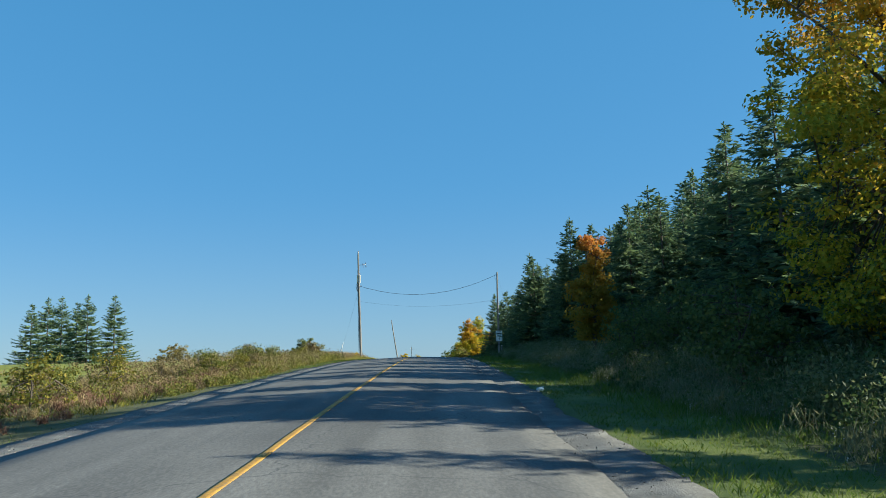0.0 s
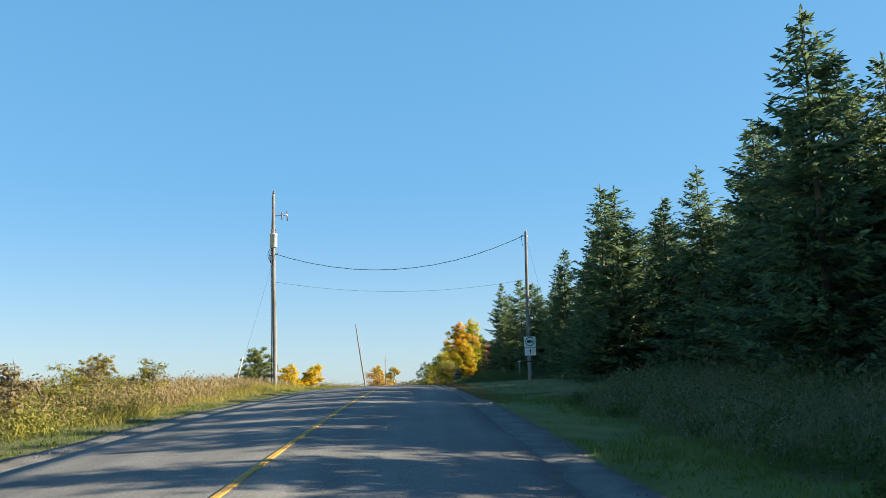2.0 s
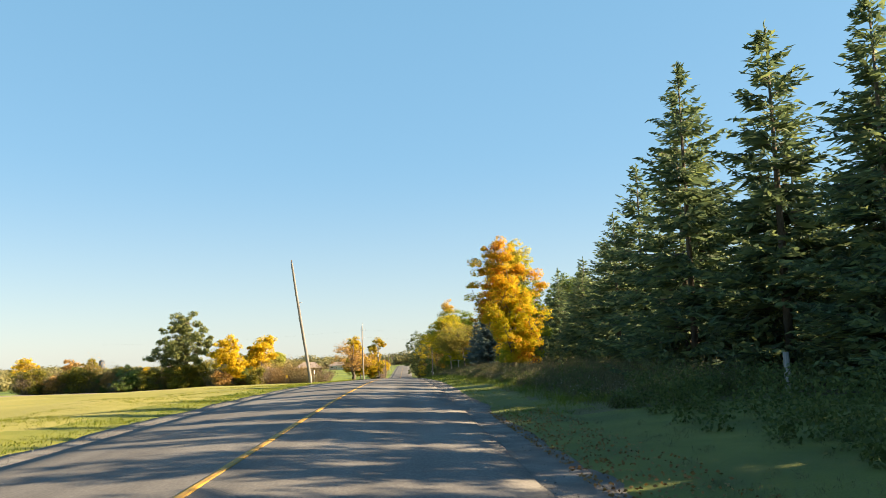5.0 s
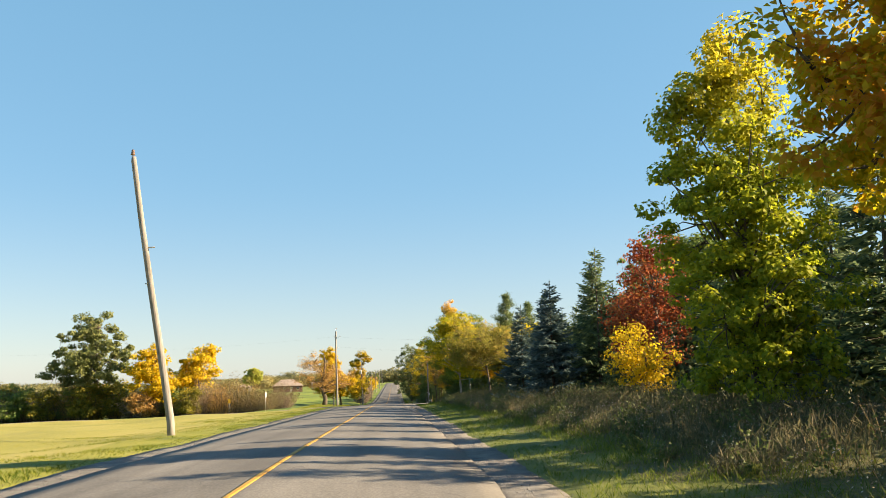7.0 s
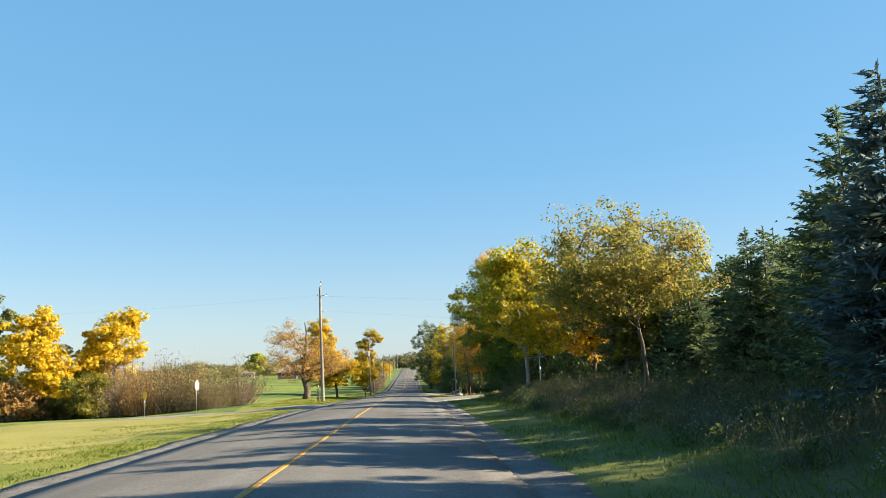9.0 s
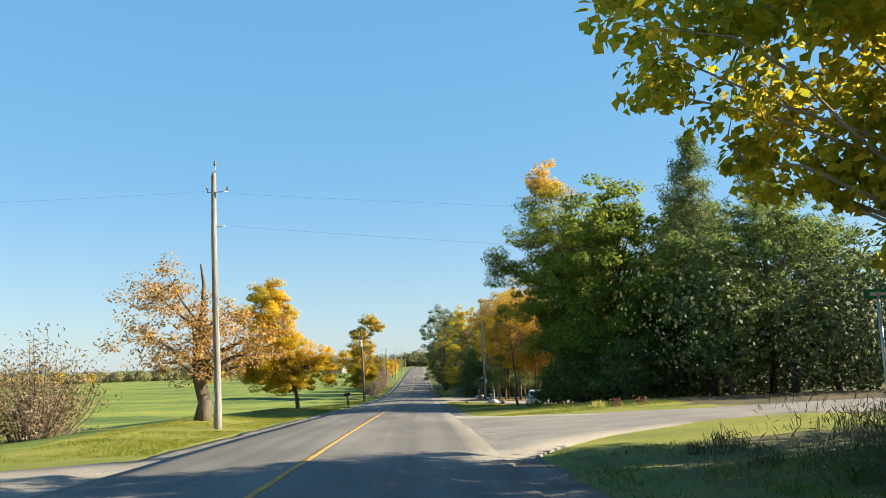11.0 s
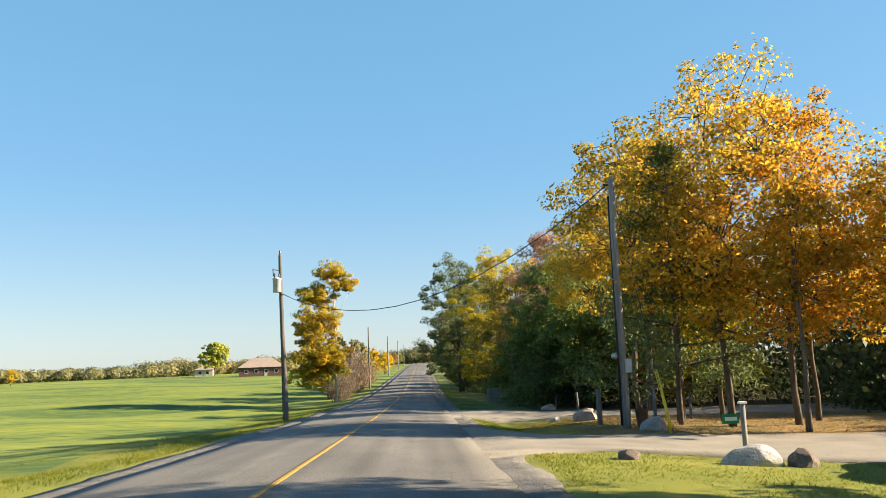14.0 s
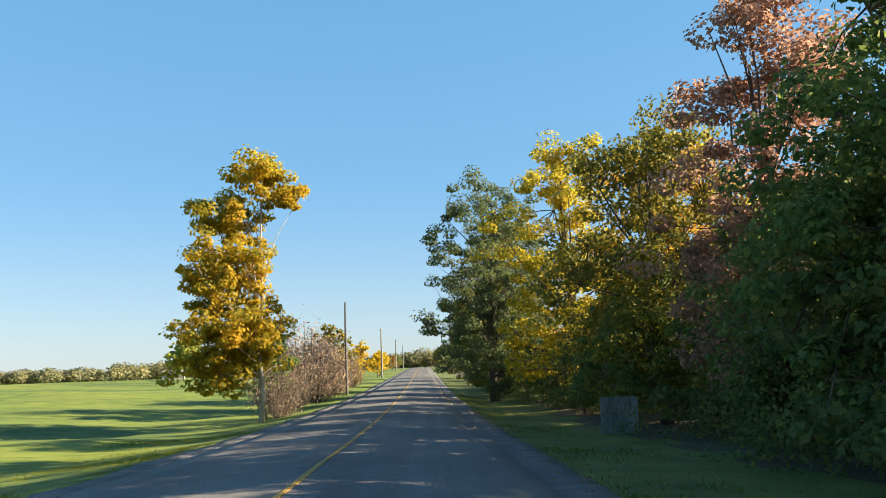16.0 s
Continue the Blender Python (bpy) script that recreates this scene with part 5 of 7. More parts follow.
def bank_rise(y):
    return 0.36 + 0.64 * min(1.0, max(0.0, (y - 16) / 36))


def strip(x0, x1, y0, y1):
    return lambda a, b: (x0 + (x1 - x0) * a, y0 + (y1 - y0) * b)


stalks("dry_weeds", "tall dry brown weeds and goldenrod on the bank", DRY_WEED, 1, 1300, strip(-5.4, -11, 2, 96), 0.5, lean=0.45, width=0.009, blades=11, heads=(SEED_HEAD, 0.08, 0.035))
stalks("dry_weeds", "reddish dry grass at the field's edge", leaves("reddish_dry_grass", (0.14, 0.07, 0.05), (0.28, 0.16, 0.1), (0.42, 0.3, 0.17), through_light=0.3, patch=0.2), 2, 1200, strip(-8, -18, 6, 96), 0.4, lean=0.45, blades=10, width=0.009)
stalks("long_grass", "long yellow-green grass round the pole and the bank", leaves("long_yellow_grass", (0.2, 0.19, 0.03), (0.36, 0.31, 0.06), (0.5, 0.4, 0.12), through_light=0.5, patch=0.3), 17, 2600, strip(-4.6, -8.6, 60, 99), 0.38, lean=0.5, blades=6, width=0.014)
stalks("green_weeds", "green and yellow leafy weeds on the bank", GREEN_WEED, 3, 900, strip(-5.2, -8.5, 18, 62), 0.5, lean=0.5, blades=9, width=0.02)
stalks("roadside_weeds", "grey-green goldenrod and asters in the shade of trees", PALE_WEED, 4, 2000, strip(5.9, 11.5, 4, 68), 0.75, lean=0.4, blades=7, width=0.008, heads=(ASTER, 0.05, 0.03))
stalks("roadside_weeds", "tall grey-green weeds gone to seed before the trees", SHADE_WEED, 5, 2600, strip(5.8, 11.5, 119, 232), 0.66, lean=0.4, blades=7, width=0.008, heads=(SEED_HEAD, 0.06, 0.03))
stalks("long_grass", "long soft grass between verge and weeds", GRASS, 66, 3200, lambda a, b: (5.3 + 3.0 * a, 3 + 64 * b), 0.3, blades=8, width=0.009, lean=0.6)
stalks("long_grass", "long soft grass between verge and weeds", GRASS, 67, 4000, lambda a, b: (5.5 + 2.4 * a, 120 + 112 * b), 0.28, blades=8, width=0.009, lean=0.6)
stalks("roadside_weeds", "pale dry stalks on the shaded bank", DRY_WEED, 68, 900, strip(6.6, 11, 4, 68), 0.7, lean=0.4, blades=7, width=0.009, heads=(SEED_HEAD, 0.06, 0.03))
stalks("verge_grass", "green grass along the gravel shoulder", GRASS, 6, 8000, lambda a, b: (4.25 + 3.4 * a ** 1.1, 2 + 72 * b), 0.13, blades=5, width=0.011, lean=0.6)
stalks("roadside_weeds", "dry brown goldenrod stalks among the weeds", DRY_WEED, 65, 900, strip(6.6, 11, 119, 232), 0.72, lean=0.35, blades=7, width=0.009, heads=(SEED_HEAD, 0.07, 0.035))
stalks("verge_grass", "green grass along the gravel shoulder", GRASS, 7, 9000, lambda a, b: (4.25 + 3.2 * a ** 1.1, 118 + 118 * b), 0.13, blades=5, width=0.011, lean=0.6)
stalks("verge_grass", "grass along the gravel shoulder", GRASS, 8, 5000, lambda a, b: (-4.1 - 1.8 * a ** 1.2, 2 + 98 * b), 0.11, blades=5, width=0.011, lean=0.5)
stalks("verge_grass", "long grass at the lawn's edge beside the shoulder", GRASS, 9, 4200, lambda a, b: (-4.2 - 1.3 * a ** 1.6, 100 + 128 * b), 0.1, blades=4, width=0.016, lean=0.5)
stalks("verge_grass", "short grass along the road's edge", GRASS, 12, 1800, lambda a, b: (4.2 + 2.0 * a ** 1.3, 328 + 60 * b), 0.12, blades=4, width=0.016, lean=0.5)


LAWN_GRASS = leaves("lawn_grass", (0.07, 0.11, 0.01), (0.17, 0.2, 0.016), (0.29, 0.27, 0.045), through_light=0.45, patch=0.25, each=0.45)
stalks("lawn_grass", "short sunlit lawn grass beside the side road", LAWN_GRASS, 71, 9000, lambda a, b: (4.4 + 9 * a, 254.5 + 24 * b ** 1.3), 0.085, blades=5, width=0.012, lean=0.7)
stalks("lawn_grass", "short lawn grass before the house drive", LAWN_GRASS, 72, 8000, lambda a, b: (4.3 + 7 * a ** 1.2, 277 + 22 * b), 0.085, blades=5, width=0.012, lean=0.7)
stalks("lawn_grass", "rough grass on the bank beside the field", LAWN_GRASS, 73, 8000, lambda a, b: (-4.3 - 5 * a ** 1.2, 240 + 52 * b), 0.12, blades=5, width=0.014, lean=0.6)
stalks("lawn_grass", "rough grass on the bank beside the field", LAWN_GRASS, 74, 8000, lambda a, b: (-4.3 - 5 * a ** 1.2, 292 + 60 * b), 0.12, blades=5, width=0.014, lean=0.6)
stalks("lawn_grass", "mown grass at the edge of the pale field", LAWN_GRASS, 75, 9000, lambda a, b: (-4.4 - 6 * a ** 1.3, 104 + 122 * b), 0.1, blades=5, width=0.014, lean=0.6)
stalks("lawn_grass", "grass between the two drives", LAWN_GRASS, 76, 3000, lambda a, b: (4.3 + 4 * a, 307 + 12 * b), 0.09, blades=5, width=0.012, lean=0.7)


# Fills gaps behind the trunks; added also to block the low sun.
BACKWOOD = leaves("deep_wood_foliage", (0.039, 0.0585, 0.026), (0.0715, 0.0975, 0.039), (0.13, 0.143, 0.052), through_light=0.2, patch=0.1)
far_wood("back_woods", "deep dark wood behind the roadside trees", ((24, 17), (24, 78)), 95, 8.6, 0.28, BACKWOOD, 5, 330)
far_wood("back_woods", "deep dark wood behind the roadside spruces", ((25, 80), (25, 236)), 150, 8.4, 0.3, BACKWOOD, 8, 300)
far_wood("back_woods", "deep dark wood added to block sun beside the side road", ((23, 259), (23, 291)), 70, 8.5, 0.24, BACKWOOD, 9, 480)
far_wood("back_woods", "deep dark wood behind the house lot", ((38, 256), (38, 330)), 80, 8.0, 0.4, BACKWOOD, 6, 260)
far_wood("back_woods", "deep dark wood added to shade the far drive", ((25, 312), (25, 330)), 44, 10, 0.3, BACKWOOD, 10, 360)
far_wood("back_woods", "deep dark wood added to shade the spruce lawn", ((24, 84), (24, 118)), 56, 10.5, 0.28, BACKWOOD, 12, 330)
far_wood("back_woods", "deep dark wood beyond the far drive", ((24, 333), (24, 460)), 110, 10, 0.32, BACKWOOD, 7, 260)
far_wood("back_woods", "deep dark wood behind the grove", ((33, 292), (33, 324)), 40, 6.0, 0.32, BACKWOOD, 11, 300)


DARK_SHRUB_LEAF = leaves("dark_shrub_leaves", (0.069, 0.103, 0.0322), (0.127, 0.167, 0.0483), (0.253, 0.253, 0.069), through_light=0.5)
DARK_SHRUBS = [broadleaf(300 + k, 3.6, ((0, 0, 1.7, 1.7, 1.6), (0.7, 0.3, 2.5, 1.2, 1.0), (-0.6, -0.2, 0.9, 1.6, 0.9)), 56, 40, 0.16, DARK_SHRUB_LEAF, girth=0.06, first_fork=0.08) for k in range(2)]
for k in range(26):
    plant(DARK_SHRUBS[k % 2], "roadside_shrub", "dense dark green shrub at the wood's edge", "shrub", 8.6 + 1.6 * math.sin(k * 2.4) ** 2 + (2.4 if 4 <= k <= 8 else 0), 330.5 + k * 3.1, 0.9 + 0.35 * math.sin(k * 1.7), k * 67 % 360, group="shrubs at the wood's edge")
for k in range(9):
    plant(DARK_SHRUBS[k % 2], "roadside_shrub", "dense dark green shrub under tall trees", "shrub", 12.5 + 1.2 * math.sin(k * 2.2), 265 + k * 2.3, 0.95 + 0.25 * math.sin(k * 1.3), k * 71 % 360, group="shrubs behind the lawn")
for k in range(8):
    plant(DARK_SHRUBS[k % 2], "roadside_shrub", "dark shrub below the maple", "shrub", 9.6 + 1.5 * math.sin(k * 2.2), 12 + k * 3.0, 0.6 + 0.2 * math.sin(k * 1.3), k * 51 % 360, group="shrubs below the maples")


# shrubs on the left bank
BANK_SHRUBS = [broadleaf(320 + k, 1.7, ((0, 0, 0.7, 0.8, 0.6), (0.4, 0.1, 1.1, 0.5, 0.4)), 26, 46, 0.075, m, girth=0.025, first_fork=0.05, puff=0.26) for k, m in enumerate((GREEN_WEED, SHRUB_LEAF, OLIVE_LEAF))]
for k in range(20):
    x, y = -6.6 - 2.4 * math.sin(k * 2.7) ** 2, 16 + k * 3.1
    plant(BANK_SHRUBS[(k * 2) % 3], "bank_shrub", ("low green and yellow shrub among dry weeds", "low brownish shrub among dry weeds", "low olive shrub among dry weeds")[(k * 2) % 3], "shrub", x, y, 0.65 + 0.4 * math.sin(k * 1.9) ** 2, k * 83 % 360, group="shrubs on the bank")


# ---- poles, wires and signs ----
PORCELAIN_WHITE = plain("pale_plastic", (0.6, 0.6, 0.58), 0.5)

def utility_pole(label, x, y, top, wood, girth=0.15, z=None, group="utility poles"):
    """A tapered wooden pole from the ground to top."""
    root = thing("utility_pole", label, "utility pole", x, y, z, group=group)
    base = root.matrix_basis.translation
    rise = Vector(top) - base
    steps = [rise * s for s in (0, 0.05, 0.25, 0.5, 0.75, 0.985, 1.0)]
    steps[0] = Vector((0, 0, -0.4))
    bend = Vector((0.02, 0.015, 0))
    part("shaft", tube_mesh("shaft", [s + bend * math.sin(k * 1.3) for k, s in enumerate(steps)], [girth * r for r in (1.12, 1.06, 1.0, 0.9, 0.8, 0.72, 0.62)], wood, 14), None, root)
    return root


def insulator(parent, at, turn=(0, 0, 0), size=1.0):
    """A stack of porcelain skirts on a pin."""
    pts = [(0, 0, z * size) for z in (-0.1, 0.0, 0.02, 0.04, 0.07, 0.09, 0.12, 0.15, 0.17)]
    rad = [r * size for r in (0.012, 0.012, 0.06, 0.062, 0.035, 0.055, 0.035, 0.045, 0.02)]
    part("insulator", tube_mesh("insulator", pts, rad, PORCELAIN, 10), None, parent, at=pose(*at, *turn))


def rod(parent, name, a, b, r, material, sides=8, label=""):
    part(name, tube_mesh(name, [a, b], [r, r], material, sides), None, parent, label)


def transformer(parent, at, tall=0.85, r=0.26):
    """A grey canister with lid, bushings and hanger."""
    can = part("transformer", tube_mesh("transformer", [(0, 0, z) for z in (-tall / 2, -tall / 2 + 0.03, tall / 2 - 0.06, tall / 2 - 0.05, tall / 2, tall / 2 + 0.06)], [r * 0.9, r, r, r * 1.06, r * 1.06, r * 0.45], CAN_GREY, 20), None, parent, "grey steel transformer can", pose(*at))
    for k, (dx, dy) in enumerate(((0.1, 0.05), (-0.1, -0.06))):
        part("bushing", tube_mesh("bushing", [(dx, dy, tall / 2 + z) for z in (0.03, 0.08, 0.12, 0.16, 0.22, 0.28)], (0.05, 0.03, 0.05, 0.03, 0.045, 0.015), PORCELAIN, 8), None, can)
    for z in (-0.25, 0.25):
        part("hanger", box_bm(0.08, 0.34, 0.06, 0.01, (0.05, 0.2, z)), STEEL, can)


def cable(label, a, b, sag, r, wobble=0.0, name="cable"):
    """A hanging wire from a to b."""
    a, b = Vector(a), Vector(b)
    pts = []
    for k in range(33):
        s = k / 32
        p = a.lerp(b, s) - Vector((0, 0, sag * 4 * s * (1 - s)))
        pts.append(p + Vector((0, 0, wobble * math.sin(k * 2.4))))
    return place_mesh(name, tube_mesh(name, pts, [r] * 33, CABLE, 6), label, "cable")


pole_left = utility_pole("tall weathered wooden pole with a grey transformer beside the road", -6.06, 89.86, (-6.25, 89.82, 15.52), POLE_WOOD, 0.125)
z0 = pole_left.matrix_basis.translation.z
insulator(pole_left, (-0.19, 0, 15.55 - z0), size=1.2)
transformer(pole_left, (-0.1, -0.36, 12.72 - z0), 0.8, 0.21)
rod(pole_left, "bracket_arm", (-0.15, 0, 14.25 - z0), (0.62, -0.02, 14.3 - z0), 0.03, STEEL, label="steel standoff arm")
rod(pole_left, "arm_strut", (0.6, 0, 14.5 - z0), (0.62, 0, 13.95 - z0), 0.035, PORCELAIN)
rod(pole_left, "fuse_cutout", (0.3, 0, 14.45 - z0), (0.32, -0.05, 14.0 - z0), 0.03, PORCELAIN)
rod(pole_left, "lead_wire", (-0.19, -0.02, 15.5 - z0), (-0.25, -0.3, 13.4 - z0), 0.008, CABLE)
rod(pole_left, "ground_lead", (-0.28, -0.1, 12.6 - z0), (-0.17, -0.06, 0.1), 0.022, CABLE)
rod(pole_left, "cable_clamp", (-0.35, -0.1, 11.9 - z0), (0.12, -0.05, 12.05 - z0), 0.035, CABLE)
for k in range(3):
    wide = 0.3 - 0.07 * k
    loop = [(-0.12 - wide * math.sin(a), -0.26, 12.35 - 0.12 * k - 0.42 * (1 - math.cos(a)) - z0) for a in np.linspace(0, 2.9, 12)] + [(-0.05, -0.18, 11.95 - z0)]
    part("drip_loop", tube_mesh("drip_loop", loop, [0.016] * 13, CABLE, 6), None, pole_left)
cable("thin steel guy wire from pole to ground", (-6.1, 89.8, 12.0), (-8.3, 90.2, ground_z(-8.3, 90.2)), 0.02, 0.005, name="guy_wire")

pole_right = utility_pole("wooden service pole carrying a truck-route sign beside the lawn", 8.34, 90.39, (8.39, 90.23, 13.23), POLE_WOOD, 0.112)
z0 = pole_right.matrix_basis.translation.z
rod(pole_right, "cable_clamp", (-0.2, -0.1, 12.95 - z0), (0.16, -0.12, 12.92 - z0), 0.03, STEEL)
rod(pole_right, "drip_loop", (-0.2, -0.1, 12.9 - z0), (-0.16, -0.12, 12.35 - z0), 0.014, CABLE)
rod(pole_right, "pole_band", (0, 0, 5.62 - z0), (0, 0, 5.68 - z0), 0.15, BLACK, 14)
cable("thin steel guy wire behind the service pole", (8.4, 90.3, 12.9), (10.9, 93.5, ground_z(10.9, 93.5)), 0.05, 0.005, name="guy_wire")
cable("thick twisted service cable across the road", (-6.12, 89.8, 12.02), (8.25, 90.25, 12.95), 1.42, 0.017, 0.01)
cable("thin telephone wire across the road", (-6.12, 89.8, 10.4), (8.3, 90.25, 10.36), 0.62, 0.006)

route_sign = thing("truck_route_sign", "white truck-route sign with green ring and arrow plate on a pole", "road sign", 8.39, 90.14, 5.96)
part("route_plate", box_bm(0.66, 0.012, 0.61, 0.004, (0, 0, 0.785)), SIGN_WHITE, route_sign)
part("arrow_plate", box_bm(0.64, 0.012, 0.44, 0.004, (0.01, 0, 0.235)), SIGN_WHITE, route_sign)


def flat_ring(r0, r1, y, at, n=40):
    v = [(at[0] + math.cos(a) * r, y, at[1] + math.sin(a) * r) for r in (r0, r1) for a in (2 * math.pi * k / n for k in range(n))]
    return v, [(k, (k + 1) % n, n + (k + 1) % n, n + k) for k in range(n)]


def flat_shape(points, y, thick=0.004):
    n = len(points)
    v = [(x, y, z) for x, z in points] + [(x, y + thick, z) for x, z in points]
    return v, [tuple(range(n)), tuple(range(2 * n - 1, n - 1, -1))] + [(k, n + k, n + (k + 1) % n, (k + 1) % n) for k in range(n)]


part("green_ring", mesh_of("green_ring", *flat_ring(0.215, 0.265, -0.011, (0, 0.8)), SIGN_GREEN), None, route_sign)
part("truck_symbol", mesh_of("truck_symbol", *joined([flat_shape(((-0.17, 0.76), (0.06, 0.76), (0.06, 0.88), (-0.17, 0.88)), -0.012), flat_shape(((0.07, 0.76), (0.17, 0.76), (0.17, 0.81), (0.12, 0.86), (0.07, 0.86)), -0.012)] + [flat_shape([(c + 0.033 * math.cos(a), 0.745 + 0.033 * math.sin(a)) for a in (6.283 * k / 14 for k in range(14))], -0.013) for c in (-0.11, -0.03, 0.12)]), SIGN_BLACK), None, route_sign, "black truck silhouette")
part("arrow_symbol", mesh_of("arrow_symbol", *joined([flat_shape(((-0.012, 0.1), (0.032, 0.1), (0.032, 0.28), (-0.012, 0.28)), -0.012), flat_shape(((-0.065, 0.26), (0.085, 0.26), (0.01, 0.39)), -0.0125)]), SIGN_BLACK), None, route_sign, "black upward arrow")
for px_, pz_ in ((0, 1.05), (0, 0.52), (0.01, 0.06)):
    part("bolt", box_bm(0.025, 0.03, 0.025, 0.005, (px_, -0.005, pz_)), STEEL, route_sign)

leaning_pole = utility_pole("leaning bare wooden pole at the lawn's edge", -5.57, 170.45, (-6.99, 170.02, 13.86), POLE_WOOD, 0.125)
z0 = leaning_pole.matrix_basis.translation.z
insulator(leaning_pole, (-1.43, -0.43, 13.9 - z0), size=1.3)
rod(leaning_pole, "side_bracket", (-0.98, -0.3, 10.65 - z0), (-0.62, -0.34, 10.66 - z0), 0.025, STEEL)
rod(leaning_pole, "side_bracket", (-0.93, -0.3, 9.4 - z0), (-0.72, -0.34, 9.4 - z0), 0.02, STEEL)

cross_pole = utility_pole("weathered wooden pole with thin wires at the side road", -5.39, 251.9, (-5.52, 251.87, 12.1), POLE_WOOD, 0.125)
z0 = cross_pole.matrix_basis.translation.z
rod(cross_pole, "top_pin", (-0.1, 0, 12.0 - z0), (-0.08, 0, 12.5 - z0), 0.02, STEEL)
insulator(cross_pole, (-0.08, 0, 12.4 - z0))
rod(cross_pole, "wire_arm", (-0.35, -0.1, 11.34 - z0), (0.42, -0.1, 11.36 - z0), 0.02, STEEL)
for dx in (-0.34, 0.4):
    insulator(cross_pole, (dx, -0.1, 11.42 - z0), size=0.8)
rod(cross_pole, "side_bracket", (-0.2, -0.02, 10.05 - z0), (0.3, -0.02, 10.06 - z0), 0.025, STEEL)
cable("thin wire crossing high over the road", (-5.0, 251.9, 11.3), (22, 257, 10.4), 0.1, 0.0025)
cable("thin wire leaving the pole over the field", (-5.85, 251.8, 11.38), (-46, 240, 9.6), 0.5, 0.0022)
cable("thin wire crossing high over the road", (-4.9, 251.9, 10.06), (22, 257, 8.35), 0.1, 0.0025)
bollard = thing("wooden_post", "short dark wooden post beside the pole", "post", -6.0, 254.2)
part("stake", box_bm(0.16, 0.14, 1.1, 0.02, (0, 0, 0.5)), GREY_WOOD, bollard)
marker = thing("reflector_rod", "thin rod with a yellow reflector by the pole", "marker", -5.9, 253.4)
rod(marker, "rod", (0, 0, -0.1), (0.02, 0, 1.75), 0.012, STEEL)
part("reflector", box_bm(0.05, 0.02, 0.16, 0.006, (0.02, 0, 1.7)), GUARD_YELLOW, marker)

drive_pole = utility_pole("wooden transformer pole at the field's edge, wood darkened for shade", -4.98, 325.77, (-5.15, 325.59, 9.05), GREY_WOOD, 0.125)
z0 = drive_pole.matrix_basis.translation.z
insulator(drive_pole, (-0.17, -0.18, 9.05 - z0))
transformer(drive_pole, (-0.3, -0.42, 7.35 - z0), 0.72, 0.22)
rod(drive_pole, "bracket_arm", (-0.15, -0.18, 8.15 - z0), (-0.52, -0.3, 8.2 - z0), 0.025, STEEL)
rod(drive_pole, "fuse_cutout", (-0.52, -0.3, 8.25 - z0), (-0.48, -0.34, 7.85 - z0), 0.035, PORCELAIN)
rod(drive_pole, "lead_wire", (-0.5, -0.32, 7.9 - z0), (-0.35, -0.45, 7.75 - z0), 0.01, CABLE)
rod(drive_pole, "drip_loop", (-0.25, -0.35, 7.0 - z0), (0.05, -0.2, 6.88 - z0), 0.02, CABLE)
rod(drive_pole, "ground_lead", (-0.2, -0.16, 6.8 - z0), (-0.13, -0.1, 0.05), 0.018, CABLE)
house_pole = utility_pole("grey wooden service pole at the drive's mouth", 8.34, 307.2, (8.3, 306.95, 8.65), POLE_WOOD, 0.135)
z0 = house_pole.matrix_basis.translation.z
rod(house_pole, "conduit", (-0.15, -0.12, 0.1), (-0.15, -0.2, 7.2), 0.035, BLACK)
rod(house_pole, "cable_clamp", (-0.3, -0.2, 8.42 - z0), (0.1, -0.2, 8.4 - z0), 0.03, CABLE)
part("meter", tube_mesh("meter", [(-0.2, -0.1, 2.2), (-0.3, -0.16, 2.2)], [0.1, 0.09], STEEL, 14), None, house_pole, "round grey meter")
part("meter_box", box_bm(0.2, 0.14, 0.42, 0.015, (0.14, -0.18, 1.9)), CAN_GREY, house_pole)
cable("thick twisted service cable across the road", (-5.1, 325.6, 6.95), (8.15, 307.0, 8.4), 2.15, 0.017, 0.01)
cable("thin steel guy wire inside a yellow guard", (8.4, 307.0, 7.9), (9.12, 305.15, ground_z(9.12, 305.15)), 0.0, 0.008, name="guy_wire")
guard = place_mesh("guy_guard", tube_mesh("guy_guard", [(9.12, 305.1, ground_z(9.12, 305.1)), (9.1, 305.25, 1.35), (8.97, 305.7, 2.62)], (0.045, 0.045, 0.045), GUARD_YELLOW, 10), "yellow plastic guard round a guy wire", "guy guard")
utility_pole("plain wooden pole beside autumn shrubs", -5.02, 396.93, (-5.05, 396.93, 8.1), GREY_WOOD, 0.11)
for y in (465, 540, 615):
    utility_pole("distant wooden utility pole along the road", -5.2, y, (-5.2, y, road_z(y) + 8.3), POLE_WOOD, 0.15)
place_mesh("guy_guard", tube_mesh("guy_guard", [(-8.3, 90.2, ground_z(-8.3, 90.2)), (-7.9, 90.13, ground_z(-8.3, 90.2) + 1.6)], (0.04, 0.04), PORCELAIN_WHITE, 8), "pale plastic guard round a guy wire in the weeds", "guy guard")


def sign_on_post(name, label, x, y, post_h, turn, plate, material, post_r=0.025, wood=None):
    root = thing(name, label, "road sign", x, y, turn=turn)
    rod(root, "post", (0, 0, -0.2), (0, 0, post_h), post_r, wood or STEEL)
    part("plate", plate, material, root)
    return root


def octagon(size):
    pts = [(size * math.cos(math.pi / 8 + k * math.pi / 4), size * math.sin(math.pi / 8 + k * math.pi / 4) + 1.75) for k in range(8)]
    return mesh_of("plate", *flat_shape(pts, -0.04, 0.006))


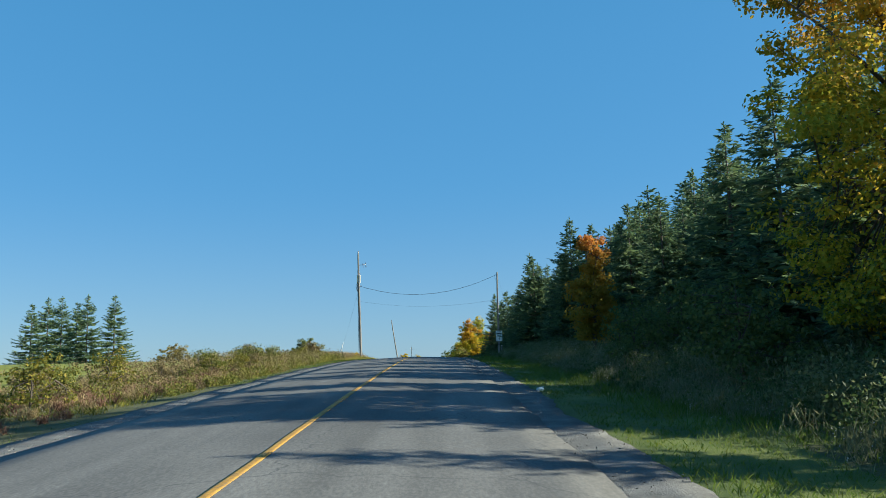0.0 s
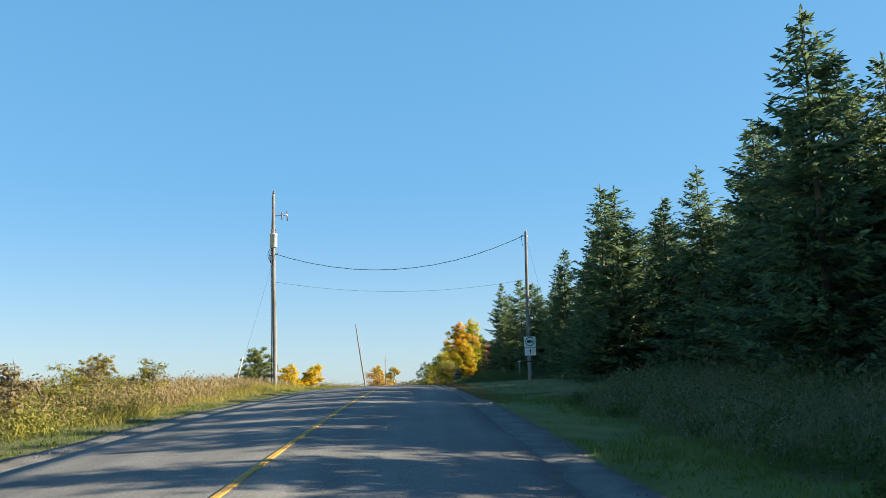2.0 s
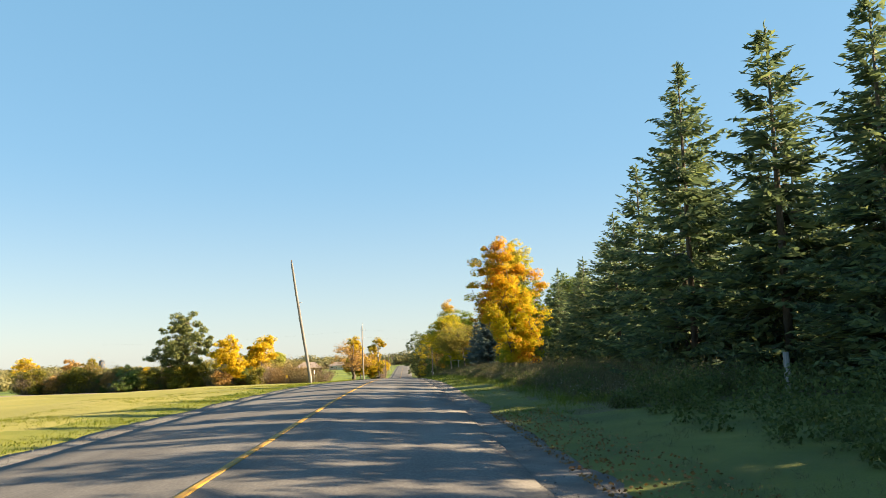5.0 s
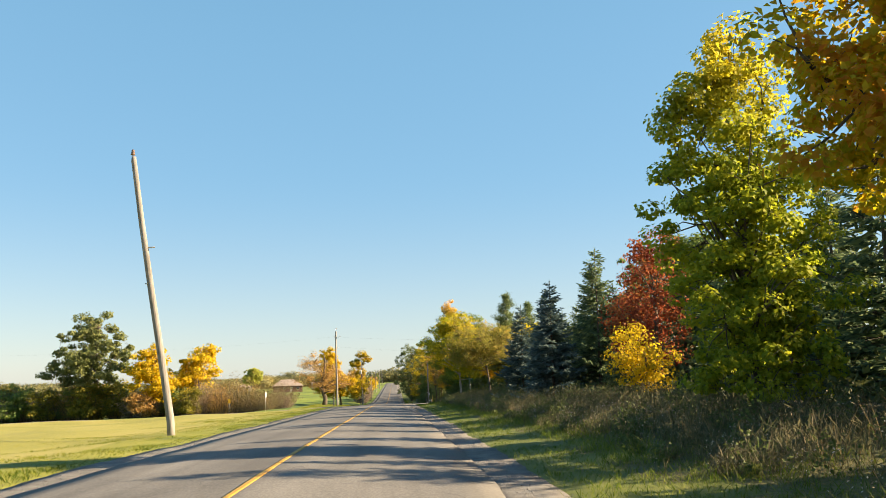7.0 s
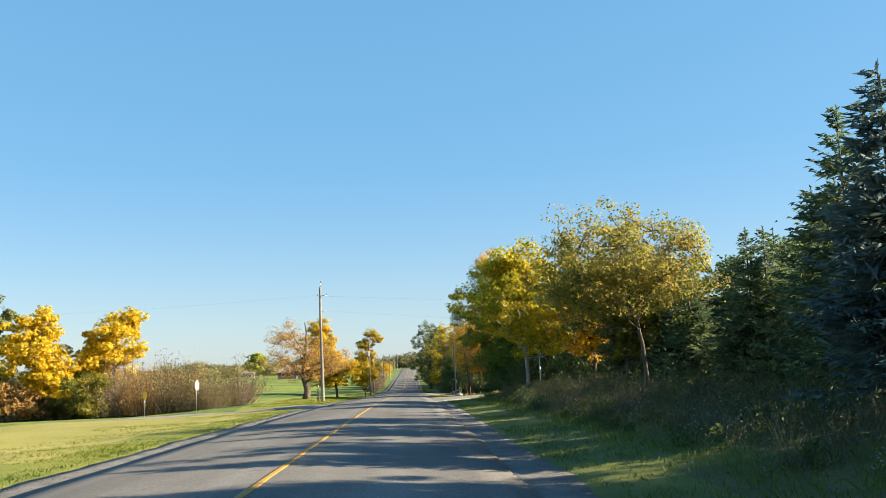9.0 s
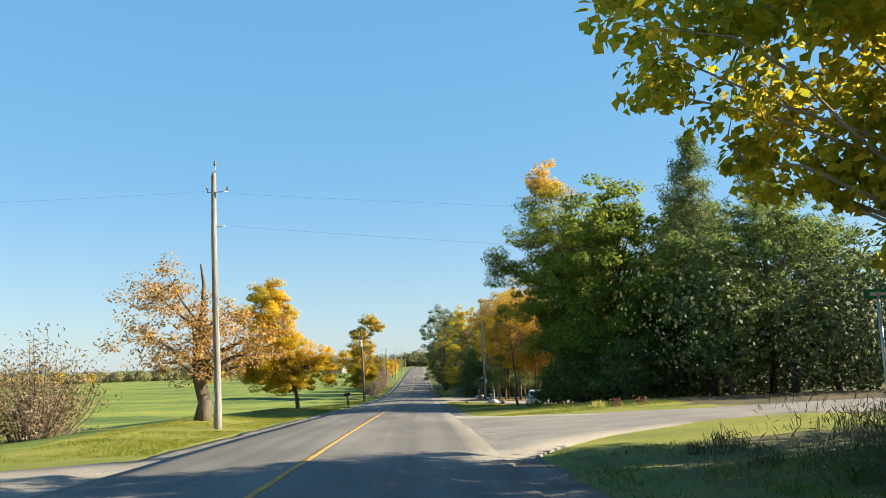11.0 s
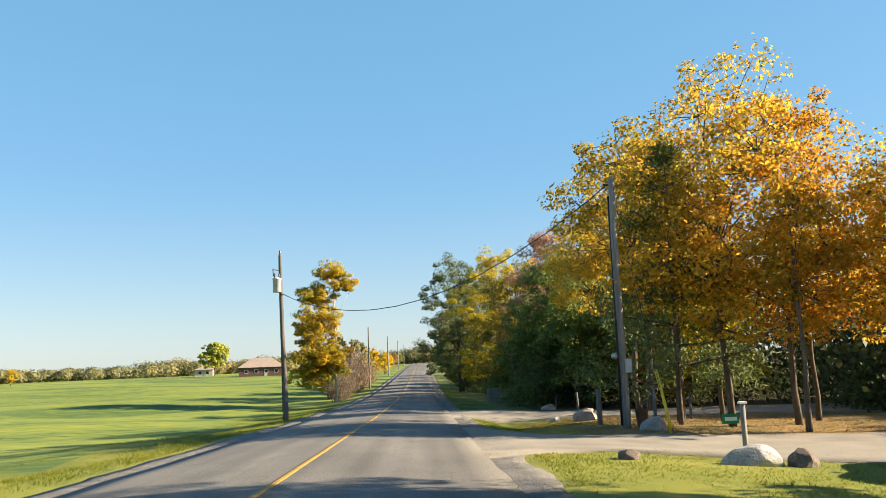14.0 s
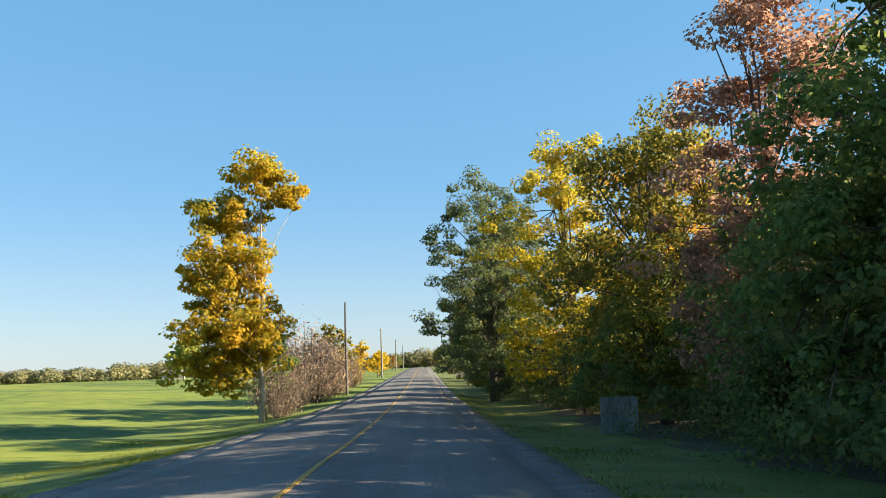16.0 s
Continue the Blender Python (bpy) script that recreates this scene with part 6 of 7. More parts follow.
stop_sign = sign_on_post("stop_sign", "bare grey back of an octagonal sign on a steel post", -12.55, 239.05, 2.12, 81, octagon(0.36), SIGN_BACK)
marker_sign = sign_on_post("marker_sign", "small yellow marker sign on a thin post", -17.55, 244.2, 1.75, 0, box_bm(0.28, 0.01, 0.48, 0.004, (0, -0.03, 1.55)), SIGN_YELLOW)
street_sign = sign_on_post("street_sign", "green street-name blade on a grey post", 10.2, 235.2, 2.4, 0, box_bm(0.62, 0.02, 0.17, 0.004, (0.05, 0, 2.35)), SIGN_GREEN, 0.03)
part("name_bar", box_bm(0.4, 0.004, 0.06, 0, (0.05, -0.013, 2.35)), SIGN_WHITE, street_sign)
board = thing("lawn_sign", "orange-red and white board on two posts on the lawn", "sign", -22.6, 143.0, turn=-12)
for dx in (-0.5, 0.5):
    part("post", box_bm(0.07, 0.07, 1.5, 0.01, (dx, 0.04, 0.6)), WHITE_PLANK, board)
part("board", box_bm(1.25, 0.03, 0.95, 0.008, (0, 0, 0.85)), SIGN_RED, board)
for k in range(3):
    part("text_bar", box_bm(0.8 - 0.15 * k, 0.006, 0.06, 0, (0, -0.018, 1.05 - 0.2 * k)), SIGN_WHITE, board)


# ---- rocks, posts and roadside things ----
def rock(label, x, y, size, seed, material=ROCK, turn=0.0, group="boulders"):
    """A broken, flat-footed boulder."""
    pick = random.Random(seed)
    cuts = [(Vector((pick.uniform(-1, 1), pick.uniform(-1, 1), pick.uniform(-0.1, 1))).normalized(), pick.uniform(0.3, 0.42)) for _ in range(8)]
    bm = bmesh.new()
    bmesh.ops.create_icosphere(bm, subdivisions=4, radius=0.5)
    for v in bm.verts:
        n = noise.noise(v.co * 2.2 + Vector((seed, 0, 0))) * 0.26 + noise.noise(v.co * 6 + Vector((0, seed, 0))) * 0.07
        v.co *= 1 + n
        for way, reach in cuts:
            over = v.co.dot(way) - reach
            if over > 0:
                v.co -= way * over * 0.92
        v.co.z = max(v.co.z, -0.3)
        v.co = Vector((v.co.x * size[0], v.co.y * size[1], (v.co.z + 0.28) * size[2] * 1.25))
    mesh = bpy.data.meshes.new("boulder")
    bm.to_mesh(mesh)
    bm.free()
    mesh.materials.append(material)
    return place_mesh("boulder", mesh, label, "boulder", group, at=pose(x, y, ground_z(x, y) - 0.03, 0, 0, turn))


PALE_ROCK = surface("pale_limestone", [(0.0, (0.16, 0.16, 0.165)), (0.45, (0.34, 0.34, 0.345)), (1.0, (0.5, 0.5, 0.49))], scale=3, fine=25, rough=0.9, bump=0.7, bump_size=0.02)
DARK_ROCK = surface("dark_brown_stone", [(0.0, (0.07, 0.055, 0.045)), (0.6, (0.16, 0.13, 0.11)), (1.0, (0.25, 0.21, 0.18))], scale=3, fine=25, rough=0.95, bump=0.8, bump_size=0.02)
rock("long pale grey boulder on the lawn by the drive", 8.3, 296.75, (1.3, 0.65, 0.42), 3.1, PALE_ROCK, 8)
rock("round dark brown boulder beside a pale one", 9.15, 296.6, (0.5, 0.5, 0.42), 7.4, DARK_ROCK)
rock("small brown stone in the lawn", 6.05, 297.1, (0.5, 0.4, 0.26), 5.5, DARK_ROCK)
rock("pale granite boulder on leaf-strewn grass", 8.4, 314.0, (1.0, 0.7, 0.55), 1.3, ROCK)
rock("pale granite boulder at the foot of a pole", 8.95, 306.2, (0.85, 0.6, 0.52), 9.9, ROCK)
rock("pale granite boulder at the wood's edge", 9.0, 328.0, (0.9, 0.6, 0.4), 4.2, ROCK)
rock("small pale stone beside the drive", 7.7, 317.4, (0.5, 0.4, 0.3), 6.6, ROCK)


def post(label, x, y, height, w=0.11, wood=GREY_WOOD, lean=(0, 0), cap=None):
    root = thing("wooden_post", label, "post", x, y, group="roadside posts")
    part("stake", tube_mesh("stake", [(0, 0, -0.2), (lean[0], lean[1], height)], [w / 2 * 1.05, w / 2], wood, 10), None, root)
    if cap:
        part("cap", box_bm(w * 1.5, w * 1.5, 0.05, 0.01, (lean[0], lean[1], height + 0.02)), cap, root)
    return root


post("grey wooden post on the grass between the drives", 7.95, 309.2, 1.15, 0.17)
post("leaning grey stake behind a boulder", 8.25, 314.6, 1.1, 0.09, lean=(-0.08, 0))
post("thin grey post beside the utility pole", 9.1, 306.6, 1.25, 0.1)
post("weathered post at the lawn's edge with a pale top", 10.1, 109.7, 1.5, 0.13, POLE_WOOD, cap=SIGN_WHITE)
post("short weathered post in the weeds", 9.6, 117.5, 0.9, 0.12, POLE_WOOD)
for k, (x, y) in enumerate(((9.6, 329.5), (10.4, 316.5), (12.6, 314.5))):
    post("short grey post by the drive", x, y, 0.7 + 0.1 * k, 0.1)
number_post = post("white-capped post with a small green plate behind a boulder", 8.42, 297.5, 1.1, 0.1, POLE_WOOD, cap=SIGN_WHITE)
part("plate", box_bm(0.34, 0.012, 0.19, 0.004, (-0.26, 0, 0.82)), SIGN_GREEN, number_post, "dark green plate")
part("plate_bar", box_bm(0.24, 0.004, 0.07, 0, (-0.25, -0.009, 0.82)), SIGN_WHITE, number_post, "pale bar")

mailbox = thing("mailbox", "black rural mailbox on a grey wooden post", "mailbox", -3.95, 290.84, turn=4)
mailbox.matrix_basis = mailbox.matrix_basis @ pose(0, 0, 0, 0, -6, 0) @ Matrix.Scale(0.92, 4)
part("post", box_bm(0.14, 0.14, 1.25, 0.015, (0, 0, 0.45)), GREY_WOOD, mailbox)
part("shelf", box_bm(0.5, 0.2, 0.04, 0.008, (0.02, 0, 1.06)), GREY_WOOD, mailbox)
arch = [(-0.13, 1.08), (0.13, 1.08)] + [(0.13 * math.cos(a), 1.2 + 0.13 * math.sin(a)) for a in (math.pi * k / 10 for k in range(11))]
shell_v = [(s, x, z) for s in (-0.3, 0.26) for x, z in arch]
n_arch = len(arch)
part("box", mesh_of("box", shell_v, [tuple(range(n_arch))[::-1], tuple(range(n_arch, 2 * n_arch))] + [(k, (k + 1) % n_arch, n_arch + (k + 1) % n_arch, n_arch + k) for k in range(n_arch)], BLACK), None, mailbox, "black steel box")
part("door", mesh_of("door", [(0.262 + d, x * 0.96, 1.08 + (z - 1.08) * 0.97) for d in (0, 0.012) for x, z in arch], [tuple(range(n_arch))[::-1], tuple(range(n_arch, 2 * n_arch))] + [(k, (k + 1) % n_arch, n_arch + (k + 1) % n_arch, n_arch + k) for k in range(n_arch)], plain("blue_grey_door", (0.2, 0.28, 0.5), 0.4)), None, mailbox, "blue-grey door")
part("flag", box_bm(0.12, 0.01, 0.05, 0.003, (-0.1, -0.14, 1.3)), SIGN_RED, mailbox)

crib = thing("plank_crib", "weathered white plank box, greyed for the shade of dark trees", "crib", 7.45, 345.6, turn=12)
crib.matrix_basis = crib.matrix_basis @ Matrix.Scale(0.78, 4)
# WHITE_PLANK darkened to grey for the shade the box stands in.
SHADED_PLANK = surface("shade_greyed_planks", [(0.0, (0.1, 0.1, 0.095)), (0.5, (0.22, 0.22, 0.21)), (1.0, (0.36, 0.36, 0.34))], scale=3, fine=30, rough=0.9, bump=0.5, bump_size=0.01, stretch=(1, 1, 0.2))
for k in range(9):
    part("plank", box_bm(0.15, 0.03, 1.35 + 0.06 * math.sin(k * 2.1), 0.006, (-0.68 + k * 0.17, 0, 0.66)), SHADED_PLANK, crib)
for k in range(6):
    part("plank", box_bm(0.03, 0.15, 1.3 + 0.05 * math.sin(k * 1.7), 0.006, (0.76, 0.1 + k * 0.17, 0.64)), SHADED_PLANK, crib)
for z in (0.25, 1.1):
    part("rail", box_bm(1.5, 0.05, 0.09, 0.008, (0, 0.045, z)), SHADED_PLANK, crib)


# ---- the white car ----
PAINT = plain("white_car_paint", (0.72, 0.74, 0.77), 0.22)
GLASS = plain("dark_car_glass", (0.012, 0.014, 0.017), 0.05)
TAIL = plain("red_tail_lamp", (0.32, 0.015, 0.015), 0.15)
TRIM = plain("black_plastic_trim", (0.015, 0.015, 0.016), 0.5)
ALLOY = plain("silver_alloy", (0.5, 0.5, 0.52), 0.3, 0.9)


def loft(rows, close=True):
    """Skin over equal rings of points."""
    n = len(rows[0])
    v = [p for row in rows for p in row]
    f = [(k * n + i, k * n + (i + 1) % n, (k + 1) * n + (i + 1) % n, (k + 1) * n + i) for k in range(len(rows) - 1) for i in range(n if close else n - 1)]
    return v, f + ([tuple(range(n))[::-1], tuple(range(len(v) - n, len(v)))] if close else [])


car = thing("parked_car", "white four-door sedan parked on the lawn", "car", 11.88, 294.8, turn=-4.9, z=ground_z(11.5, 294.8) + 0.02)


def body_ring(y, w, low, belt, crown):
    return [(-w * 0.9, y, low), (w * 0.9, y, low), (w * 0.985, y, low + 0.1), (w, y, low + 0.3), (w * 0.995, y, belt - 0.18), (w * 0.96, y, belt - 0.04), (w * 0.86, y, belt + 0.02), (w * 0.4, y, crown), (-w * 0.4, y, crown), (-w * 0.86, y, belt + 0.02), (-w * 0.96, y, belt - 0.04), (-w * 0.995, y, belt - 0.18), (-w, y, low + 0.3), (-w * 0.985, y, low + 0.1)]


part("body", mesh_of("body", *loft([body_ring(*r) for r in ((-2.42, 0.74, 0.42, 0.86, 0.88), (-2.38, 0.86, 0.3, 1.0, 1.04), (-2.2, 0.9, 0.26, 1.04, 1.1), (-1.7, 0.92, 0.22, 1.0, 1.05), (-0.8, 0.92, 0.2, 0.97, 0.99), (0.4, 0.92, 0.2, 0.95, 0.97), (1.0, 0.92, 0.2, 0.93, 1.0), (1.6, 0.91, 0.21, 0.86, 0.94), (2.1, 0.88, 0.22, 0.76, 0.84), (2.38, 0.78, 0.24, 0.66, 0.72), (2.45, 0.6, 0.3, 0.55, 0.6))]), PAINT, True), None, car)


CABIN = np.array(((0.92, 0.87, -1.84, 1.22), (1.05, 0.835, -1.62, 0.98), (1.2, 0.775, -1.36, 0.66), (1.33, 0.71, -1.1, 0.38), (1.4, 0.655, -0.92, 0.16), (1.44, 0.54, -0.7, -0.05), (1.455, 0.3, -0.5, -0.2)))


def cabin_point(a, z, proud=0.0):
    """A place on the cabin's rounded skin, by angle and height."""
    w, back, front = (np.interp(z, CABIN[:, 0], CABIN[:, k]) for k in (1, 2, 3))
    c, q = math.cos(a), math.sin(a)
    x = math.copysign(abs(c) ** 0.42, c) * (w + proud)
    return (x, (back + front) / 2 + math.copysign(abs(q) ** 0.55, q) * ((front - back) / 2 + proud), z)


def cabin_pane(name, a0, a1, z0, z1, label="", slope=0.0):
    """A pane of glass lying just proud of the cabin's skin."""
    rows = [[cabin_point(radians(a), z0 + (z1 - z0) * k / 5 - slope * abs(a - (a0 + a1) / 2) / abs(a1 - a0) * (k / 5), 0.007) for a in np.linspace(a0, a1, 15)] for k in range(6)]
    v, f = loft(rows, False)
    part(name, mesh_of(name, v, f, GLASS, True), None, car, label)


part("cabin", mesh_of("cabin", *loft([[cabin_point(2 * math.pi * k / 64, z) for k in range(64)] for z in (0.92, 1.0, 1.1, 1.2, 1.3, 1.37, 1.4, 1.425, 1.44, 1.45, 1.455)]), PAINT, True), None, car)
cabin_pane("rear_window", -122, -58, 1.02, 1.36, "dark tinted rear window")
cabin_pane("windscreen", 56, 124, 0.98, 1.36)
for base in (0, 180):
    m = 1 if base == 0 else -1
    cabin_pane("side_window", base - 26 * m, base + 1 * m, 0.98, 1.34, "dark side window")
    cabin_pane("side_window", base + 4 * m, base + 33 * m, 0.98, 1.33, "dark side window")
for s in (-1, 1):
    part("mirror", box_bm(0.2, 0.13, 0.14, 0.04, (1.0 * s, 0.72, 1.02)), TRIM, car)
    part("tail_lamp", box_bm(0.34, 0.14, 0.09, 0.03, (0.66 * s, -2.36, 0.89)), TAIL, car)
    part("side_sill", box_bm(0.04, 2.2, 0.08, 0.01, (0.9 * s, 0, 0.24)), TRIM, car)
    part("door_handle", box_bm(0.03, 0.2, 0.03, 0.01, (0.925 * s, -0.4, 0.82)), PAINT, car)
    for y in (-1.41, 1.41):
        wheel = part("wheel", tube_mesh("wheel", [(d * s, 0, 0) for d in (-0.11, -0.1, 0.1, 0.11)], (0.27, 0.335, 0.335, 0.27), BLACK, 28), None, car, at=pose(0.82 * s, y, 0.335))
        part("rim", tube_mesh("rim", [(d * s, 0, 0) for d in (0.105, 0.118, 0.122)], (0.235, 0.22, 0.05), ALLOY, 20), None, wheel, "silver alloy rim")
        part("arch", mesh_of("arch", *tube([(0.9 * s, y + 0.39 * math.cos(a), 0.34 + 0.39 * math.sin(a)) for a in (math.pi * k / 10 for k in range(11))], [0.03] * 11, 5), TRIM, True), None, car)
part("boot_lip", box_bm(1.4, 0.12, 0.03, 0.012, (0, -2.33, 1.08)), PAINT, car)
part("number_plate", box_bm(0.32, 0.02, 0.14, 0.005, (0, -2.44, 0.76)), plain("dark_plate", (0.08, 0.1, 0.2), 0.4), car)
part("rear_bumper", box_bm(1.5, 0.12, 0.17, 0.04, (0, -2.34, 0.36)), TRIM, car)
for s in (-0.55, 0.55):
    part("exhaust", mesh_of("exhaust", *tube([(s, -2.4, 0.3), (s, -2.5, 0.3)], (0.04, 0.045), 10), ALLOY, True), None, car)

car.matrix_basis = car.matrix_basis @ Matrix.Diagonal((1, 1, 0.94, 1))

# ---- distant buildings ----
ROOF = surface("pale_brown_shingles", [(0.0, (0.2, 0.16, 0.14)), (0.5, (0.28, 0.225, 0.195)), (1.0, (0.35, 0.28, 0.25))], scale=1, fine=8, rough=0.9, bump=0.3, stretch=(1, 1, 3))
BRICK = surface("red_brick_wall", [(0.0, (0.075, 0.04, 0.034)), (0.5, (0.12, 0.06, 0.05)), (1.0, (0.17, 0.09, 0.07))], scale=2, fine=12, rough=0.9, bump=0.3)


def house(name, label, x, y, size, roof_h, wall, roof, turn=0.0):
    """A low house with a hipped roof, door and windows on its road side."""
    w, d, h = size
    root = thing(name, label, "house", x, y, turn=turn, sink=0.1)
    part("wall", box_bm(w, d, h, 0, (0, 0, h / 2)), wall, root)
    e = 0.5
    v = [(-w / 2 - e, -d / 2 - e, h), (w / 2 + e, -d / 2 - e, h), (w / 2 + e, d / 2 + e, h), (-w / 2 - e, d / 2 + e, h), (-w * 0.22, 0, h + roof_h), (w * 0.22, 0, h + roof_h)]
    part("roof", mesh_of("roof", v, [(0, 1, 5, 4), (1, 2, 5), (2, 3, 4, 5), (3, 0, 4), (3, 2, 1, 0)], roof), None, root)
    for k in range(max(2, int(w / 3))):
        wx = -w / 2 + (k + 0.7) * w / (max(2, int(w / 3)) + 0.4)
        win = part("window", box_bm(1.2, 0.08, 1.1, 0.01, (wx, -d / 2 - 0.02, h * 0.58)), SIGN_WHITE, root)
        part("pane", box_bm(1.0, 0.04, 0.9, 0, (wx, -d / 2 - 0.06, h * 0.58)), GLASS, win)
    part("door", box_bm(0.95, 0.07, 2.05, 0.01, (w * 0.1, -d / 2 - 0.02, 1.03)), WHITE_PLANK, root)
    return root


house("farmhouse", "distant low brick house with a pale hipped roof", -49.0, 557.0, (13.5, 9.0, 2.9), 3.0, BRICK, ROOF, 8)
house("garden_shed", "small white shed beside a distant house", -74.0, 585.0, (6.0, 4.0, 2.4), 1.0, WHITE_PLANK, ROOF, 5)
house("farmhouse", "far white farmhouse among trees", -40.0, 640.0, (10.0, 8.0, 2.8), 2.2, WHITE_PLANK, ROOF, -10)
silo = thing("silo", "tall dark blue-grey silo beyond the fields", "silo", -205, 700)
part("tower", tube_mesh("tower", [(0, 0, z) for z in (-1, 0, 4, 8, 11)], (1.9, 1.9, 1.9, 1.9, 1.9), plain("dark_blue_steel", (0.07, 0.09, 0.12), 0.6), 24), None, silo)
part("dome", tube_mesh("dome", [(0, 0, z) for z in (11, 11.5, 12.1, 12.4)], (1.92, 1.6, 0.9, 0.1), plain("dark_silo_dome", (0.09, 0.11, 0.14), 0.5), 24), None, silo)

# ---- low plants and litter ----
def clumps(name, label, material, seed, count, region, size, leaf, per=60, flat=0.6, stems=False):
    """Low leafy growth in rounded clumps."""
    rng = np.random.default_rng(seed)
    spots = []
    for _ in range(count):
        x, y = region(rng.random(), rng.random())
        r = size * rng.uniform(0.5, 1.2) * (bank_rise(y) if x < 0 else edge_rise(x, name))
        d = rng.normal(size=(per, 3))
        d /= np.linalg.norm(d, axis=1, keepdims=True)
        q = d * rng.random((per, 1)) ** 0.4 * np.array([r, r, r * flat])
        spots.append(np.array([x, y, ground_z(x, y) + r * flat * 0.7]) + q)
    spots = np.concatenate(spots)
    if stems:
        v, f = cards(rng, spots, leaf * rng.uniform(0.5, 1.5, len(spots)), leaf * rng.uniform(0.05, 0.12, len(spots)), np.tile([0, 0, 1.0], (len(spots), 1)), 0.6)
    else:
        v, f = cards(rng, spots, leaf * rng.uniform(0.6, 1.4, len(spots)), leaf * rng.uniform(0.35, 0.7, len(spots)))
    return place_mesh(name, quick_mesh(name, v, f, material), label, "plants", kind="stuff")


DARK_UNDERGROWTH = leaves("dark_undergrowth", (0.0405, 0.0607, 0.0243), (0.0878, 0.108, 0.0378), (0.176, 0.176, 0.054), through_light=0.4)
clumps("edge_growth", "dark leafy growth along the verge of the far wood", DARK_SHRUB_LEAF, 38, 300, lambda a, b: (7.7 + 3.6 * a + 0.8 * math.sin(b * 60), 328.5 + 80 * b + (0 if b < 0.2 else 12)), 0.85, 0.13, 64, flat=0.9)
clumps("undergrowth", "dense dark growth between the spruces", DARK_UNDERGROWTH, 39, 170, strip(13.5, 22, 119, 236), 2.0, 0.26, 80, flat=1.1)
clumps("undergrowth", "dark leafy undergrowth beneath the trees", DARK_UNDERGROWTH, 21, 300, strip(10, 20, 2, 84), 1.2, 0.2, 44)
clumps("undergrowth", "dark leafy undergrowth beneath the trees", DARK_UNDERGROWTH, 22, 420, strip(10, 20, 118, 236), 1.2, 0.2, 44)
clumps("undergrowth", "dark leafy undergrowth beneath the trees", DARK_UNDERGROWTH, 23, 200, strip(13, 20, 266, 286), 1.7, 0.18, 80, flat=1.1)
clumps("undergrowth", "dark leafy undergrowth at the wood's edge", DARK_UNDERGROWTH, 24, 260, strip(10.0, 18, 330, 460), 1.6, 0.18, 70, flat=1.0)
clumps("undergrowth", "dark leafy undergrowth at the wood's edge", DARK_UNDERGROWTH, 36, 240, strip(10.6, 32, 328.5, 346), 1.8, 0.22, 80, flat=1.0)
clumps("undergrowth", "dark leafy undergrowth behind the grove", DARK_UNDERGROWTH, 37, 200, strip(21, 34, 296, 328), 2.2, 0.3, 80, flat=1.0)
clumps("roadside_weeds", "low leafy weeds between verge and trees", PALE_WEED, 25, 790, strip(6.3, 11, 3, 68), 0.62, 0.17, 85, 0.75, True)
clumps("roadside_weeds", "low leafy weeds between verge and trees", SHADE_WEED, 26, 1200, strip(6.2, 11, 118, 234), 0.62, 0.17, 85, 0.75, True)
LEAFY_WEED = leaves("leafy_green_weed", (0.046, 0.078, 0.024), (0.092, 0.13, 0.037), (0.17, 0.195, 0.06), through_light=0.4, patch=0.4)
clumps("roadside_weeds", "leafy dark green goldenrod before the trees", LEAFY_WEED, 62, 380, strip(6.1, 11, 119, 234), 0.55, 0.075, 130, 0.85)
clumps("roadside_weeds", "leafy dark green goldenrod before the trees", LEAFY_WEED, 63, 390, strip(6.1, 11, 4, 68), 0.55, 0.075, 130, 0.85)
clumps("roadside_weeds", "tall weeds and goldenrod at the lawn's far side", LEAFY_WEED, 64, 150, strip(6.2, 10.4, 104, 121), 0.5, 0.08, 120, 0.9)
clumps("aster_flowers", "pale aster flowers among the weeds", ASTER, 65, 260, strip(6.3, 9.5, 119, 215), 0.3, 0.035, 26, 1.1)
clumps("aster_flowers", "pale aster flowers among the weeds", ASTER, 66, 150, strip(6.3, 9.5, 30, 74), 0.3, 0.035, 26, 1.1)
clumps("grass_tufts", "short green grass tufts on the shaded lawn", SHADE_WEED, 61, 900, strip(4.8, 12, 74, 118), 0.16, 0.05, 40, 0.6, True)
clumps("bank_weeds", "leafy brown and olive growth on the bank", leaves("bank_growth", (0.15, 0.11, 0.05), (0.28, 0.21, 0.09), (0.4, 0.29, 0.15), (0.2, 0.19, 0.06), through_light=0.3, patch=0.3), 27, 620, strip(-5.6, -12, 4, 94), 0.48, 0.2, 100, 0.8, True)
stalks("ornamental_grass", "spiky yellow-green plant on the lawn", leaves("spiky_leaves", (0.2, 0.22, 0.05), (0.38, 0.38, 0.1), (0.5, 0.46, 0.16), through_light=0.4), 28, 4, strip(9.2, 9.6, 256.5, 256.9), 0.62, lean=0.4, blades=34, width=0.035)
clumps("garden_plant", "reddish dying garden plant on the lawn", leaves("reddish_plant", (0.1, 0.05, 0.03), (0.22, 0.1, 0.06), through_light=0.3), 29, 4, strip(10.2, 11.4, 256.8, 257.3), 0.35, 0.1, 50, 0.8)
POT = plain("brown_glazed_pot", (0.16, 0.07, 0.04), 0.5)
planter = thing("planter", "brown pot of dead stems at the foot of a pole", "planter", 8.86, 307.25)
part("pot", tube_mesh("pot", [(0, 0, z) for z in (0.0, 0.02, 0.3, 0.5, 0.52, 0.56, 0.56, 0.5)], (0.13, 0.14, 0.18, 0.2, 0.22, 0.22, 0.19, 0.17), POT, 18), None, planter)
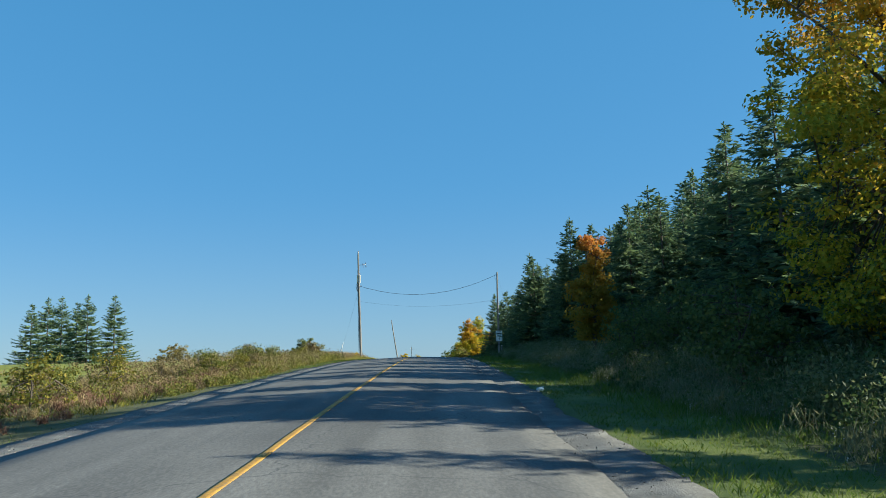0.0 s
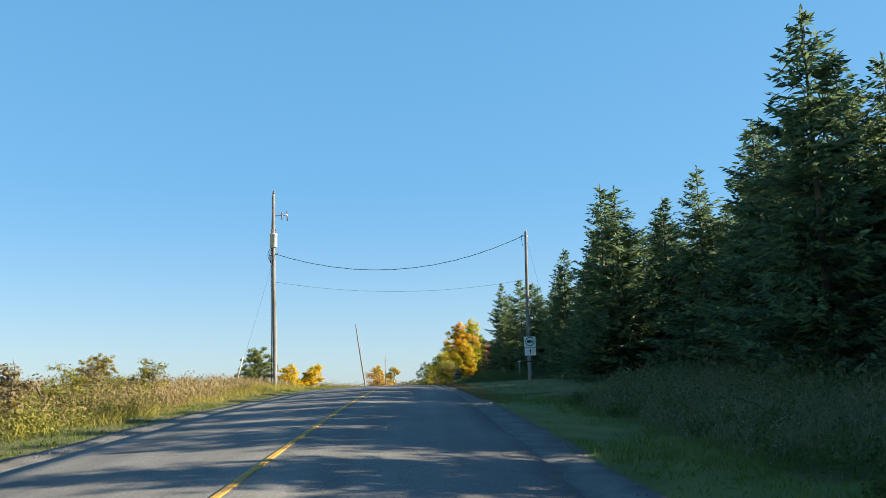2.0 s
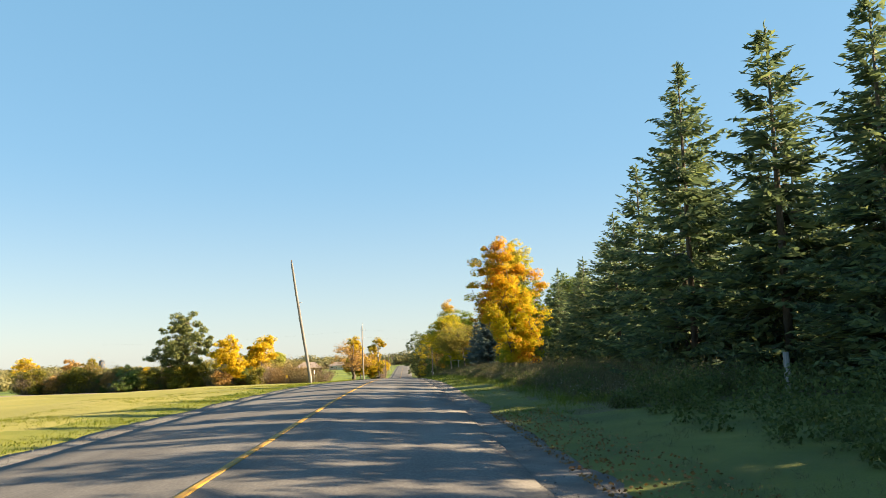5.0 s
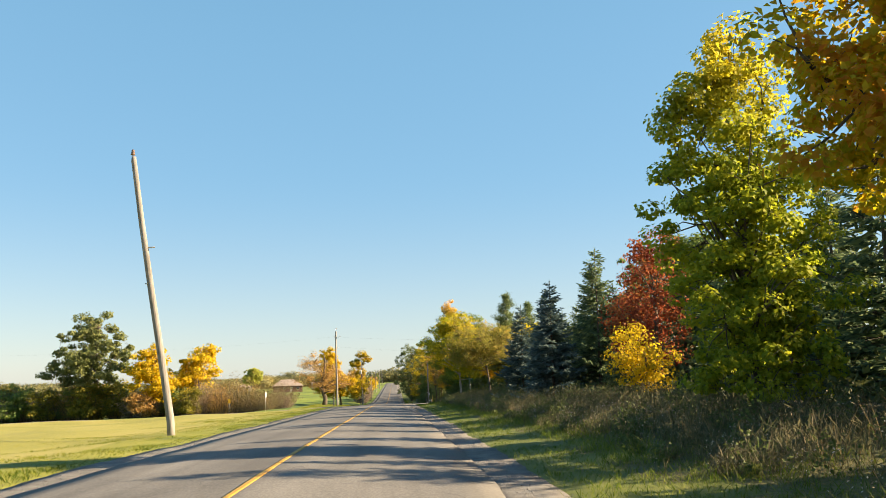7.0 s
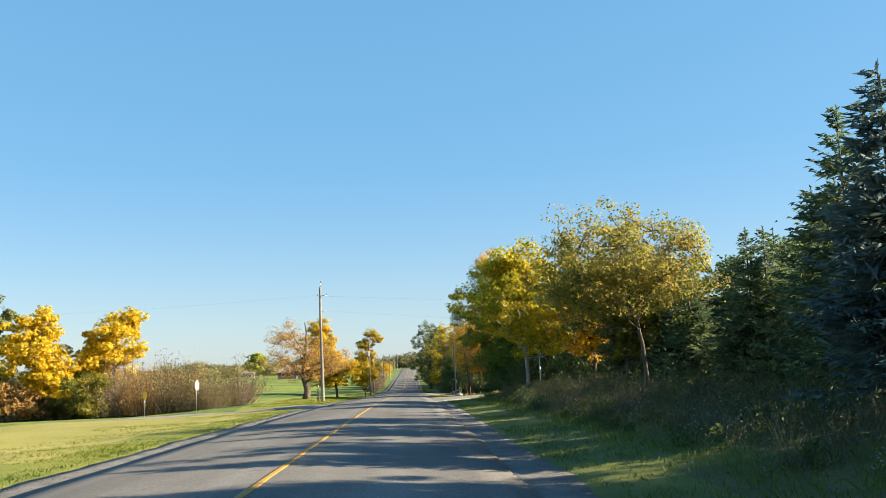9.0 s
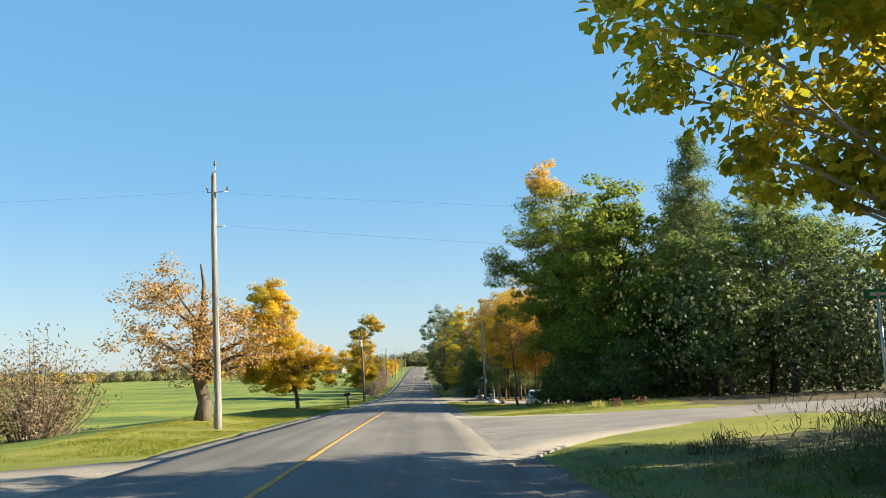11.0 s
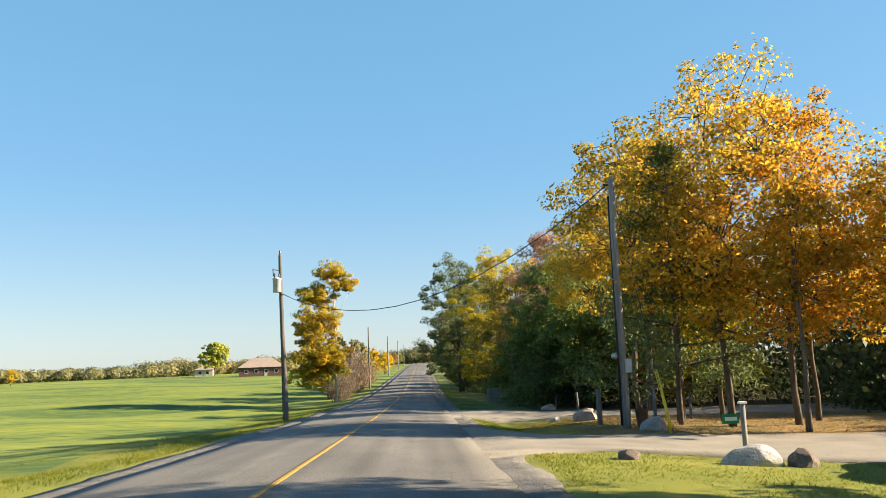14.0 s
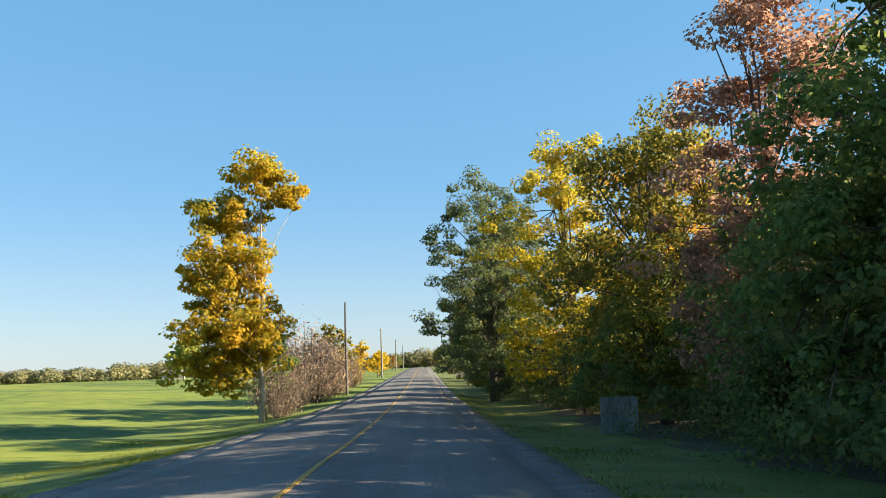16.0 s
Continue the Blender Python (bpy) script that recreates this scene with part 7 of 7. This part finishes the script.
stems = [tube([(0.03 * k - 0.1, 0.02 * (k % 3), 0.45), (0.05 * k - 0.17, 0.03 * (k % 3) - 0.02, 0.9), (0.09 * k - 0.3, 0.05 * (k % 4) - 0.08, 1.15 + 0.12 * (k % 4))], (0.008, 0.006, 0.003), 5) for k in range(8)]
part("stems", mesh_of("stems", *joined(stems), BARK), None, planter)
clumps("pale_bush", "pale green bush with whitish leaves beside the verge", leaves("pale_green_leaves", (0.10, 0.12, 0.04), (0.2, 0.21, 0.08), (0.32, 0.31, 0.16), through_light=0.45), 31, 9, strip(6.9, 8.6, 10.6, 13.2), 0.6, 0.075, 360, 1.0)


def scatter(name, label, material, seed, count, region, size):
    """Fallen leaves lying on the ground."""
    rng = np.random.default_rng(seed)
    at = []
    for _ in range(count):
        x, y = region(rng.random(), rng.random())
        z = ground_z(x, y) if abs(x) > 4.25 else max(ground_z(x, y), road_z(y) + crown(x))
        at.append((x, y, z + 0.025))
    v, f = cards(rng, np.array(at), size * rng.uniform(0.6, 1.3, count), size * 0.7, rng.normal(size=(count, 3)) * np.array([1, 1, 0.12]), 0.1)
    return place_mesh(name, quick_mesh(name, v, f, material), label, "fallen leaves", kind="stuff")


FALLEN = leaves("fallen_leaves", (0.2, 0.11, 0.04), (0.33, 0.2, 0.07), (0.46, 0.32, 0.1), through_light=0.3)
scatter("fallen_leaves", "brown fallen leaves along the verge", leaves("dry_brown_leaves", (0.15, 0.075, 0.03), (0.26, 0.14, 0.05), (0.36, 0.22, 0.08), through_light=0.3), 41, 5200, lambda a, b: (3.9 + 1.3 * a ** 1.4, 68 + 52 * b), 0.05)
scatter("fallen_leaves", "brown fallen leaves on the grass between the drives", FALLEN, 42, 9000, strip(5.5, 17, 304, 319), 0.05)
scatter("fallen_leaves", "fallen leaves along the lawn's edge", FALLEN, 43, 500, strip(4.3, 13, 258, 298), 0.05)
scatter("fallen_leaves", "golden fallen leaves under the maple", FALLEN, 44, 900, strip(-10, -5, 276, 290), 0.055)
scatter("fallen_leaves", "fallen leaves along the wood's edge", FALLEN, 45, 1300, lambda a, b: (3.6 + 4 * a, 327 + 45 * b), 0.05)

clumps("bank_weeds", "green and yellow leafy growth on the bank", GREEN_WEED, 32, 300, strip(-5.2, -9.5, 22, 66), 0.52, 0.075, 110, 0.85)
clumps("bank_weeds", "brown and olive shrubby growth on the bank", SHRUB_LEAF, 35, 220, strip(-5.6, -9.5, 24, 70), 0.52, 0.08, 110, 0.9)
clumps("hedge_growth", "low dull growth along the field's edge", SHRUB_LEAF, 33, 160, strip(-7, -16, 30, 92), 0.5, 0.12, 70, 0.9)
clumps("bank_weeds", "reddish brown dying growth on the bank", leaves("reddish_growth", (0.1, 0.05, 0.035), (0.2, 0.11, 0.07), (0.32, 0.2, 0.12), through_light=0.3), 34, 200, strip(-5.6, -10, 4, 50), 0.52, 0.18, 100, 0.8, True)

PEBBLE = leaves("loose_gravel", (0.1, 0.09, 0.08), (0.17, 0.16, 0.145), (0.28, 0.26, 0.235), through_light=0.01, rough=0.9)
for side, seed in ((-1, 51), (1, 52)):
    ob = scatter("loose_gravel", "loose stones along the road's edge", PEBBLE, seed, 9000, lambda a, b, side=side: (side * (3.35 + 0.85 * a), 2 + 378 * b), 0.026)
    tagged(ob, category="gravel")

litter = thing("paper_scrap", "crumpled scrap of white paper on the shoulder", "litter", 4.25, 20.2)
scrap = bmesh.new()
bmesh.ops.create_icosphere(scrap, subdivisions=2, radius=0.12)
for v in scrap.verts:
    v.co = v.co * (0.75 + 0.6 * noise.noise(v.co * 14)) * 1.0
    v.co.z = max(0.0, v.co.z * 0.55 + 0.05)
part("paper", scrap, SIGN_WHITE, litter)
